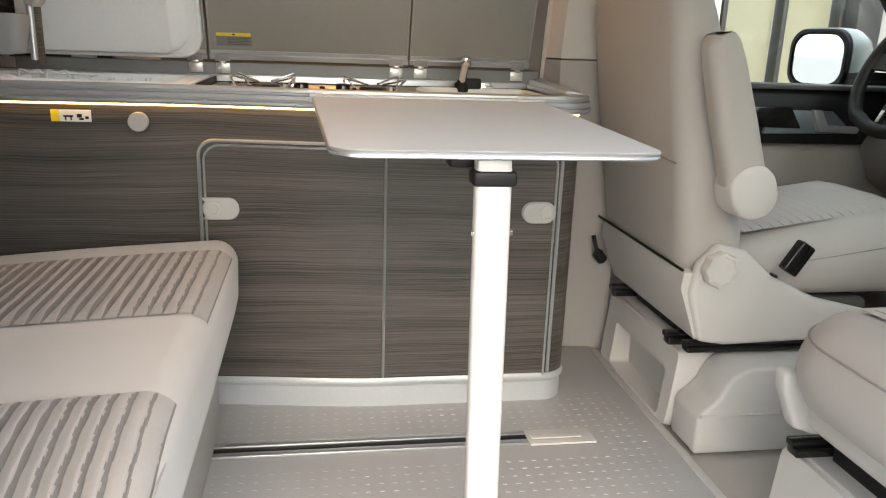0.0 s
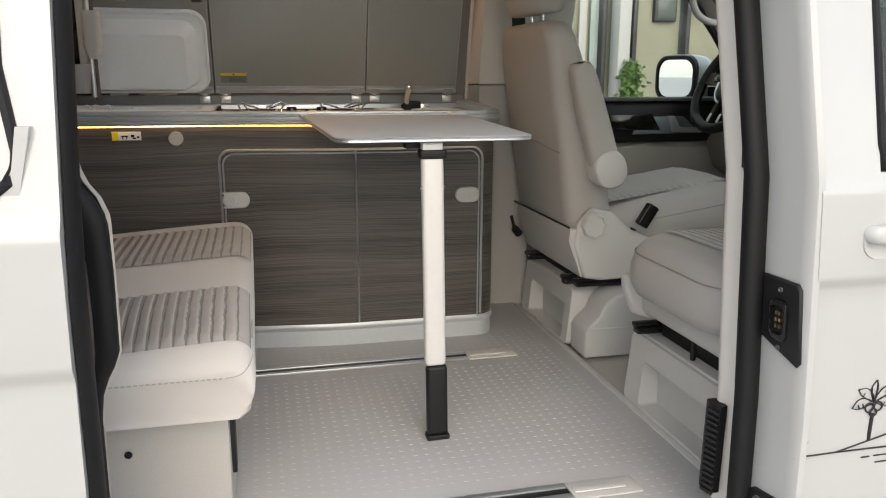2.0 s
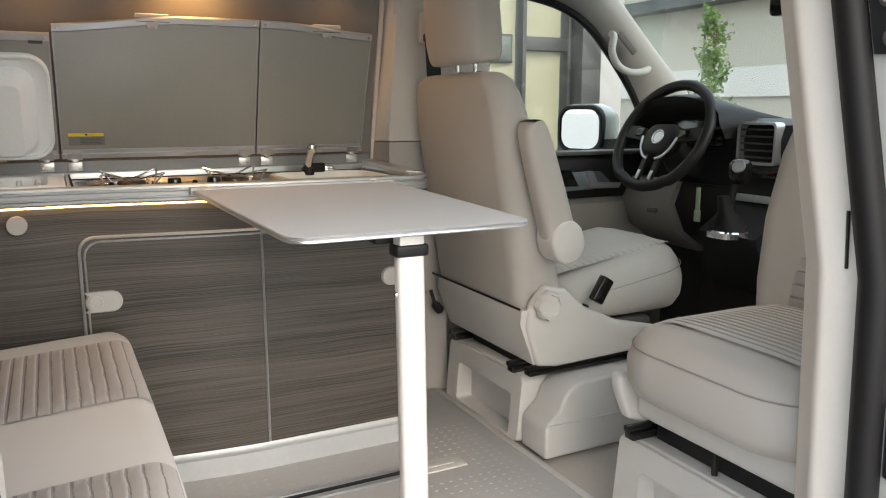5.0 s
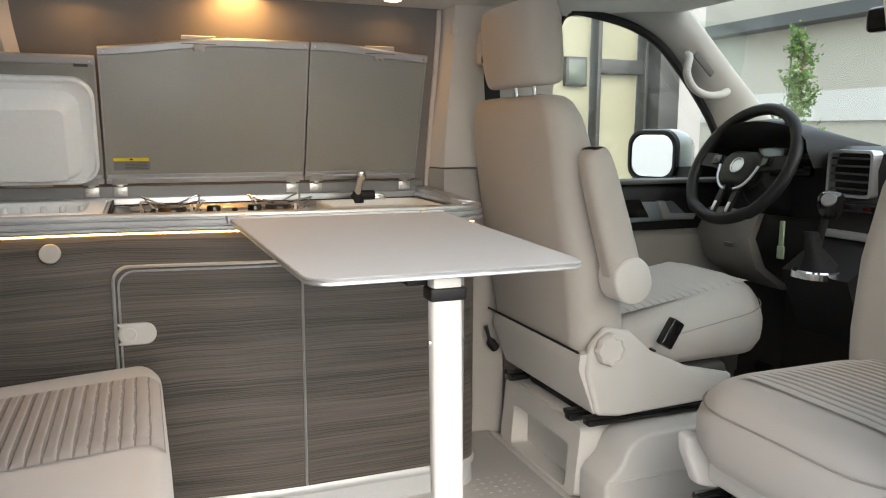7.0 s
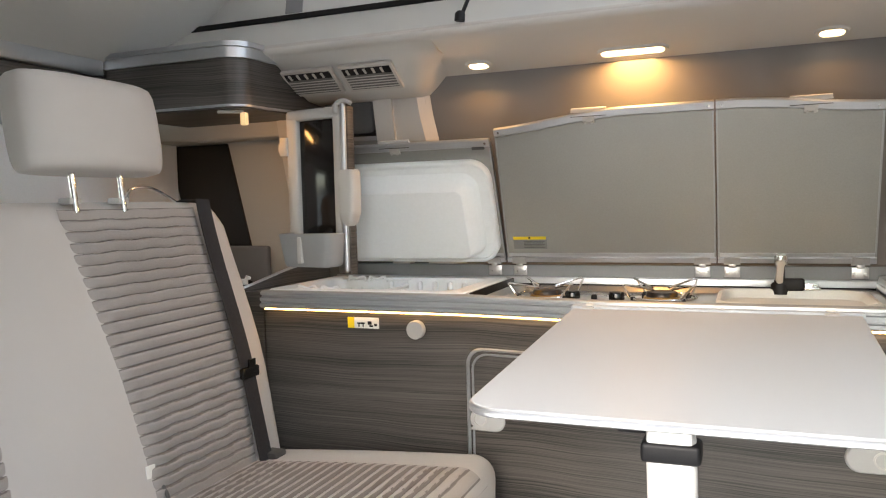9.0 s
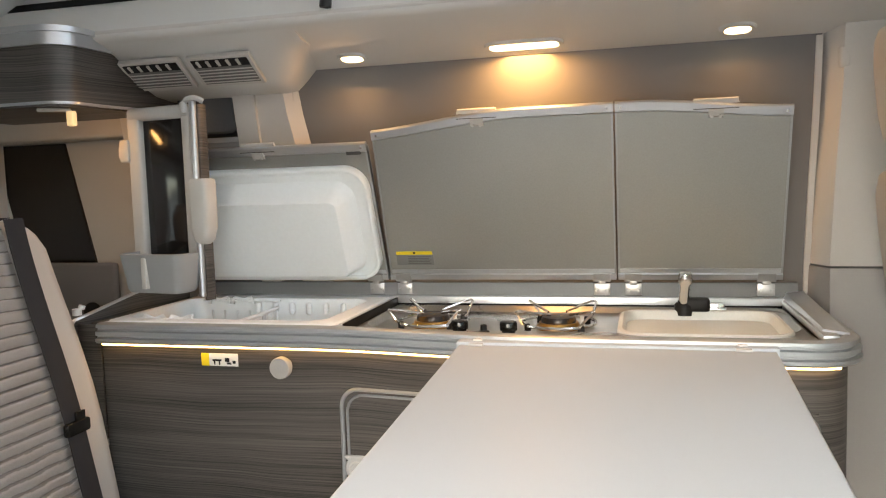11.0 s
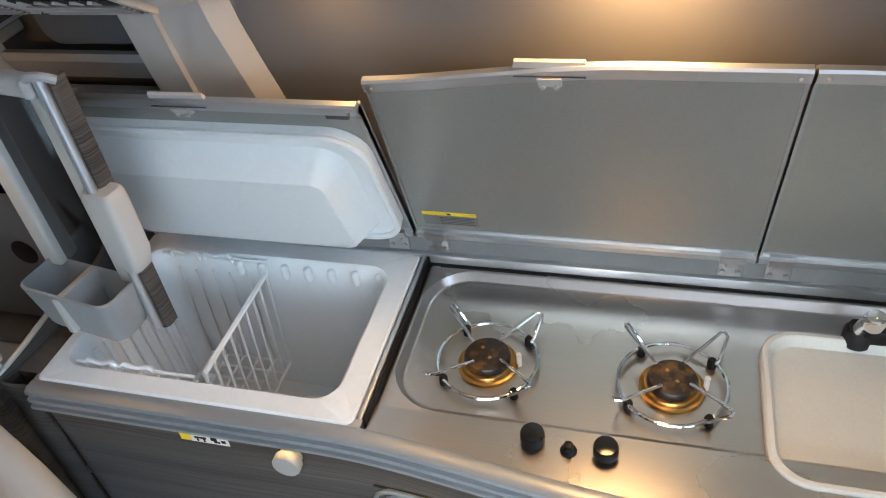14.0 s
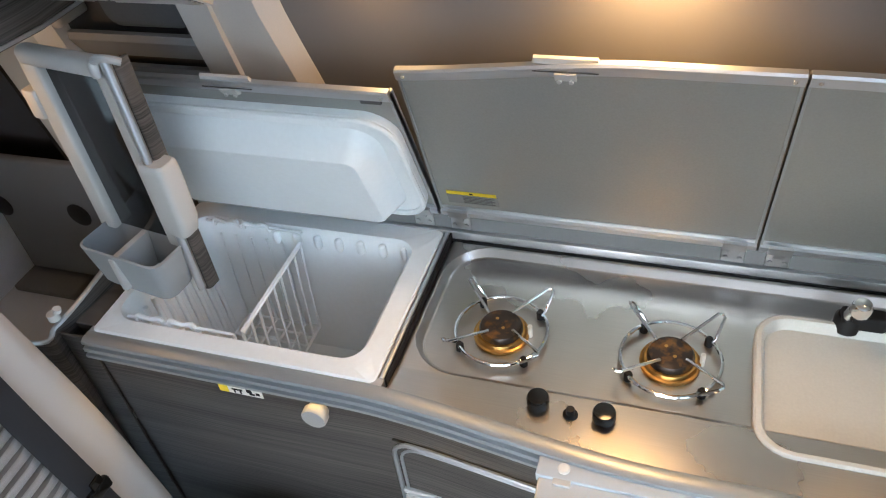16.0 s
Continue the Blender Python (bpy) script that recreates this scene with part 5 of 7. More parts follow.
def back_x(z):
    return -0.795 - 0.2 * (z - 0.40) - 0.035 * ease((z - 0.6) / 0.4)


def back_section(y, ins, top):
    pts = []
    zs = [0.40 + (top - 0.04 - 0.40) * k / 8 for k in range(9)]
    pts += [(back_x(z) - ins + 0.008 * math.sin(math.pi * (z - 0.4) / 0.6), z) for z in zs]
    pts += [(back_x(top) - ins - 0.010, top - 0.012), (back_x(top) - ins - 0.035, top), (back_x(top) - 0.085 + ins, top - 0.002), (back_x(top) - 0.115 + ins, top - 0.03)]
    pts += [(back_x(0.40) - 0.14 + ins, 0.40)]
    return [(x, y, z) for x, z in pts]


BT = 1.000
part("backrest", loft([back_section(0.66, 0.035, BT - 0.03), back_section(0.668, 0.015, BT - 0.012), back_section(0.69, 0.0, BT), back_section(1.1, -0.003, BT), back_section(1.60, 0.0, BT), back_section(1.672, 0.003, BT - 0.006), back_section(1.697, 0.012, BT - 0.02), back_section(1.708, 0.030, BT - 0.04)]), FABRIC, bench, "pale beige cloth backrest", 60)


def back_panel(ya0, ya1, yb0, yb1):
    """From the foot (ya) to the top (yb) of the backrest."""
    def f(u, v):
        z = 0.412 + (BT - 0.014 - 0.412) * u
        lo, hi = ya0 + (yb0 - ya0) * u ** 0.8, ya1 + (yb1 - ya1) * u
        return (back_x(z) + 0.008 * math.sin(math.pi * (z - 0.4) / 0.6) + 0.0015, hi + (lo - hi) * v, z)
    return f


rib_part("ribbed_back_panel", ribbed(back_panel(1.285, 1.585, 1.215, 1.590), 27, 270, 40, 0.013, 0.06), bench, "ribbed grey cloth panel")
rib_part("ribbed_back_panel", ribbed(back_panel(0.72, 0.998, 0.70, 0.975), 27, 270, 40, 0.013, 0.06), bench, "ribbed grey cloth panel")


def headrest(parent, c, size, lean, cloth, posts):
    w, d, h = size
    rings = []
    for k, (s, zz) in enumerate(((0.55, 0.0), (0.74, 0.012), (0.86, 0.05), (0.94, 0.13), (0.99, 0.28), (1.0, 0.5), (0.985, 0.72), (0.93, 0.87), (0.82, 0.955), (0.66, 0.99), (0.45, 1.0))):
        rings.append([(px * (d * s), py * (w * (0.8 + 0.2 * s)), zz * h) for px, py in [(a / 1.0, b / 1.0) for a, b in [(q[1], q[0]) for q in rrect(1.0, 1.0, 0.36, 7)]]])
    part("headrest", turned(loft(rings), Matrix.Translation(c) @ pose(0, 0, 0, 0, lean, 0)), cloth, parent, "padded headrest", 70)
    for py in posts:
        part("headrest_post", tube([(c[0], c[1] + py, c[2] + 0.02), (c[0] + 0.012, c[1] + py, c[2] - 0.075)], 0.006, 10), CHROME, parent, "chrome headrest post")


headrest(bench, (-0.955, 1.320, 1.055), (0.335, 0.125, 0.182), -8, FABRIC, (-0.06, 0.06))
for py in (-0.06, 0.06):
    part("post_guide", box(-0.973, -0.943, 1.305 + py, 1.335 + py, BT - 0.004, BT + 0.008, 0.003), PLASTIC, bench)
part("release_wire", tube(curve_pts([(-0.99, 1.44, 0.99), (-0.99, 1.445, 1.025), (-0.99, 1.51, 1.03), (-0.99, 1.585, 1.0)], 5), 0.003, 8), CHROME, bench)
part("seat_tag", box(-0.810, -0.806, 1.262, 1.284, 0.462, 0.505, 0.0005), PAPER, bench)
part("seat_tag", box(-0.800, -0.796, 0.982, 1.0, 0.425, 0.465, 0.0005), PAPER, bench)
part("side_strap", tube(curve_pts([(-0.806, 1.296, 0.465), (-0.792, 1.298, 0.44), (-0.790, 1.300, 0.412)], 4), 0.004, 6), DARKTRIM, bench)

belt = thing("seat_belt", (-0.85, 1.56, 0.45), "dark webbing seat belt over the bench backrest", "seat belt")


def belt_line(u):
    z = BT + 0.004 - (BT - 0.408) * u
    y = 1.605 - 0.018 * math.sin(0.85 * math.pi * u)
    return Vector((back_x(z) + 0.008 * math.sin(math.pi * (z - 0.4) / 0.6) + 0.019, y, z))


part("webbing", joined(sheet(lambda u, v: belt_line(u) + Vector((0.002 * math.sin(3 * v), 0.046 * (v - 0.5), 0)), 30, 4, 0.0015), sheet(lambda u, v: Vector((-0.955 - 0.06 * u, 1.600 + 0.046 * (v - 0.5), BT + 0.006 - 0.03 * u * u)), 6, 2, 0.0015)), WEBBING, belt)
tb = belt_line(0.66)
part("belt_tongue", joined(box(tb.x - 0.002, tb.x + 0.012, tb.y - 0.030, tb.y + 0.030, tb.z - 0.012, tb.z + 0.014, 0.005), turned(box(-0.003, 0.003, -0.012, 0.012, -0.03, 0.0, 0.002), Matrix.Translation((tb.x + 0.006, tb.y + 0.008, tb.z + 0.03)))), GLOSSBLACK, belt, "black belt tongue")
part("anchor", box(-0.795, -0.755, 1.60, 1.645, 0.408, 0.428, 0.005), DARKTRIM, belt)
for k, (bx, by, rz) in enumerate(((-0.722, 1.150, 25), (-0.757, 1.118, 25))):
    bk = thing("belt_buckle", (bx, by, 0.412), "black belt buckle with a red press button", "belt buckle", "buckles on the bench")
    m = Matrix.Translation((bx, by, 0.392)) @ pose(0, 0, 0, 0, 38, rz - 15)
    part("buckle_body", turned(box(-0.016, 0.016, -0.024, 0.024, -0.002, 0.058, 0.006, 3), m), BLACK, bk)
    part("press_button", turned(box(-0.013, 0.013, -0.019, 0.019, 0.045, 0.062, 0.004, 2), m), RED, bk, "red press button")


# ---- seat boxes ----
def seat_box(name, y0, y1, label):
    t = thing(name, (0.95, (y0 + y1) / 2, 0), label, "seat base", "boxes under the front seats")
    z1 = 0.200
    ox = shifted(rrect(y1 - y0, z1, 0.018, 3), (y0 + y1) / 2, z1 / 2)
    w = y1 - y0
    ix = [((y0 + y1) / 2 + (py - (y0 + y1) / 2) * 0.72 - 0.01, 0.072 + (pz - z1 / 2) * 0.62) for py, pz in ox]
    taper = 0.018

    def lay(pts, x):
        return [(x + (taper * pz / z1 if x < 0.8 else 0), py, pz) for py, pz in pts]
    shell = loft([lay(ox, 1.20), lay(ox, 0.752), [(0.740 + taper * pz / z1, (y0 + y1) / 2 + (py - (y0 + y1) / 2) * 0.985, z1 / 2 + (pz - z1 / 2) * 0.96) for py, pz in ox], lay(ix, 0.741), [(0.80, py, pz) for py, pz in ix]])
    part("box_shell", shell, PLASTIC, t, "", 45)
    part("top_plate", box(0.765, 1.18, y0 + 0.02, y1 - 0.02, z1 - 0.004, z1 + 0.006, 0.004), PLASTIC, t)
    for yy in (y0 + 0.035, y1 - 0.06):
        part("seat_rail", joined(box(0.735, 1.20, yy - 0.016, yy + 0.016, z1 + 0.008, z1 + 0.026, 0.004), box(0.728, 1.20, yy - 0.008, yy + 0.012, z1 + 0.026, z1 + 0.040, 0.003)), GLOSSBLACK, t, "black steel seat rail")
    if y0 > 1:
        part("seat_rail", joined(box(0.748, 1.16, y0 - 0.050, y0 - 0.018, z1 + 0.016, z1 + 0.030, 0.004), box(0.742, 1.16, y0 - 0.044, y0 - 0.024, z1 + 0.030, z1 + 0.042, 0.003)), GLOSSBLACK, t, "black steel seat rail")
    part("swivel_plate", box(0.80, 1.15, y0 + 0.06, y1 - 0.08, z1 + 0.004, z1 + 0.05, 0.004), BLACK, t, "black swivel plate")
    return t


seat_box("driver_seat_box", 1.556, 2.005, "pale grey moulded box under the driver's seat")
seat_box("passenger_seat_box", 0.62, 1.137, "pale grey moulded box under the turned passenger seat")
lobe = thing("handbrake_cover", (0.85, 1.49, 0), "pale grey rounded cover beside the driver's seat box", "cover")
lp = [(0.752, 0.0)] + [(0.752, 0.09)] + [(0.752 + 0.012 * k, 0.095 + 0.010 * k) for k in range(1, 4)] + [(0.80 + 0.085 - 0.085 * math.cos(radians(a)), 0.125 + 0.085 * math.sin(radians(a))) for a in range(10, 91, 10)] + [(1.12, 0.212), (1.12, 0.0)]
part("cover_body", prism(lp, "y", 1.428, 1.552, 0.010, 3), PLASTIC, lobe, "", 50)
part("cover_lip", tube([(0.757 + 0.05 * k / 5, 1.425, 0.098) for k in range(6)] + [(1.10, 1.425, 0.098)], 0.003, 6), PLASTIC, lobe)


# ---- front seats ----
def back_rings(profile, y, w):
    rings = []
    for z, xr, xf, hw, r in profile:
        cx, d = (xr + xf) / 2, abs(xf - xr)
        rings.append([(cx + px, y + py, z) for px, py in rrect(d, 2 * hw * w, min(r, d / 2.05), 6)])
    return rings


drv = thing("car_seat", (1.0, 1.775, 0.23), "light grey driver's seat with a folded armrest", "car seat")
DY = 1.797
prof = ((0.335, 0.745, 0.90, 0.235, 0.06), (0.36, 0.735, 0.90, 0.243, 0.06), (0.50, 0.715, 0.875, 0.252, 0.06), (0.65, 0.692, 0.84, 0.255, 0.055), (0.80, 0.668, 0.80, 0.250, 0.05), (0.93, 0.650, 0.765, 0.250, 0.05), (1.00, 0.640, 0.745, 0.236, 0.05), (1.035, 0.640, 0.732, 0.212, 0.045), (1.050, 0.650, 0.722, 0.180, 0.035), (1.054, 0.665, 0.708, 0.15, 0.02))
part("backrest", loft(back_rings(prof, DY, 1.07)), SEATVINYL, drv, "light grey backrest", 60)
part("back_seam", tube([(0.6895, y, 0.668 - 0.02 * ease(abs(y - DY) / 0.25)) for y in [DY - 0.245 + 0.049 * k for k in range(11)]], 0.0018, 5), mat("seat_seam", (0.26, 0.245, 0.225), 0.8, 0, 400, 0.1, 0.2), drv)
for s in (-1, 1):
    part("side_seam", tube([(xr + 0.012, DY + s * (hw - 0.022), z) for z, xr, xf, hw, r in prof[2:8]], 0.0018, 5), mat("seat_seam_side", (0.26, 0.245, 0.225), 0.8, 0, 400, 0.1, 0.2), drv)
headrest(drv, (0.676, 1.762, 1.078), (0.295, 0.150, 0.212), -6, SEATVINYL, (-0.052, 0.052))
for py in (-0.052, 0.052):
    part("post_guide", disc((0.688, 1.752 + py, 1.048), (0, 0, 1), 0.012, 0.010, 16, ((1, 0), (1, 0.6), (0.7, 1))), CHROME, drv)
lower = [(0.770, 0.245), (0.835, 0.235), (1.18, 0.245), (1.20, 0.31), (1.05, 0.345), (0.93, 0.40), (0.86, 0.46), (0.79, 0.475), (0.745, 0.43), (0.735, 0.36)]
for y0, y1 in ((1.500, 1.530), (2.00, 2.025)):
    part("side_cover", prism(lower, "y", y0, y1, 0.012, 3), PLASTIC, drv, "grey plastic seat side cover", 50)
part("rear_cover", loft([[(0.722, y, 0.408), (0.718, y, 0.37), (0.765, y, 0.248), (0.80, y, 0.248), (0.79, y, 0.408)] for y in [1.515 + 0.0505 * k for k in range(11)]]), PLASTIC, drv, "grey plastic rear cover")
part("cover_gap", tube([(0.7225, 1.525 + 0.054 * k, 0.4105) for k in range(11)], 0.0035, 6), BLACK, drv, "dark gap over the rear cover")
part("seat_pan", box(0.80, 1.22, 1.54, 2.00, 0.24, 0.33, 0.02, 3), DARKTRIM, drv)


DOME = ((0.3, 0.016), (0.6, 0.012), (0.78, 0.002), (0.87, -0.011), (0.935, -0.030), (0.978, -0.054))


def on_cushion(x, y, x0, x1, yc, hw, zt, rise=0.0):
    """The height of the domed cushion top at (x, y)."""
    s = max(0.3, abs(y - yc) / hw, 1 - (1 - abs(x - (x0 + x1) / 2) / ((x1 - x0) / 2)) / 0.6)
    for (a, za), (b, zb_) in zip(DOME, DOME[1:]):
        if s <= b:
            return zt + za + (zb_ - za) * (s - a) / (b - a) + rise * (x - (x0 + x1) / 2)
    return zt + DOME[-1][1] + rise * (x - (x0 + x1) / 2)


def cushion(x0, x1, yc, hw, zb, zt, rise=0.0):
    """A seat cushion, domed, with rounded bolsters; its top climbs by rise along x."""
    rings = []
    for k, (s, z) in enumerate([(0.80, zb), (0.92, zb + 0.010), (0.985, zb + 0.035), (1.0, zb + 0.06), (0.998, zt - 0.070)] + [(a, zt + b) for a, b in DOME[::-1]]):
        cx, d = (x0 + x1) / 2, (x1 - x0)
        rings.append([(cx + px * (1 - (1 - s) * 0.6), yc + py * s, z + rise * px * max(0.0, (z - zb) / (zt - zb))) for px, py in rrect(d, 2 * hw, 0.14, 10)])
    return loft(rings)


part("seat_cushion", cushion(0.80, 1.395, DY - 0.005, 0.268, 0.335, 0.487, 0.15), SEATVINYL, drv, "light grey seat cushion", 60)
rib_part("ribbed_seat_panel", ribbed(lambda u, v: (0.86 + 0.49 * u, DY + 0.17 - 0.35 * v, 0.007 + on_cushion(0.86 + 0.49 * u, DY + 0.17 - 0.35 * v, 0.80, 1.395, DY - 0.005, 0.268, 0.487, 0.15)), 19, 190, 20, 0.0045), drv, "ribbed grey seat panel", FRONTRIB, FRONTSHADE)
part("cushion_seam", tube([(1.0975 + px * 0.985, DY - 0.005 + py * 0.972, 0.4385 + 0.15 * px) for px, py in rrect(0.595, 0.536, 0.14, 10)], 0.0016, 6, True), SEAM, drv, "thin grey seam")
star = disc((0.789, 1.500, 0.424), (0, -1, 0), 0.040, 0.030, 64, ((0.9, 0), (1, 0.25), (1, 0.8), (0.94, 1.0), (0.80, 1.02), (0.74, 0.86), (0.3, 0.84)), lambda k, n: 1 + 0.055 * math.cos(8 * 2 * math.pi * k / n))
part("recline_wheel", star, PLASTIC, drv, "pale scalloped recline wheel")
arm_m = Matrix.Translation((0.818, 1.498, 0.588)) @ pose(0, 0, 0, 0, -17.5, 0)
part("armrest", turned(loft([[(px, -0.022 + py, z) for px, py in rrect(w, 0.072, 0.026, 5)] for z, w in ((0.02, 0.080), (0.04, 0.092), (0.16, 0.090), (0.29, 0.080), (0.332, 0.068), (0.347, 0.052), (0.352, 0.03))]), arm_m), SEATVINYL, drv, "folded-up padded armrest", 60)
part("armrest_pivot", turned(loft([[(px + 0.004, y, pz + 0.016) for px, pz in rrect(0.104 * s, 0.118 * s, 0.050 * s, 8)] for y, s in ((0.012, 1.0), (-0.052, 1.0), (-0.060, 0.96), (-0.064, 0.88))]), arm_m), PLASTIC, drv, "rounded armrest pivot cover", 60)
bk = turned(box(-0.020, 0.020, -0.014, 0.014, -0.035, 0.042, 0.006, 3), Matrix.Translation((0.972, 1.490, 0.444)) @ pose(0, 0, 0, 0, 32, 0))
part("belt_buckle", bk, GLOSSBLACK, drv, "black belt buckle")
part("buckle_stalk", tube([(0.945, 1.520, 0.40), (0.92, 1.535, 0.34)], 0.010, 8), BLACK, drv)
part("belt_stalk", tube(curve_pts([(0.70, 2.035, 0.36), (0.715, 2.03, 0.31), (0.735, 2.03, 0.285)], 4), [0.006] * 4 + [0.016] * 4 + [0.012], 8), BLACK, drv)

pas = thing("car_seat", (0.95, 0.86, 0.23), "light grey passenger seat swivelled to face the living area", "car seat")
PY = 0.838
part("seat_cushion", cushion(0.668, 1.20, PY, 0.268, 0.338, 0.490), SEATVINYL, pas, "light grey seat cushion", 60)
rib_part("ribbed_seat_panel", ribbed(lambda u, v: (1.12 - 0.36 * u, PY + 0.165 - 0.33 * v, 0.003 + on_cushion(1.12 - 0.36 * u, PY + 0.165 - 0.33 * v, 0.668, 1.20, PY, 0.268, 0.490)), 17, 170, 20, 0.0035), pas, "ribbed grey seat panel", FRONTRIB, FRONTSHADE)
part("cushion_seam", tube([(0.934 + px * 0.977, PY + py * 0.951, 0.4535) for px, py in rrect(0.532, 0.536, 0.14, 10)], 0.0020, 6, True), SEAM, pas, "thin grey seam")
pprof = ((0.40, 1.08, 1.22, 0.215, 0.05), (0.55, 1.09, 1.24, 0.235, 0.06), (0.70, 1.11, 1.26, 0.240, 0.06), (0.85, 1.15, 1.28, 0.235, 0.055), (0.97, 1.19, 1.295, 0.212, 0.05), (1.03, 1.215, 1.30, 0.185, 0.04), (1.05, 1.235, 1.295, 0.15, 0.03))
part("backrest", loft(back_rings(pprof, PY - 0.002, 1.07)), SEATVINYL, pas, "light grey backrest", 60)
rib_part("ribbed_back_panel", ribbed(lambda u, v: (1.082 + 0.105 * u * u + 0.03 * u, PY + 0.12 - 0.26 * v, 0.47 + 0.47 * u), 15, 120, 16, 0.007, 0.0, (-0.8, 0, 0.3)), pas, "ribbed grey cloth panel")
headrest(pas, (1.265, PY, 1.092), (0.28, 0.12, 0.19), 8, SEATVINYL, (-0.052, 0.052))
for y0, y1 in ((PY + 0.225, PY + 0.262), (PY - 0.262, PY - 0.225)):
    part("side_cover", prism([(0.690, 0.372), (0.694, 0.335), (0.724, 0.264), (0.765, 0.250), (0.80, 0.250), (1.20, 0.25), (1.24, 0.33), (1.20, 0.42), (1.10, 0.43), (0.90, 0.345), (0.745, 0.345), (0.718, 0.374)], "y", y0, y1, 0.010, 3), PLASTIC, pas, "grey plastic seat side cover", 50)
part("front_stay", tube([(0.775, PY + 0.02, 0.31), (0.775, PY + 0.02, 0.21)], 0.007, 8), BLACK, pas, "short black stay")
part("seat_pan", box(0.735, 1.14, PY - 0.225, PY + 0.225, 0.272, 0.345, 0.018, 3), PLASTIC, pas, "pale grey seat pan")
part("pas_belt", sheet(lambda u, v: (1.12 + 0.10 * u, PY + 0.20 + 0.035 * v, 0.55 + 0.42 * u), 8, 2, 0.003), mat("grey_belt_webbing", (0.24, 0.24, 0.24), 0.7, 0, 700, 0.1, 0.4), pas)

# ---- cab: driver's door, pillar, windscreen ----
ddoor = thing("driver_door", (1.25, 2.15, 0), "pale grey driver's door inside with a black upper part", "car door", kind="structure")
lowgrey = mat("door_card_grey", (0.30, 0.284, 0.260), 0.6, 0, 600, 0.06, 0.35, 0.0004)
part("door_card", loft([[(x, 2.20, -0.05), (x, 2.135, -0.05), (x, 2.120, 0.30), (x, 2.128, 0.60), (x, 2.145, 0.62), (x, 2.20, 0.62)] for x in (0.80, 1.3, 1.80)]), lowgrey, ddoor)
part("card_pocket", prism([(1.02, 0.20), (1.05, 0.36), (1.30, 0.46), (1.56, 0.47), (1.66, 0.40), (1.66, 0.10), (1.05, 0.10)], "y", 2.085, 2.13, 0.02, 3), lowgrey, ddoor, "raised door pocket", 50)
part("upper_panel", loft([[(x, 2.20, 0.62), (x, 2.115, 0.625), (x, 2.100, 0.68), (x, 2.105, 0.755), (x, 2.125, 0.785), (x, 2.20, 0.79)] for x in (0.82, 1.3, 1.86)]), BLACK, ddoor, "black upper door panel")
part("sill_strip", box(0.82, 1.86, 2.10, 2.20, 0.785, 0.80, 0.005), DARKTRIM, ddoor)
part("handle_recess", prism([(1.22, 0.655), (1.24, 0.725), (1.44, 0.725), (1.52, 0.66)], "y", 2.094, 2.110, 0.004, 2), mat("satin_blue_grey", (0.16, 0.19, 0.21), 0.35, 0.4, 200, 0.05, 0.1), ddoor, "blue-grey door pull")
part("handle_lever", prism([(1.39, 0.665), (1.365, 0.728), (1.395, 0.728), (1.42, 0.685), (1.53, 0.680), (1.52, 0.660)], "y", 2.080, 2.100, 0.004, 2), ALU, ddoor, "satin inner door lever")
part("recess_shadow", prism([(1.10, 0.675), (1.10, 0.735), (1.30, 0.735), (1.34, 0.672)], "y", 2.090, 2.106, 0.004, 2), GLOSSBLACK, ddoor)
wl = curve_pts([(0.90, 2.13, 0.80), (0.91, 2.10, 1.05), (0.95, 2.085, 1.27), (1.00, 2.085, 1.335), (1.111, 2.085, 1.328), (1.241, 2.085, 1.300), (1.356, 2.088, 1.243), (1.455, 2.09, 1.15), (1.545, 2.095, 1.05), (1.61, 2.105, 0.965), (1.68, 2.12, 0.83)], 5)
part("window_seal", tube(wl, 0.014, 8), RUBBER, ddoor, "black window seal")
part("glass", sheet(lambda u, v: (0.88 + 0.86 * u, 2.175 - 0.06 * v, 0.79 + 0.55 * v), 2, 2, 0.004), GLASS, ddoor, "side window pane").visible_shadow = False
part("rear_frame", loft([[(0.80, 2.09 - 0.03 * k, z), (0.905 + 0.05 * k, 2.08 - 0.03 * k, z), (0.905 + 0.05 * k, 2.18 - 0.05 * k, z), (0.80, 2.20 - 0.05 * k, z)] for k, z in ((0, 0.79), (0.5, 1.05), (1, 1.34))]), TRIMGREY, ddoor)
apl = loft([[(sx + 0.012, 2.098, sz + 0.008), (sx + 0.030, 2.060, sz + 0.018), ((sx + px_) / 2, 2.022, (sz + pz_) / 2), (px_ - 0.020, 2.008, pz_ - 0.010), (px_, 2.020, pz_), (px_ + 0.030, 2.090, pz_ + 0.010), ((sx + px_) / 2, 2.135, (sz + pz_) / 2)] for sx, sz, px_, pz_ in ((1.13, 1.335, 1.22, 1.46), (1.26, 1.296, 1.385, 1.385), (1.37, 1.235, 1.485, 1.285), (1.46, 1.145, 1.607, 1.170), (1.56, 1.030, 1.753, 1.040), (1.67, 0.87, 1.92, 0.88))])
solid("wall_pillar_front", apl, mat("grey_pillar_trim", (0.38, 0.378, 0.36), 0.6, 0, 500, 0.05, 0.3, 0.0004), "pale windscreen pillar trim", "pillar", kind="structure", sharp=60)
gh = thing("grab_handle", (1.46, 2.02, 1.12), "pale grab handle on the windscreen pillar", "handle")
part("handle_bar", tube(curve_pts([(1.415, 2.030, 1.215), (1.388, 1.985, 1.200), (1.374, 1.975, 1.150), (1.400, 1.973, 1.105), (1.455, 1.975, 1.082), (1.520, 1.985, 1.085), (1.580, 2.020, 1.098)], 6), 0.013, 10), mat("grey_handle", (0.40, 0.398, 0.38), 0.55, 0, 500, 0.05, 0.3, 0.0004), gh)
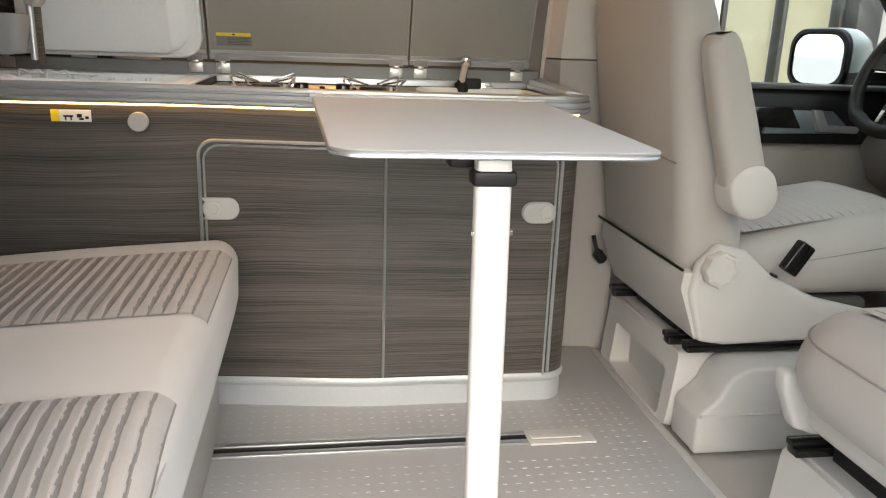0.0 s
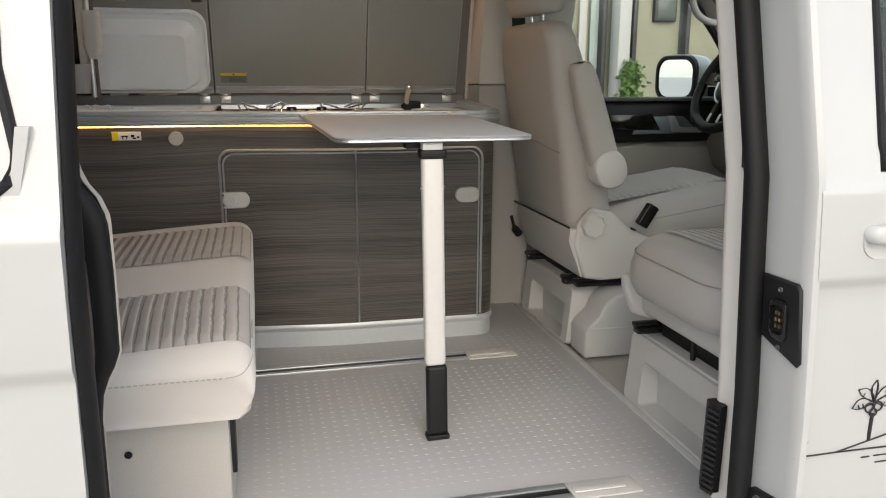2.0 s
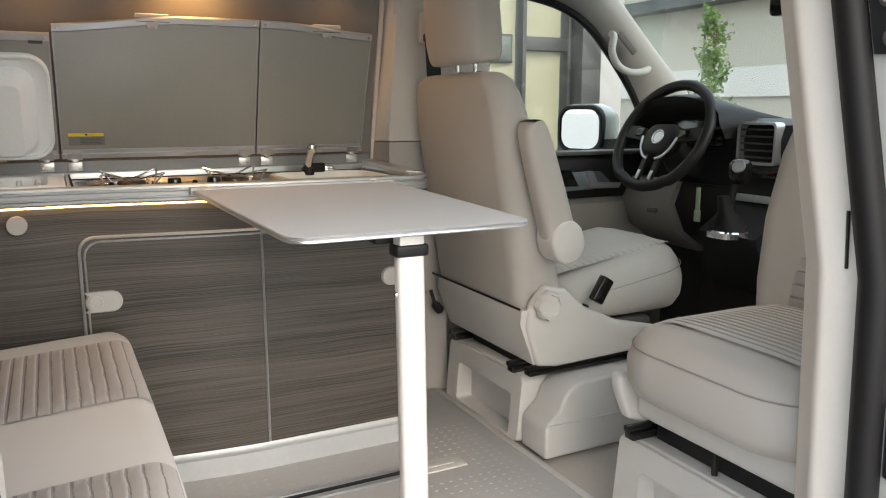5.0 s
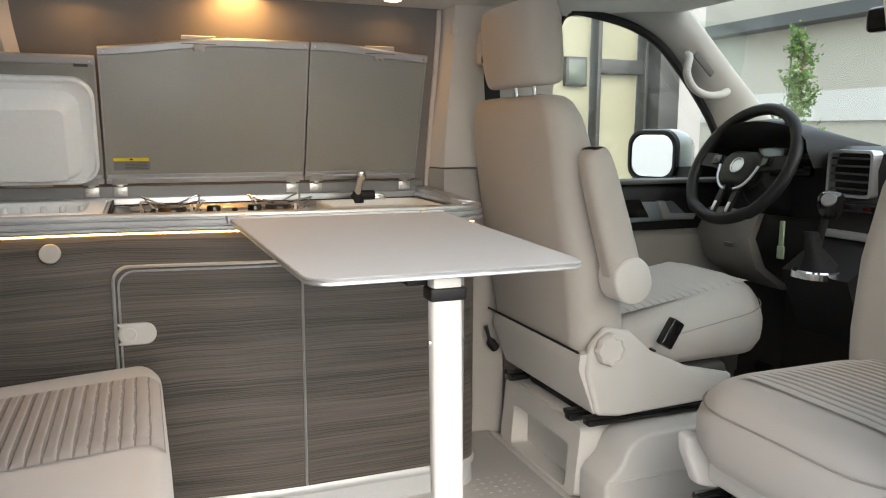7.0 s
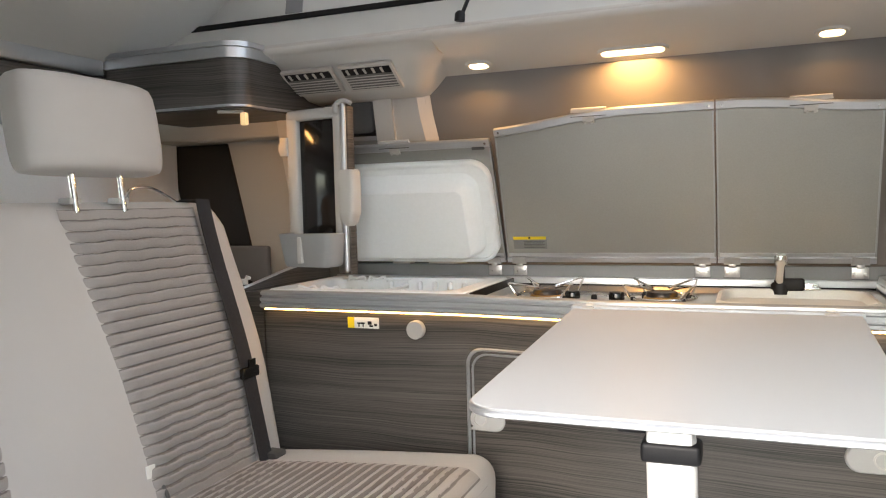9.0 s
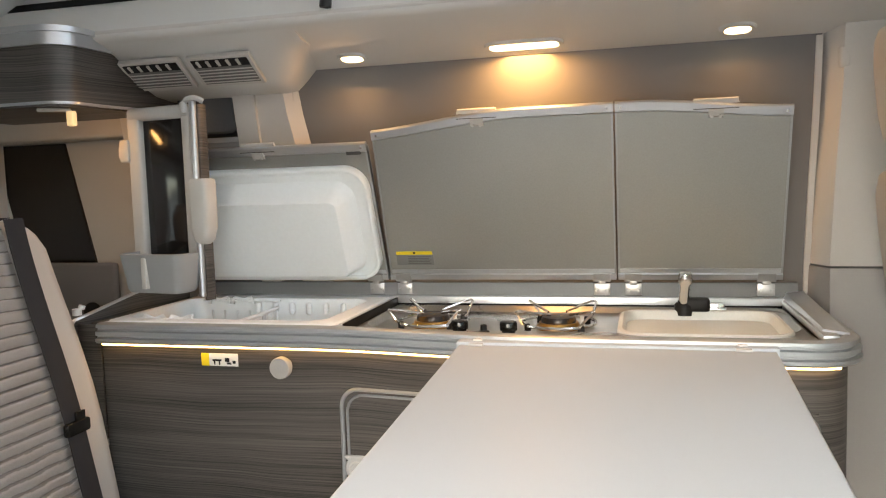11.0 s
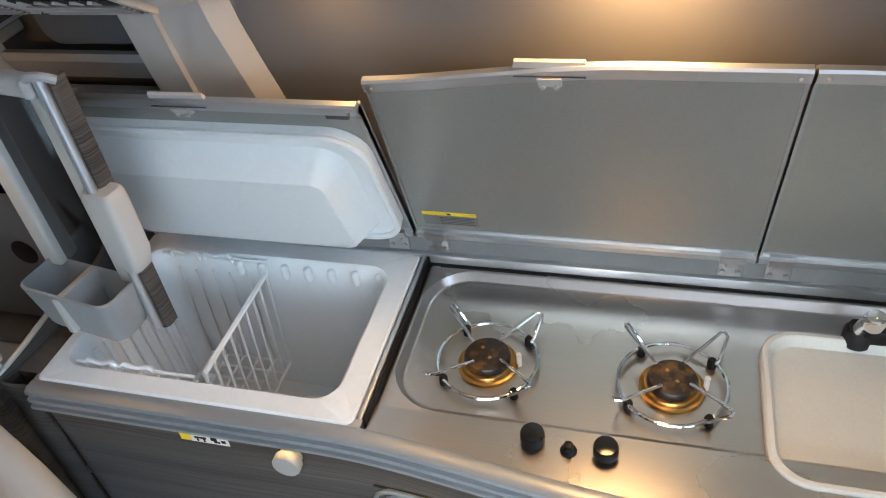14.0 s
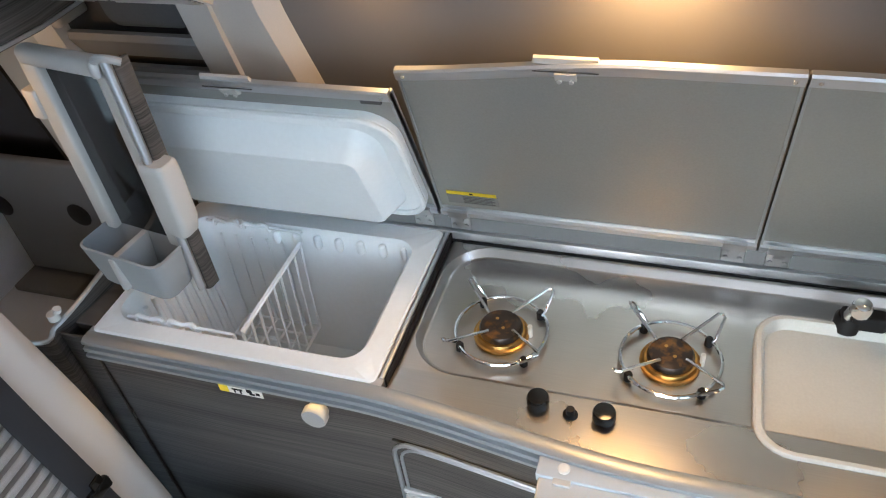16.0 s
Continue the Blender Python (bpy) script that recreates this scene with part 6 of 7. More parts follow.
part("handle_slot", turned(box(-0.05, 0.05, -0.004, 0.004, -0.012, 0.012, 0.004), Matrix.Translation((1.475, 2.018, 1.185)) @ pose(0, 0, 0, 0, 42, 0)), DARKTRIM, gh)
wsg = finish("windscreen", sheet(lambda u, v: (2.05 - 0.70 * v + 0.10 * math.sin(math.pi * u) * (1 - 0.5 * v), 0.42 + 1.80 * u, 0.86 + 0.52 * v), 12, 4, 0.005), GLASS)
wsg.visible_shadow = False
tagged(wsg, "clear curved windscreen over the dashboard", "windscreen", kind="structure")
solid("ceiling_visor_edge", box(1.30, 1.38, 0.50, 2.10, 1.345, 1.385, 0.012, 3), HEADLINER, "pale upper edge of the windscreen", "trim", kind="structure")
solid("mirror_inner", turned(box(-0.02, 0.02, -0.11, 0.11, -0.03, 0.03, 0.012, 3), pose(1.42, 1.24, 1.235)), GLOSSBLACK, "black inner rear-view mirror under the headliner", "mirror")

# ---- dashboard ----
dash = thing("dashboard", (1.8, 1.3, 0.5), "black dashboard with a pale lower part", "dashboard")
sec = [(1.62, 0.60), (1.60, 0.72), (1.585, 0.86), (1.60, 0.905), (1.66, 0.925), (1.80, 0.905), (2.04, 0.865), (2.06, 0.60)]
part("upper_dash", loft([[(x + dx, y, z) for x, z in sec] for y, dx in ((0.50, 0.06), (0.75, 0.02), (1.2, 0.0), (1.6, 0.0), (1.95, 0.02), (2.11, 0.06))]), BLACK, dash, "black soft dashboard top", 50)
hood = []
for k in range(13):
    a = math.pi * k / 12
    y = 1.795 + 0.205 * math.cos(a)
    z = 0.915 + 0.085 * math.sin(a) ** 0.8
    hood.append([(1.50, y * 1.0, z - 0.004), (1.56, y, z + 0.004), (1.80, y, min(z, 0.925)), (1.80, y, 0.86), (1.53, y, 0.86 + (z - 0.915) * 0.8)])
part("instrument_hood", loft(hood), BLACK, dash, "arched black instrument hood", 60)
part("instrument_panel", box(1.57, 1.60, 1.64, 1.95, 0.83, 0.925, 0.01), GLOSSBLACK, dash, "dark instrument panel")
part("lower_dash", loft([[(1.58 + d, y, 0.70), (1.54 + d, y, 0.62), (1.58 + d, y, 0.52), (1.70 + d, y, 0.44), (2.0, y, 0.44), (2.0, y, 0.70)] for y, d in ((1.84, 0.0), (1.9, 0.0), (2.11, 0.02))]), mat("dark_grey_knee_panel", (0.20, 0.188, 0.172), 0.6, 0, 600, 0.06, 0.35, 0.0004), dash, "pale knee panel", 50)
part("lower_dash", loft([[(1.58 + d, y, 0.70), (1.55 + d, y, 0.62), (1.60 + d, y, 0.52), (1.72 + d, y, 0.44), (2.0, y, 0.44), (2.0, y, 0.70)] for y, d in ((0.50, 0.04), (1.1, 0.04), (1.55, 0.02), (1.838, 0.02))]), BLACK, dash, "black lower dashboard", 50)
part("column_shroud", loft([[(x, 1.80 + py, z + pz) for py, pz in rrect(w, h, 0.03, 5)] for x, z, w, h in ((1.49, 0.84, 0.10, 0.09), (1.54, 0.80, 0.13, 0.13), (1.62, 0.77, 0.14, 0.15))]), BLACK, dash, "", 60)
part("lower_latch", box(1.532, 1.55, 1.90, 1.94, 0.585, 0.60, 0.003), DARKTRIM, dash)
vt = part("vent_frame", holed([(y, z) for y, z in shifted(rrect(0.148, 0.132, 0.014, 4), 1.498, 0.848)], [(y, z) for y, z in shifted(rrect(0.132, 0.116, 0.010, 4), 1.498, 0.848)], "x", 1.562, 1.60), ALU, dash, "silver-framed centre air vent")
for k in range(5):
    part("vent_slat", box(1.566, 1.60, 1.434, 1.562, 0.802 + 0.0215 * k, 0.807 + 0.0215 * k, 0.0015), DARKTRIM, vt)
part("console", loft([[(1.60, 1.33, z0), (1.60, 1.56, z0), (1.56 - d, 1.555, z1), (1.56 - d, 1.335, z1)] for z0, z1, d in ((0.79, 0.775, 0.0), (0.70, 0.66, 0.03), (0.58, 0.58, 0.16), (0.40, 0.40, 0.08))]), BLACK, dash, "black centre console", 50)
part("hazard_button", box(1.535, 1.552, 1.395, 1.425, 0.752, 0.764, 0.002), RED, dash)
for k, z in enumerate((0.775, 0.70)):
    part("button_row", box(1.535 - 0.01 * k, 1.56 - 0.01 * k, 1.36, 1.53, z - 0.03, z - 0.008, 0.004), (GLOSSBLACK, GREYALU)[k], dash)
gear = thing("gear_lever", (1.42, 1.44, 0.58), "black gear lever with a chromed surround", "gear lever")
part("surround", loft([[(1.43 + px * s, 1.44 + py * s, z) for px, py in rrect(0.16, 0.12, 0.045, 6)] for z, s in ((0.575, 1.0), (0.592, 1.0), (0.596, 0.93), (0.590, 0.8))]), CHROME, gear)
part("gaiter", loft([[(1.425 - 0.012 * k + px * s, 1.44 + py * s, z) for px, py in rrect(0.12, 0.09, 0.03, 6)] for k, (z, s) in enumerate(((0.588, 1.0), (0.61, 0.75), (0.64, 0.50), (0.66, 0.36), (0.70, 0.28)))]), RUBBER, gear, "black leather gaiter")
part("lever", tube([(1.405, 1.44, 0.66), (1.415, 1.43, 0.75)], 0.010, 10), BLACK, gear)
part("knob", loft([[(1.422 + px * s, 1.425 + py * s, z) for px, py in rrect(0.068, 0.056, 0.024, 6)] for z, s in ((0.735, 0.5), (0.75, 0.85), (0.775, 1.0), (0.795, 0.95), (0.806, 0.7), (0.809, 0.4))]), GLOSSBLACK, gear, "glossy black gear knob", 60)
part("knob_ring", disc((1.396, 1.408, 0.788), (-0.8, -0.3, 0.5), 0.020, 0.006, 18, ((1, 0), (0.9, 1))), ALU, gear)
solid("ignition_key", joined(box(1.50, 1.506, 1.655, 1.672, 0.62, 0.70, 0.002), box(1.499, 1.507, 1.650, 1.677, 0.585, 0.625, 0.004)), mat("green_key_tag", (0.25, 0.32, 0.22), 0.4, 0, 100, 0.1, 0), "key with a green tag hanging from the steering column", "key")

wheel = thing("steering_wheel", (1.458, 1.80, 0.86), "black leather steering wheel with silver accents", "steering wheel")
wm = Matrix.Translation((1.458, 1.80, 0.862)) @ pose(0, 0, 0, 0, -62, 0) @ pose(0, 0, 0, 0, 0, -90)
part("rim", turned(tube([(0.195 * math.cos(2 * math.pi * k / 56), 0.195 * math.sin(2 * math.pi * k / 56) * (0.95 if math.sin(2 * math.pi * k / 56) < -0.8 else 1), 0.0) for k in range(56)], 0.0185, 14, True), wm), BLACK, wheel, "black leather rim")
part("hub", turned(loft([[(px * s, -0.012 + py * s, z) for px, py in rrect(0.155, 0.120, 0.045, 6)] for z, s in ((-0.045, 0.75), (-0.02, 0.98), (-0.004, 1.0), (0.008, 0.92), (0.014, 0.7))]), wm), BLACK, wheel, "black padded hub", 60)
for s in (-1, 1):
    part("spoke", turned(loft([[(s * x, y + dy, z) for dy, z in ((-0.024, -0.008), (0.022, -0.008), (0.022, 0.004), (-0.024, 0.004))] for x, y in ((0.06, 0.0), (0.12, 0.012), (0.186, 0.015))]), wm), BLACK, wheel)
    part("switch_pad", turned(box(s * 0.105 - 0.020, s * 0.105 + 0.020, -0.004, 0.026, 0.004, 0.012, 0.006, 2), wm), GLOSSBLACK, wheel)
    part("silver_accent", turned(tube(curve_pts([(s * 0.082, -0.005, 0.008), (s * 0.070, -0.045, 0.008), (s * 0.045, -0.075, 0.007), (s * 0.020, -0.085, 0.007)], 5), 0.004, 6), wm), ALU, wheel, "silver spoke accent")
    part("lower_spoke", turned(loft([[(s * 0.030 + dx, y, z) for dx, z in ((-0.010, -0.006), (0.010, -0.006), (0.010, 0.004), (-0.010, 0.004))] for y in (-0.07, -0.12, -0.182)]), wm), BLACK, wheel)
    part("silver_accent", turned(box(s * 0.030 - 0.006, s * 0.030 + 0.006, -0.162, -0.128, 0.003, 0.007, 0.002), wm), ALU, wheel)
part("emblem", turned(joined(tube([(0.024 * math.cos(2 * math.pi * k / 24), -0.008 + 0.024 * math.sin(2 * math.pi * k / 24), 0.016) for k in range(24)], 0.0025, 6, True), disc((0, -0.008, 0.010), (0, 0, 1), 0.022, 0.005, 20, ((1, 0), (0.9, 1)))), wm), ALU, wheel, "plain round silver emblem")
part("column", tube([(1.50, 1.80, 0.835), (1.60, 1.80, 0.775)], 0.045, 14), BLACK, wheel)
part("stalk", tube([(1.52, 1.76, 0.835), (1.545, 1.64, 0.845)], 0.007, 8), BLACK, wheel)
part("stalk", tube([(1.52, 1.84, 0.835), (1.545, 1.96, 0.845)], 0.007, 8), BLACK, wheel)
foot = thing("pedal_set", (1.75, 1.75, 0.0), "black pedals in the dim footwell", "pedal")
for y in (1.62, 1.74, 1.88):
    part("pedal", joined(turned(box(-0.012, 0.012, -0.035, 0.035, -0.04, 0.05, 0.006), pose(1.70, y, 0.13, 0, -25, 0)), tube([(1.71, y, 0.10), (1.78, y, 0.0)], 0.010, 6)), RUBBER, foot)
solid("wall_bulkhead", box(2.02, 2.08, 0.42, 2.20, -0.2, 0.88, 0.01), DARKTRIM, "dark carpeted front bulkhead", "wall", kind="structure")
solid("wall_kick_left", box(1.78, 2.08, 2.13, 2.22, -0.15, 0.90, 0.01), DARKTRIM, "dark footwell side wall", "wall", kind="structure")
solid("wall_kick_right", box(1.78, 2.08, 0.40, 0.48, -0.15, 0.90, 0.01), DARKTRIM, "dark footwell side wall", "wall", kind="structure")
solid("cab_mat", box(1.22, 2.0, 1.50, 2.10, -0.012, 0.002, 0.004), mat("brown_cab_mat", (0.16, 0.13, 0.11), 0.9, 0, 400, 0.15, 0.6, 0.001), "brown-grey carpet mat in the footwell", "mat")

# ---- outside mirror ----
om = thing("door_mirror", (1.62, 2.33, 0.86), "white door mirror outside the driver's window", "mirror")
mm = Matrix.Translation((1.575, 2.405, 0.872)) @ Matrix(((0.35, 0.0, -0.937, 0), (-0.937, 0.0, -0.35, 0), (0.0, 1.0, 0.0, 0), (0, 0, 0, 1)))
part("glass", turned(loft([[(px, py, 0.002) for px, py in rrect(0.185, 0.165, 0.05, 6)], [(px, py, 0.006) for px, py in rrect(0.18, 0.16, 0.05, 6)]]), mm), MIRROR, om, "silvered mirror glass")
part("rim", turned(loft([[(px * s, py * s, z) for px, py in rrect(0.215, 0.195, 0.06, 6)] for z, s in ((-0.012, 1.0), (0.010, 1.0), (0.013, 0.97), (0.013, 0.89), (0.004, 0.88))]), mm), BLACK, om, "black mirror rim")
part("housing", turned(loft([[(px * s + 0.01 * (-z) * 2, py * s, z) for px, py in rrect(0.222, 0.202, 0.065, 6)] for z, s in ((-0.01, 1.0), (-0.04, 1.03), (-0.09, 1.0), (-0.14, 0.85), (-0.17, 0.6), (-0.178, 0.35))]), mm), WHITE, om, "white mirror housing", 60)
part("arm", loft([[(1.60, 2.19, 0.80), (1.74, 2.19, 0.80), (1.74, 2.19, 0.84), (1.60, 2.19, 0.84)], [(1.62, 2.34, 0.785), (1.74, 2.34, 0.785), (1.74, 2.34, 0.83), (1.62, 2.34, 0.83)]]), BLACK, om)

# ---- near side of the body ----
def lean(z):
    """How far the body side comes in above and below its widest line."""
    return 0.17 * max(0.0, z - 0.72) + 0.05 * max(0.0, 0.30 - z)


def strip(plan, zs, tilt=0.0):
    """An upright strip of the body: plan points (x, y) carried up along the body's curve."""
    return loft([[(x - tilt * (z - 0.5), y + lean(z), z) for x, y in plan] for z in zs])


ZS = (-0.10, 0.1, 0.3, 0.5, 0.72, 0.9, 1.1, 1.36)
bp_t = 0.055
solid("wall_pillar_near_trim", strip([(0.672, 0.60), (0.632, 0.548), (0.615, 0.533), (0.613, 0.520), (0.622, 0.506), (0.629, 0.492), (0.640, 0.470), (0.69, 0.47), (0.69, 0.60)], ZS, bp_t), mat("beige_pillar_trim", (0.60, 0.565, 0.515), 0.6, 0, 500, 0.05, 0.3, 0.0004), "pale inner trim of the middle door pillar", "pillar", kind="structure", sharp=50)
solid("door_seal", strip([(0.628, 0.472), (0.606, 0.466), (0.597, 0.452), (0.595, 0.438), (0.600, 0.428), (0.612, 0.424), (0.632, 0.430), (0.640, 0.450), (0.638, 0.470)], ZS, bp_t), RUBBER, "black rubber seal of the sliding door opening", "seal", kind="structure", sharp=60)
solid("wall_pillar_near", strip([(0.640, 0.462), (0.633, 0.430), (0.638, 0.395), (0.643, 0.356), (0.645, 0.340), (0.651, 0.331), (0.662, 0.329), (0.668, 0.345), (0.672, 0.40), (0.74, 0.40), (0.74, 0.462)], ZS, bp_t), WHITE, "white painted middle door pillar", "pillar", kind="structure", sharp=45)


def jamb(y, z, d=0.0):
    """A point on the pillar's rear-facing jamb, d proud of it."""
    return (0.6335 + 0.135 * (0.428 - y) - bp_t * (z - 0.5) - 0.99 * d, y + lean(z) - 0.13 * d, z)


lockp = thing("lock_plate", (0.64, 0.385, 0.40), "black contact plate with brass pins on the door pillar", "lock plate")
lp_pts = [(0.427, 0.550), (0.352, 0.548), (0.344, 0.538), (0.339, 0.408), (0.346, 0.400), (0.427, 0.434)]
part("plate", loft([[jamb(0.384 + (py - 0.384) * s, 0.475 + (pz - 0.475) * s, d) for py, pz in lp_pts] for d, s in ((-0.004, 1.0), (0.004, 1.0), (0.007, 0.95))]), BLACK, lockp)
part("socket", loft([[jamb(0.386 + py * s, 0.476 + pz * s, d) for py, pz in rrect(0.040, 0.074, 0.012, 4)] for d, s in ((0.005, 1.0), (0.013, 1.0), (0.015, 0.88), (0.015, 0.70), (0.006, 0.62))]), GLOSSBLACK, lockp)
for k in range(3):
    for j in range(2):
        part("contact_pin", loft([[jamb(0.3895 - 0.0075 * j + a, 0.464 + 0.012 * k + b, d) for a, b in ((-0.002, -0.003), (0.002, -0.003), (0.002, 0.003), (-0.002, 0.003))] for d in (0.006, 0.0115)]), PINS, lockp, "small brass contact")
for z in (0.530, 0.424):
    part("screw", disc(jamb(0.386, z, 0.005), (-1, -0.13, 0), 0.0055, 0.004, 12, ((1, 0), (0.8, 1), (0.4, 0.6))), DARKTRIM, lockp)
lat = thing("upper_bracket", (0.60, 0.43, 1.02), "black upper bracket with two bolts on the door pillar", "bracket")
part("bracket", loft([[jamb(y, z, d) for y, z in ((0.426, 1.22), (0.358, 1.22), (0.356, 1.035), (0.364, 1.022), (0.426, 1.026))] for d in (-0.004, 0.008)]), BLACK, lat)
for z in (1.046, 1.098):
    part("bolt", disc(jamb(0.398, z, 0.006), (-1, -0.13, 0), 0.014, 0.008, 16, ((1, 0), (1, 0.6), (0.6, 1.0), (0.4, 0.5))), DARKTRIM, lat)
low = thing("lower_bracket", (0.65, 0.40, 0.06), "black lower bracket with a bolt on the door pillar", "bracket")
part("bracket", loft([[jamb(y, z, d) for y, z in ((0.428, 0.05), (0.350, 0.05), (0.348, 0.125), (0.356, 0.132), (0.420, 0.128), (0.428, 0.12))] for d in (-0.004, 0.008)]), BLACK, low)
part("bolt", disc(jamb(0.405, 0.108, 0.006), (-1, -0.13, 0), 0.011, 0.006, 14, ((1, 0), (0.8, 1), (0.4, 0.5))), DARKTRIM, low)
gill = thing("step_grille", (0.62, 0.50, 0.07), "black ribbed grille at the foot of the door pillar", "grille")
part("grille_body", strip([(0.606, 0.540), (0.600, 0.524), (0.603, 0.510), (0.612, 0.500), (0.626, 0.500), (0.630, 0.54)], (0.07, 0.12, 0.20, 0.262), 0.02), BLACK, gill)
for k in range(15):
    part("grille_rib", turned(box(-0.013, 0.013, -0.005, 0.005, -0.003, 0.003, 0.0022), pose(0.605, 0.510, 0.080 + 0.0122 * k, 0, 18, -50)), BLACK, gill)
solid("belt_slot", turned(box(-0.002, 0.002, -0.003, 0.003, -0.042, 0.042, 0.001), pose(0.6105, 0.4985, 0.770, 0, -3, -35)), BLACK, "narrow dark belt slot in the pillar trim", "slot")

# front passenger door, outside
pdoor = thing("passenger_door", (1.1, 0.40, 0.0), "white passenger door with a handle, tinted window and palm drawing", "car door")


def door_edge(z):
    return 0.654 - 0.070 * (z - 0.5)


def win_x(z):
    """The rear edge of the passenger window."""
    return 0.766 - 0.05 * (z - 0.735)


def door_y(z):
    """The door skin: a soft step under the shoulder and a crease above the sill."""
    return 0.338 + lean(z) - 0.010 * ease((0.725 - z) / 0.02) + 0.014 * ease((0.560 - z) / 0.022)


zs = [-0.35, -0.2, 0.0, 0.2, 0.40, 0.51, 0.535, 0.545, 0.555, 0.565, 0.60, 0.68, 0.70, 0.708, 0.716, 0.724, 0.735]
part("door_skin", joined(panel(lambda u, v: (lambda z: (door_edge(z) + 0.006 + (1.72 - door_edge(z)) * u, door_y(z), z))(zs[int(round(v * (len(zs) - 1)))]), 8, len(zs) - 1, (0, 0.02, 0)), panel(lambda u, v: (lambda z: (door_edge(z) + 0.006 + (win_x(z) - 0.010 - door_edge(z)) * u, door_y(z), z))(0.735 + 0.56 * v), 3, 12, (0, 0.02, 0)), panel(lambda u, v: (door_edge(1.29) + 0.95 * u, door_y(1.29 + 0.06 * v), 1.29 + 0.06 * v), 4, 2, (0, 0.02, 0))), WHITE, pdoor, "white painted door skin", 50)
part("window_pane", sheet(lambda u, v: (win_x(0.735 + 0.56 * v) + 0.80 * u, door_y(0.735 + 0.56 * v) + 0.012, 0.735 + 0.56 * v), 3, 6, 0.004), DARKGLASS, pdoor, "tinted window pane").visible_shadow = False
part("window_seal", tube([(1.70, 0.340 + lean(0.738), 0.738), (0.795, 0.340 + lean(0.738), 0.738), (0.774, 0.340 + lean(0.742), 0.743)] + [(win_x(z), door_y(z) + 0.002, z) for z in (0.78, 0.95, 1.1, 1.28)], 0.008, 8), RUBBER, pdoor, "black window seal")
part("door_gap", loft([[(door_edge(z) + dx, door_y(z) + dy, z) for dx, dy in ((0.010, 0.024), (0.030, 0.024), (0.030, 0.05), (0.012, 0.05))] for z in ZS]), WHITE, pdoor)
part("edge_seal", tube([(door_edge(z) + 0.006, door_y(z) + 0.024, z) for z in ZS], 0.003, 6), RUBBER, pdoor)
part("door_handle", joined(loft([[(0.820 + px * s, 0.328 - d, 0.634 + pz * s) for px, pz in rrect(0.175, 0.031, 0.0152, 6)] for d, s in ((0.0, 1.0), (0.012, 0.98), (0.020, 0.86), (0.022, 0.7))])), WHITE, pdoor, "white door handle", 60)
part("handle_bowl", loft([[(0.793 + px * s, 0.327 - d, 0.622 + pz * s) for px, pz in rrect(0.12, 0.062, 0.030, 6)] for d, s in ((-0.001, 1.0), (0.002, 0.98), (0.0005, 0.8))]), WHITE, pdoor)

ink = mat("black_vinyl_decal", (0.012, 0.012, 0.012), 0.45, 0, 200, 0.1, 0)


def ink_line(pts, r=0.0022):
    return tube([(x, door_y(z) - 0.0002, z) for x, z in pts], r, 6, flat=0.5)


def spline2(pts, n=6):
    return [(p.x, p.z) for p in curve_pts([(x, 0, z) for x, z in pts], n)]


PX, PZ = 0.8145, 0.321


def frond(ang, length, width, ticks):
    """A leaf outline of the palm drawing, from its hub, with a few short ticks."""
    c, q = math.cos(radians(ang)), math.sin(radians(ang))
    side = 1 if c >= 0 else -1

    def on(a, b):
        return (PX + c * a - q * b * side, PZ + q * a + c * b * side)
    lines = [ink_line(spline2([on(0.0, 0.0), on(0.35 * length, 0.75 * width), on(0.72 * length, width * 0.8), on(length, 0.0)], 6), 0.0017), ink_line(spline2([on(0.0, 0.0), on(0.4 * length, -0.25 * width), on(0.75 * length, -0.30 * width), on(length, 0.0)], 6), 0.0017)]
    return lines + [ink_line([on(k * length, -0.26 * width), on(k * length + 0.001, 0.22 * width)], 0.0013) for k in ticks]


palm = [ink_line([(PX + 0.0005, 0.247), (PX - 0.001, 0.301)], 0.0032)]
for ang, length, width, ticks in ((189, 0.046, 0.016, (0.5, 0.7)), (143, 0.046, 0.014, (0.62,)), (90, 0.043, 0.010, ()), (36, 0.046, 0.014, (0.62,)), (-9, 0.048, 0.016, (0.45, 0.62, 0.78))):
    palm.extend(frond(ang, length, width, ticks))
for cx, cz, r in ((-0.0095, -0.009, 0.0085), (0.0095, -0.008, 0.0085), (0.0, -0.019, 0.0075)):
    palm.append(tube([(PX + cx + r * math.cos(2 * math.pi * k / 16), door_y(0.31) - 0.0002, PZ + cz + r * math.sin(2 * math.pi * k / 16)) for k in range(16)], 0.0016, 6, True))
palm.append(ink_line([(0.660, 0.2290), (0.749, 0.2300), (0.815, 0.2295), (0.876, 0.2288), (1.05, 0.228)], 0.0030))
palm.append(ink_line(spline2([(0.749, 0.2300), (0.815, 0.2455), (0.872, 0.2590), (0.98, 0.282), (1.05, 0.290)]), 0.0026))
for a, b, z in ((0.806, 0.823, 0.2125), (0.833, 0.93, 0.2130), (0.838, 0.878, 0.1990)):
    palm.append(ink_line([(a, z), (b, z)], 0.0028))
palm.append(ink_line(spline2([(0.668, 0.276), (0.679, 0.271), (0.685, 0.258), (0.683, 0.250), (0.675, 0.253), (0.679, 0.245), (0.668, 0.242)], 5), 0.0017))
part("palm_decal", joined(*palm), ink, pdoor, "black line drawing of a palm on an island")

# sliding door, pushed open to the rear, and the pillar behind it
sdoor = thing("sliding_door", (-1.1, 0.29, -0.3), "white sliding door pushed open along the body", "car door")


def sd_edge(z):
    return -0.472 + 0.016 * (z - 0.37)


def sd_y(z):
    return 0.262 + lean(z) - 0.010 * ease((0.722 - z) / 0.02) + 0.012 * ease((0.535 - z) / 0.022)


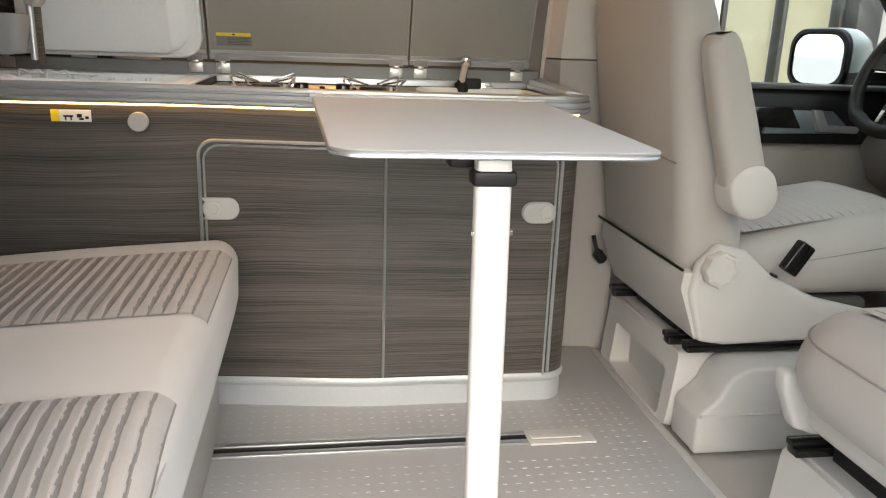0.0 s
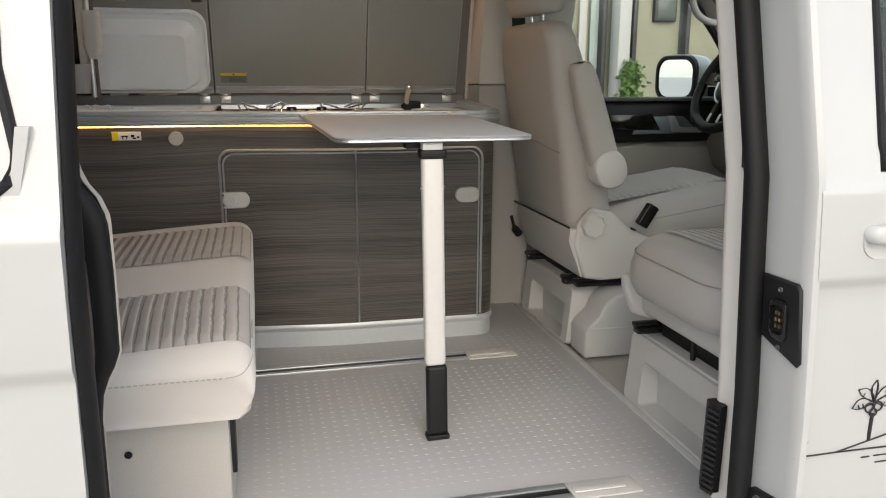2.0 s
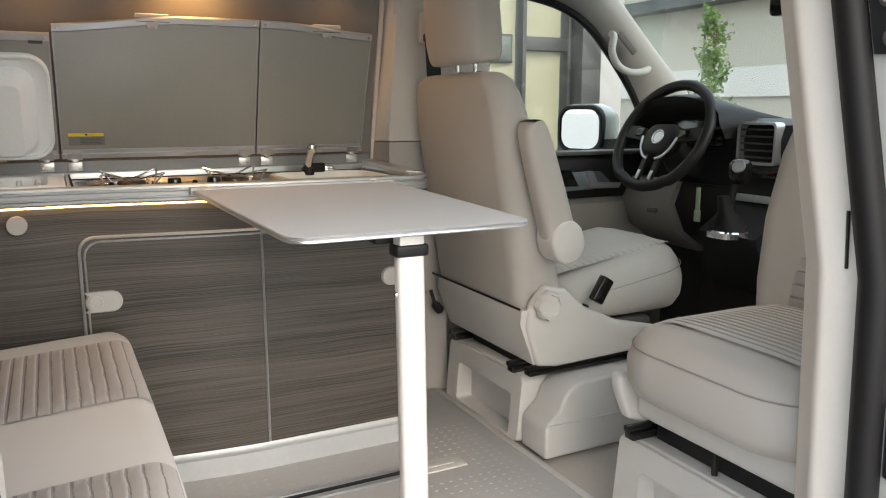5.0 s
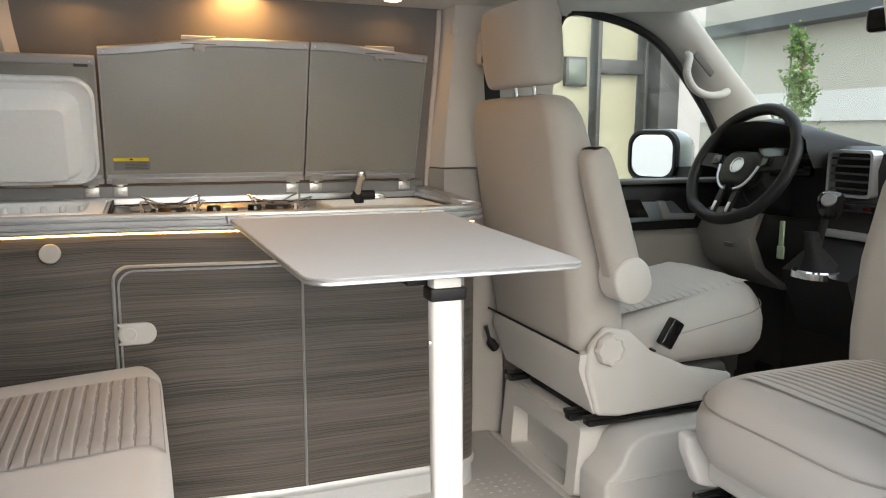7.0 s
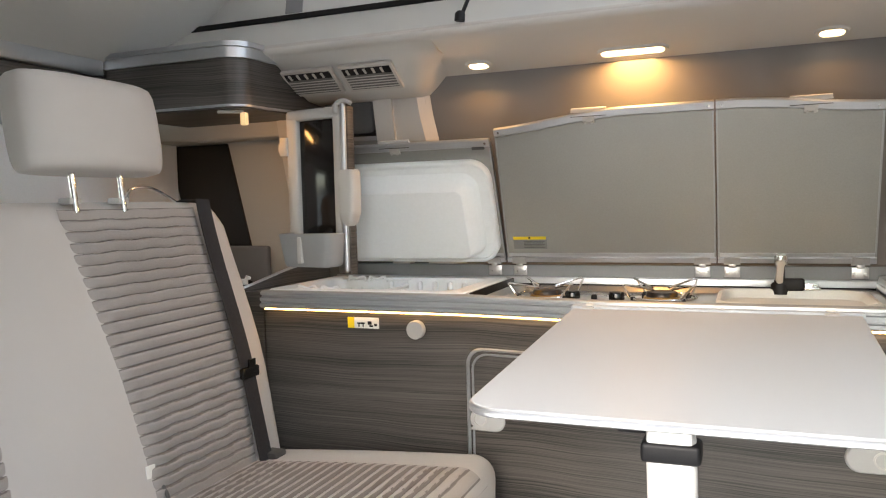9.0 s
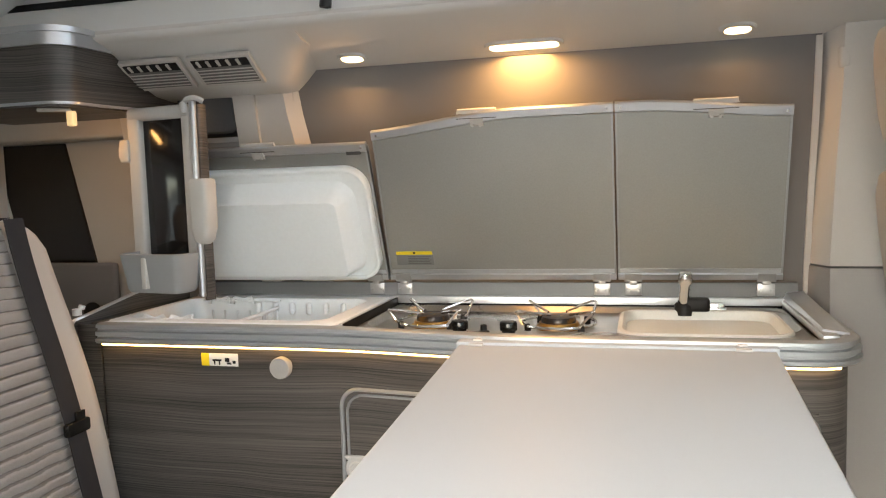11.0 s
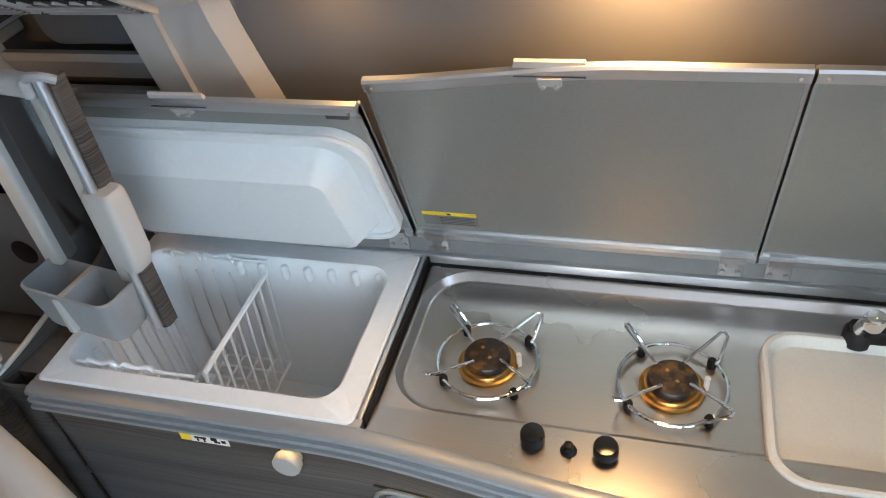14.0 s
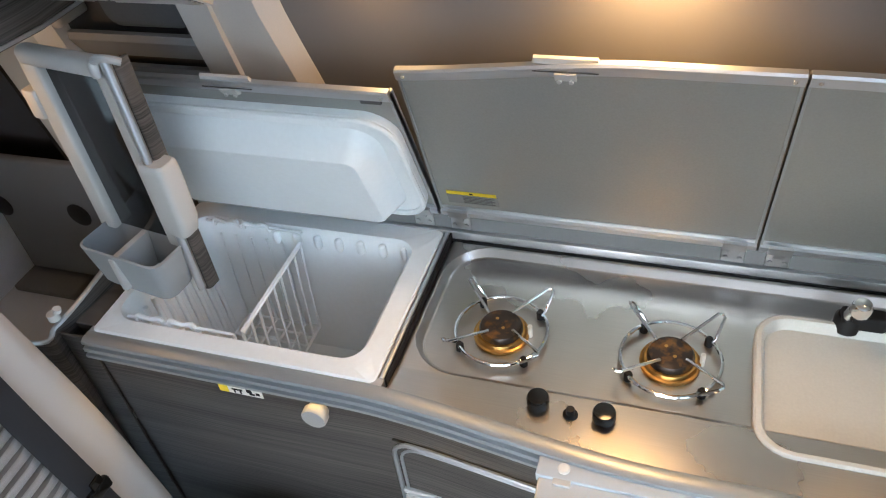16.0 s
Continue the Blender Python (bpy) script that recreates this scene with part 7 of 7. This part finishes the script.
szs = [-0.35, -0.1, 0.2, 0.40, 0.495, 0.51, 0.52, 0.53, 0.54, 0.60, 0.69, 0.704, 0.712, 0.720, 0.73, 0.745]
part("door_skin", joined(panel(lambda u, v: (lambda z: (sd_edge(z) - 1.15 * u, sd_y(z), z))(szs[int(round(v * (len(szs) - 1)))]), 8, len(szs) - 1, (0, 0.03, 0)), panel(lambda u, v: (lambda z: (sd_edge(z) - 0.062 * u, sd_y(z), z))(0.745 + 0.56 * v), 3, 12, (0, 0.03, 0)), panel(lambda u, v: (sd_edge(1.24) - 1.15 * u, sd_y(1.24 + 0.08 * v), 1.24 + 0.08 * v), 4, 3, (0, 0.03, 0)), prism([(-0.51, 0.742), (-0.545, 0.742), (-0.54, 0.748), (-0.525, 0.758), (-0.514, 0.780), (-0.505, 0.83), (-0.49, 0.83)], "y", 0.262 + lean(0.75), 0.285 + lean(0.75))), WHITE, sdoor, "white painted door skin", 50)
part("window_pane", sheet(lambda u, v: (sd_edge(0.745 + 0.5 * v) - 0.06 - 1.0 * u, sd_y(0.745 + 0.5 * v) + 0.012, 0.745 + 0.5 * v), 2, 6, 0.004), mat("dark_tinted_pane", (0.03, 0.035, 0.04), 0.06, 0, 40, 0.1, 0, coat=0.5), sdoor, "dark tinted window pane")
part("window_seal", tube([(-1.5, sd_y(0.75), 0.748), (-0.54, sd_y(0.75), 0.748), (-0.520, sd_y(0.76), 0.765), (-0.508, sd_y(0.80), 0.80)] + [(sd_edge(z) - 0.060, sd_y(z), z) for z in (0.9, 1.1, 1.24)], 0.007, 8), RUBBER, sdoor)
part("edge_seal", loft([[(sd_edge(z) + dx, sd_y(z) + dy, z) for dx, dy in ((0.0, 0.028), (0.002, 0.012), (0.010, 0.018), (0.014, 0.045), (0.009, 0.075), (0.0, 0.085), (-0.01, 0.05))] for z in (-0.2, 0.1, 0.4, 0.6, 0.72, 0.9, 1.1, 1.3)]), RUBBER, sdoor, "black rubber front edge", 60)
part("inner_frame", loft([[(sd_edge(z) - 0.016, sd_y(z) + 0.075, z), (sd_edge(z) - 0.018, sd_y(z) + 0.10, z), (sd_edge(z) - 0.08, sd_y(z) + 0.11, z), (sd_edge(z) - 0.08, sd_y(z) + 0.04, z)] for z in (-0.2, 0.1, 0.4, 0.72, 0.9, 1.3)]), WHITE, sdoor)
GRIP = [(0.785, -0.513, -0.506, 0.018), (0.755, -0.512, -0.495, 0.014), (0.735, -0.511, -0.484, 0.012), (0.715, -0.509, -0.467, 0.010), (0.690, -0.506, -0.455, 0.007), (0.676, -0.498, -0.452, 0.005), (0.660, -0.489, -0.451, 0.004), (0.60, -0.486, -0.450, 0.003), (0.54, -0.4855, -0.451, 0.003), (0.48, -0.487, -0.452, 0.003), (0.455, -0.490, -0.461, 0.003), (0.437, -0.497, -0.471, 0.003), (0.41, -0.504, -0.481, 0.003), (0.37, -0.505, -0.486, 0.003), (0.20, -0.506, -0.489, 0.003), (0.06, -0.506, -0.490, 0.003)]
grip = thing("pull_grip", (-0.48, 0.47, 0.06), "black rubber grip looping along the rear door pillar", "grip")
part("grip_body", loft([[((xl + xr) / 2 + (xr - xl) / 2 * math.cos(2 * math.pi * k / 16), 0.471 + 0.021 * math.copysign(abs(math.sin(2 * math.pi * k / 16)) ** 0.7, math.sin(2 * math.pi * k / 16)) + lean(z), z) for k in range(16)] for z, xl, xr, w in GRIP]), RUBBER, grip, "", 70)
for z in (0.384, 0.397, 0.410):
    part("contact_pin", box(-0.500, -0.491, 0.4475, 0.453, z - 0.004, z + 0.004, 0.001), PINS, grip, "pale brass contact")
solid("wall_pillar_rear_trim", loft([[(-0.54, 0.490 + lean(z), z), (xr + w - 0.014, 0.490 + lean(z), z), (xr + w - 0.007, 0.470 + lean(z), z), (xr + w, 0.468 + lean(z), z), (xr + w - 0.001, 0.472 + lean(z), z), (xr + w - 0.026, 0.505 + lean(z), z), (-0.54, 0.505 + lean(z), z)] for z, xl, xr, w in GRIP]), TRIMGREY, "pale moulded trim behind the grip of the rear pillar", "pillar", kind="structure", sharp=50)
solid("wall_pillar_rear_near", strip([(-0.525, 0.58), (-0.515, 0.50), (-0.515, 0.475), (-0.53, 0.46), (-0.60, 0.46), (-0.60, 0.58)], ZS, 0.01), TRIMGREY, "pale inner trim of the rear door pillar", "pillar", kind="structure", sharp=50)
solid("wall_right_rear", joined(box(-1.95, -0.50, 0.42, 0.47, -0.45, 1.10, 0.004), box(-1.95, -0.50, 0.48, 0.52, 1.08, 1.47, 0.004)), WHITE, "white rear body side", "wall", kind="structure")
solid("wall_right_header", box(-0.50, 0.75, 0.45, 0.60, 1.315, 1.47, 0.015, 3), WHITE, "white body over the sliding door opening", "wall", kind="structure")
solid("wall_right_sill", joined(box(-0.50, 0.70, 0.39, 0.52, -0.45, -0.06, 0.02, 3)), WHITE, "white door sill", "wall", kind="structure")
solid("door_step", box(-0.47, 0.64, 0.42, 0.535, -0.03, -0.003, 0.006), DARKTRIM, "dark step edge of the sliding door", "step", kind="structure")
solid("passenger_door_inner", box(0.77, 1.85, 0.42, 0.46, -0.1, 0.73, 0.01), lowgrey, "grey inside of the passenger door", "trim", kind="structure")

rgl = finish("rear_window_pane", box(-1.930, -1.925, 0.62, 2.05, 0.60, 1.20, 0), GLASS)
rgl.visible_shadow = False
tagged(rgl, "clear tailgate window behind the bench", "window", kind="structure")

# ---- outside ----
def facade():
    t = thing("showroom_building", (2.0, 9.0, -0.55), "cream showroom facade with dark frames and tall panes", "building", kind="structure")
    part("wall", box(-14, 6.75, 8.6, 9.4, 3.2, 6.5, 0.0), CREAM, t)
    part("plinth", box(-14, 6.75, 8.5, 9.4, -0.55, -0.30, 0.0), RENDERWALL, t)
    panes = mat("cream_showroom_pane", (0.30, 0.29, 0.215), 0.3, 0, 2, 0.12, 0, blotch=0.5)
    xs = [-4.0, -2.6, -1.2, 0.2, 1.6, 2.9, 4.10, 4.52, 5.27, 6.00]
    for k, (a, b) in enumerate(zip(xs, xs[1:])):
        part("pane", box(a + 0.05, b - 0.05, 8.72, 8.76, -0.28, 3.2, 0.0), panes, t)
        part("frame_post", box(b - 0.03, b + 0.03, 8.55, 8.75, -0.30, 3.2, 0.01), FRAMEGREY, t)
    part("frame_rail", box(5.27, 6.02, 8.58, 8.75, 1.72, 1.90, 0.01), FRAMEGREY, t)
    part("frame_rail", box(-4, 6.02, 8.58, 8.75, 3.1, 3.3, 0.01), FRAMEGREY, t)
    part("column", box(4.20, 4.36, 8.35, 8.60, -0.55, 3.4, 0.01), WHITEWALL, t, "pale round-edged column")
    window = part("window", box(4.83, 5.14, 8.64, 8.74, 1.55, 1.92, 0.01), FRAMEGREY, t, "small dark-framed window")
    part("window_pane", box(4.86, 5.11, 8.63, 8.645, 1.58, 1.89, 0.002), mat("grey_green_pane", (0.10, 0.115, 0.105), 0.15, 0, 3, 0.2, 0), window)
    hazy = mat("pale_teal_pane", (0.30, 0.36, 0.34), 0.2, 0, 3, 0.2, 0, blotch=0.8)
    for a, b, m in ((3.55, 3.72, hazy), (3.80, 3.90, WHITEWALL), (3.95, 4.06, hazy)):
        part("curtain", box(a, b, 8.66, 8.71, -0.2, 3.1, 0.005), m, t, "pale hanging strip behind the pane")
    part("brick_panel", box(3.35, 3.80, 8.69, 8.715, -0.2, 1.30, 0.005), mat("terracotta_panel", (0.28, 0.17, 0.11), 0.7, 0, 20, 0.2, 0.1, 0.002, blotch=2.0), t, "terracotta-coloured panel")
    part("corner_post", box(6.02, 6.34, 8.3, 8.6, -0.55, 4.0, 0.02), FRAMEGREY, t, "broad anthracite post")
    part("corner_post", box(6.34, 6.75, 8.35, 8.6, -0.55, 4.0, 0.02), mat("pale_lilac_wall", (0.34, 0.33, 0.335), 0.8, 0, 40, 0.05, 0.2, 0.002), t, "white corner wall")
    return t


shop = facade()
txt = bpy.data.curves.new("sign_letters", "FONT")
txt.body, txt.size, txt.extrude = "KAUF", 0.125, 0.004
sg = new("sign_letters", txt)
sg.data.materials.append(FRAMEGREY)
sg.matrix_world = Matrix.Translation((3.29, 8.70, 1.53)) @ pose(0, 0, 0, 90, 0, 0)
sg.parent = shop
sg.matrix_parent_inverse = Matrix.Translation(-HOME[shop.name])
hall = thing("grey_hall", (15, 8, -0.55), "large grey rendered hall with a white base and dark eaves", "building", kind="structure")
part("wall", box(15.0, 16.0, -8, 34, 1.95, 5.2, 0.0), RENDERWALL, hall)
part("base", box(14.6, 16.0, -8, 34, 1.25, 1.95, 0.0), WHITEWALL, hall, "white rendered band")
part("plinth", box(14.7, 16.0, -8, 34, -0.55, 1.25, 0.0), RENDERWALL, hall)
part("eaves", box(14.4, 16.0, -8, 34, 3.55, 3.85, 0.0), FRAMEGREY, hall, "dark eaves band")
for y in (6, 10.5, 15, 19.5):
    part("wall_joint", box(14.98, 15.02, y, y + 0.04, 1.75, 3.4, 0), FRAMEGREY, hall)
solid("wall_opposite", box(-40, 40, -34, -32, -0.55, 2.6, 0.0), RENDERWALL, "grey rendered building across the forecourt", "building", kind="structure")


def slim_tree(at, height, width, seed, label):
    rnd = random.Random(seed)
    t = thing("tree", at, label, "tree", "slim trees outside")
    b = Vector(at)
    part("trunk", tube([b + Vector((0.01 * k * rnd.uniform(-1, 1), 0.01 * k * rnd.uniform(-1, 1), height * k / 8)) for k in range(9)], [0.05 * (1 - k / 9.5) for k in range(9)], 7), BARK, t)
    limbs, leaves = [], bmesh.new()
    for k in range(34):
        h = height * rnd.uniform(0.22, 0.97)
        a = rnd.uniform(0, 6.28)
        ln = width * (1.05 - 0.75 * h / height) * rnd.uniform(0.5, 1.0)
        tip = b + Vector((math.cos(a) * ln, math.sin(a) * ln, h + ln * 1.1))
        root = b + Vector((0, 0, h))
        limbs.append(tube([root, root.lerp(tip, 0.5) + Vector((0, 0, -0.03)), tip], [0.014, 0.009, 0.004], 5))
        for j in range(46):
            p = root.lerp(tip, rnd.uniform(0.25, 1.05)) + Vector((rnd.gauss(0, 0.055), rnd.gauss(0, 0.055), rnd.gauss(0, 0.06)))
            q = Euler((rnd.uniform(0, 6), rnd.uniform(0, 6), rnd.uniform(0, 6))).to_matrix()
            s = rnd.uniform(0.03, 0.06)
            leaves.faces.new([leaves.verts.new(p + q @ Vector(c)) for c in ((-s * 0.5, 0, 0), (0, -s, 0.01), (s * 0.5, 0, 0), (0, s, 0.012))])
    part("limb", joined(*limbs), BARK, t)
    me = bpy.data.meshes.new("crown")
    leaves.to_mesh(me)
    leaves.free()
    me.materials.append(LEAF)
    crown = new("crown", me)
    crown.parent, crown.matrix_parent_inverse = t, Matrix.Translation(-b)
    tagged(crown, kind="stuff")
    return t


slim_tree((10.75, 10.6, -0.55), 3.35, 0.62, 3, "slim upright young tree with fresh green leaves")
slim_tree((4.34, 8.25, -0.55), 1.52, 0.12, 5, "slim potted green tree beside the facade")
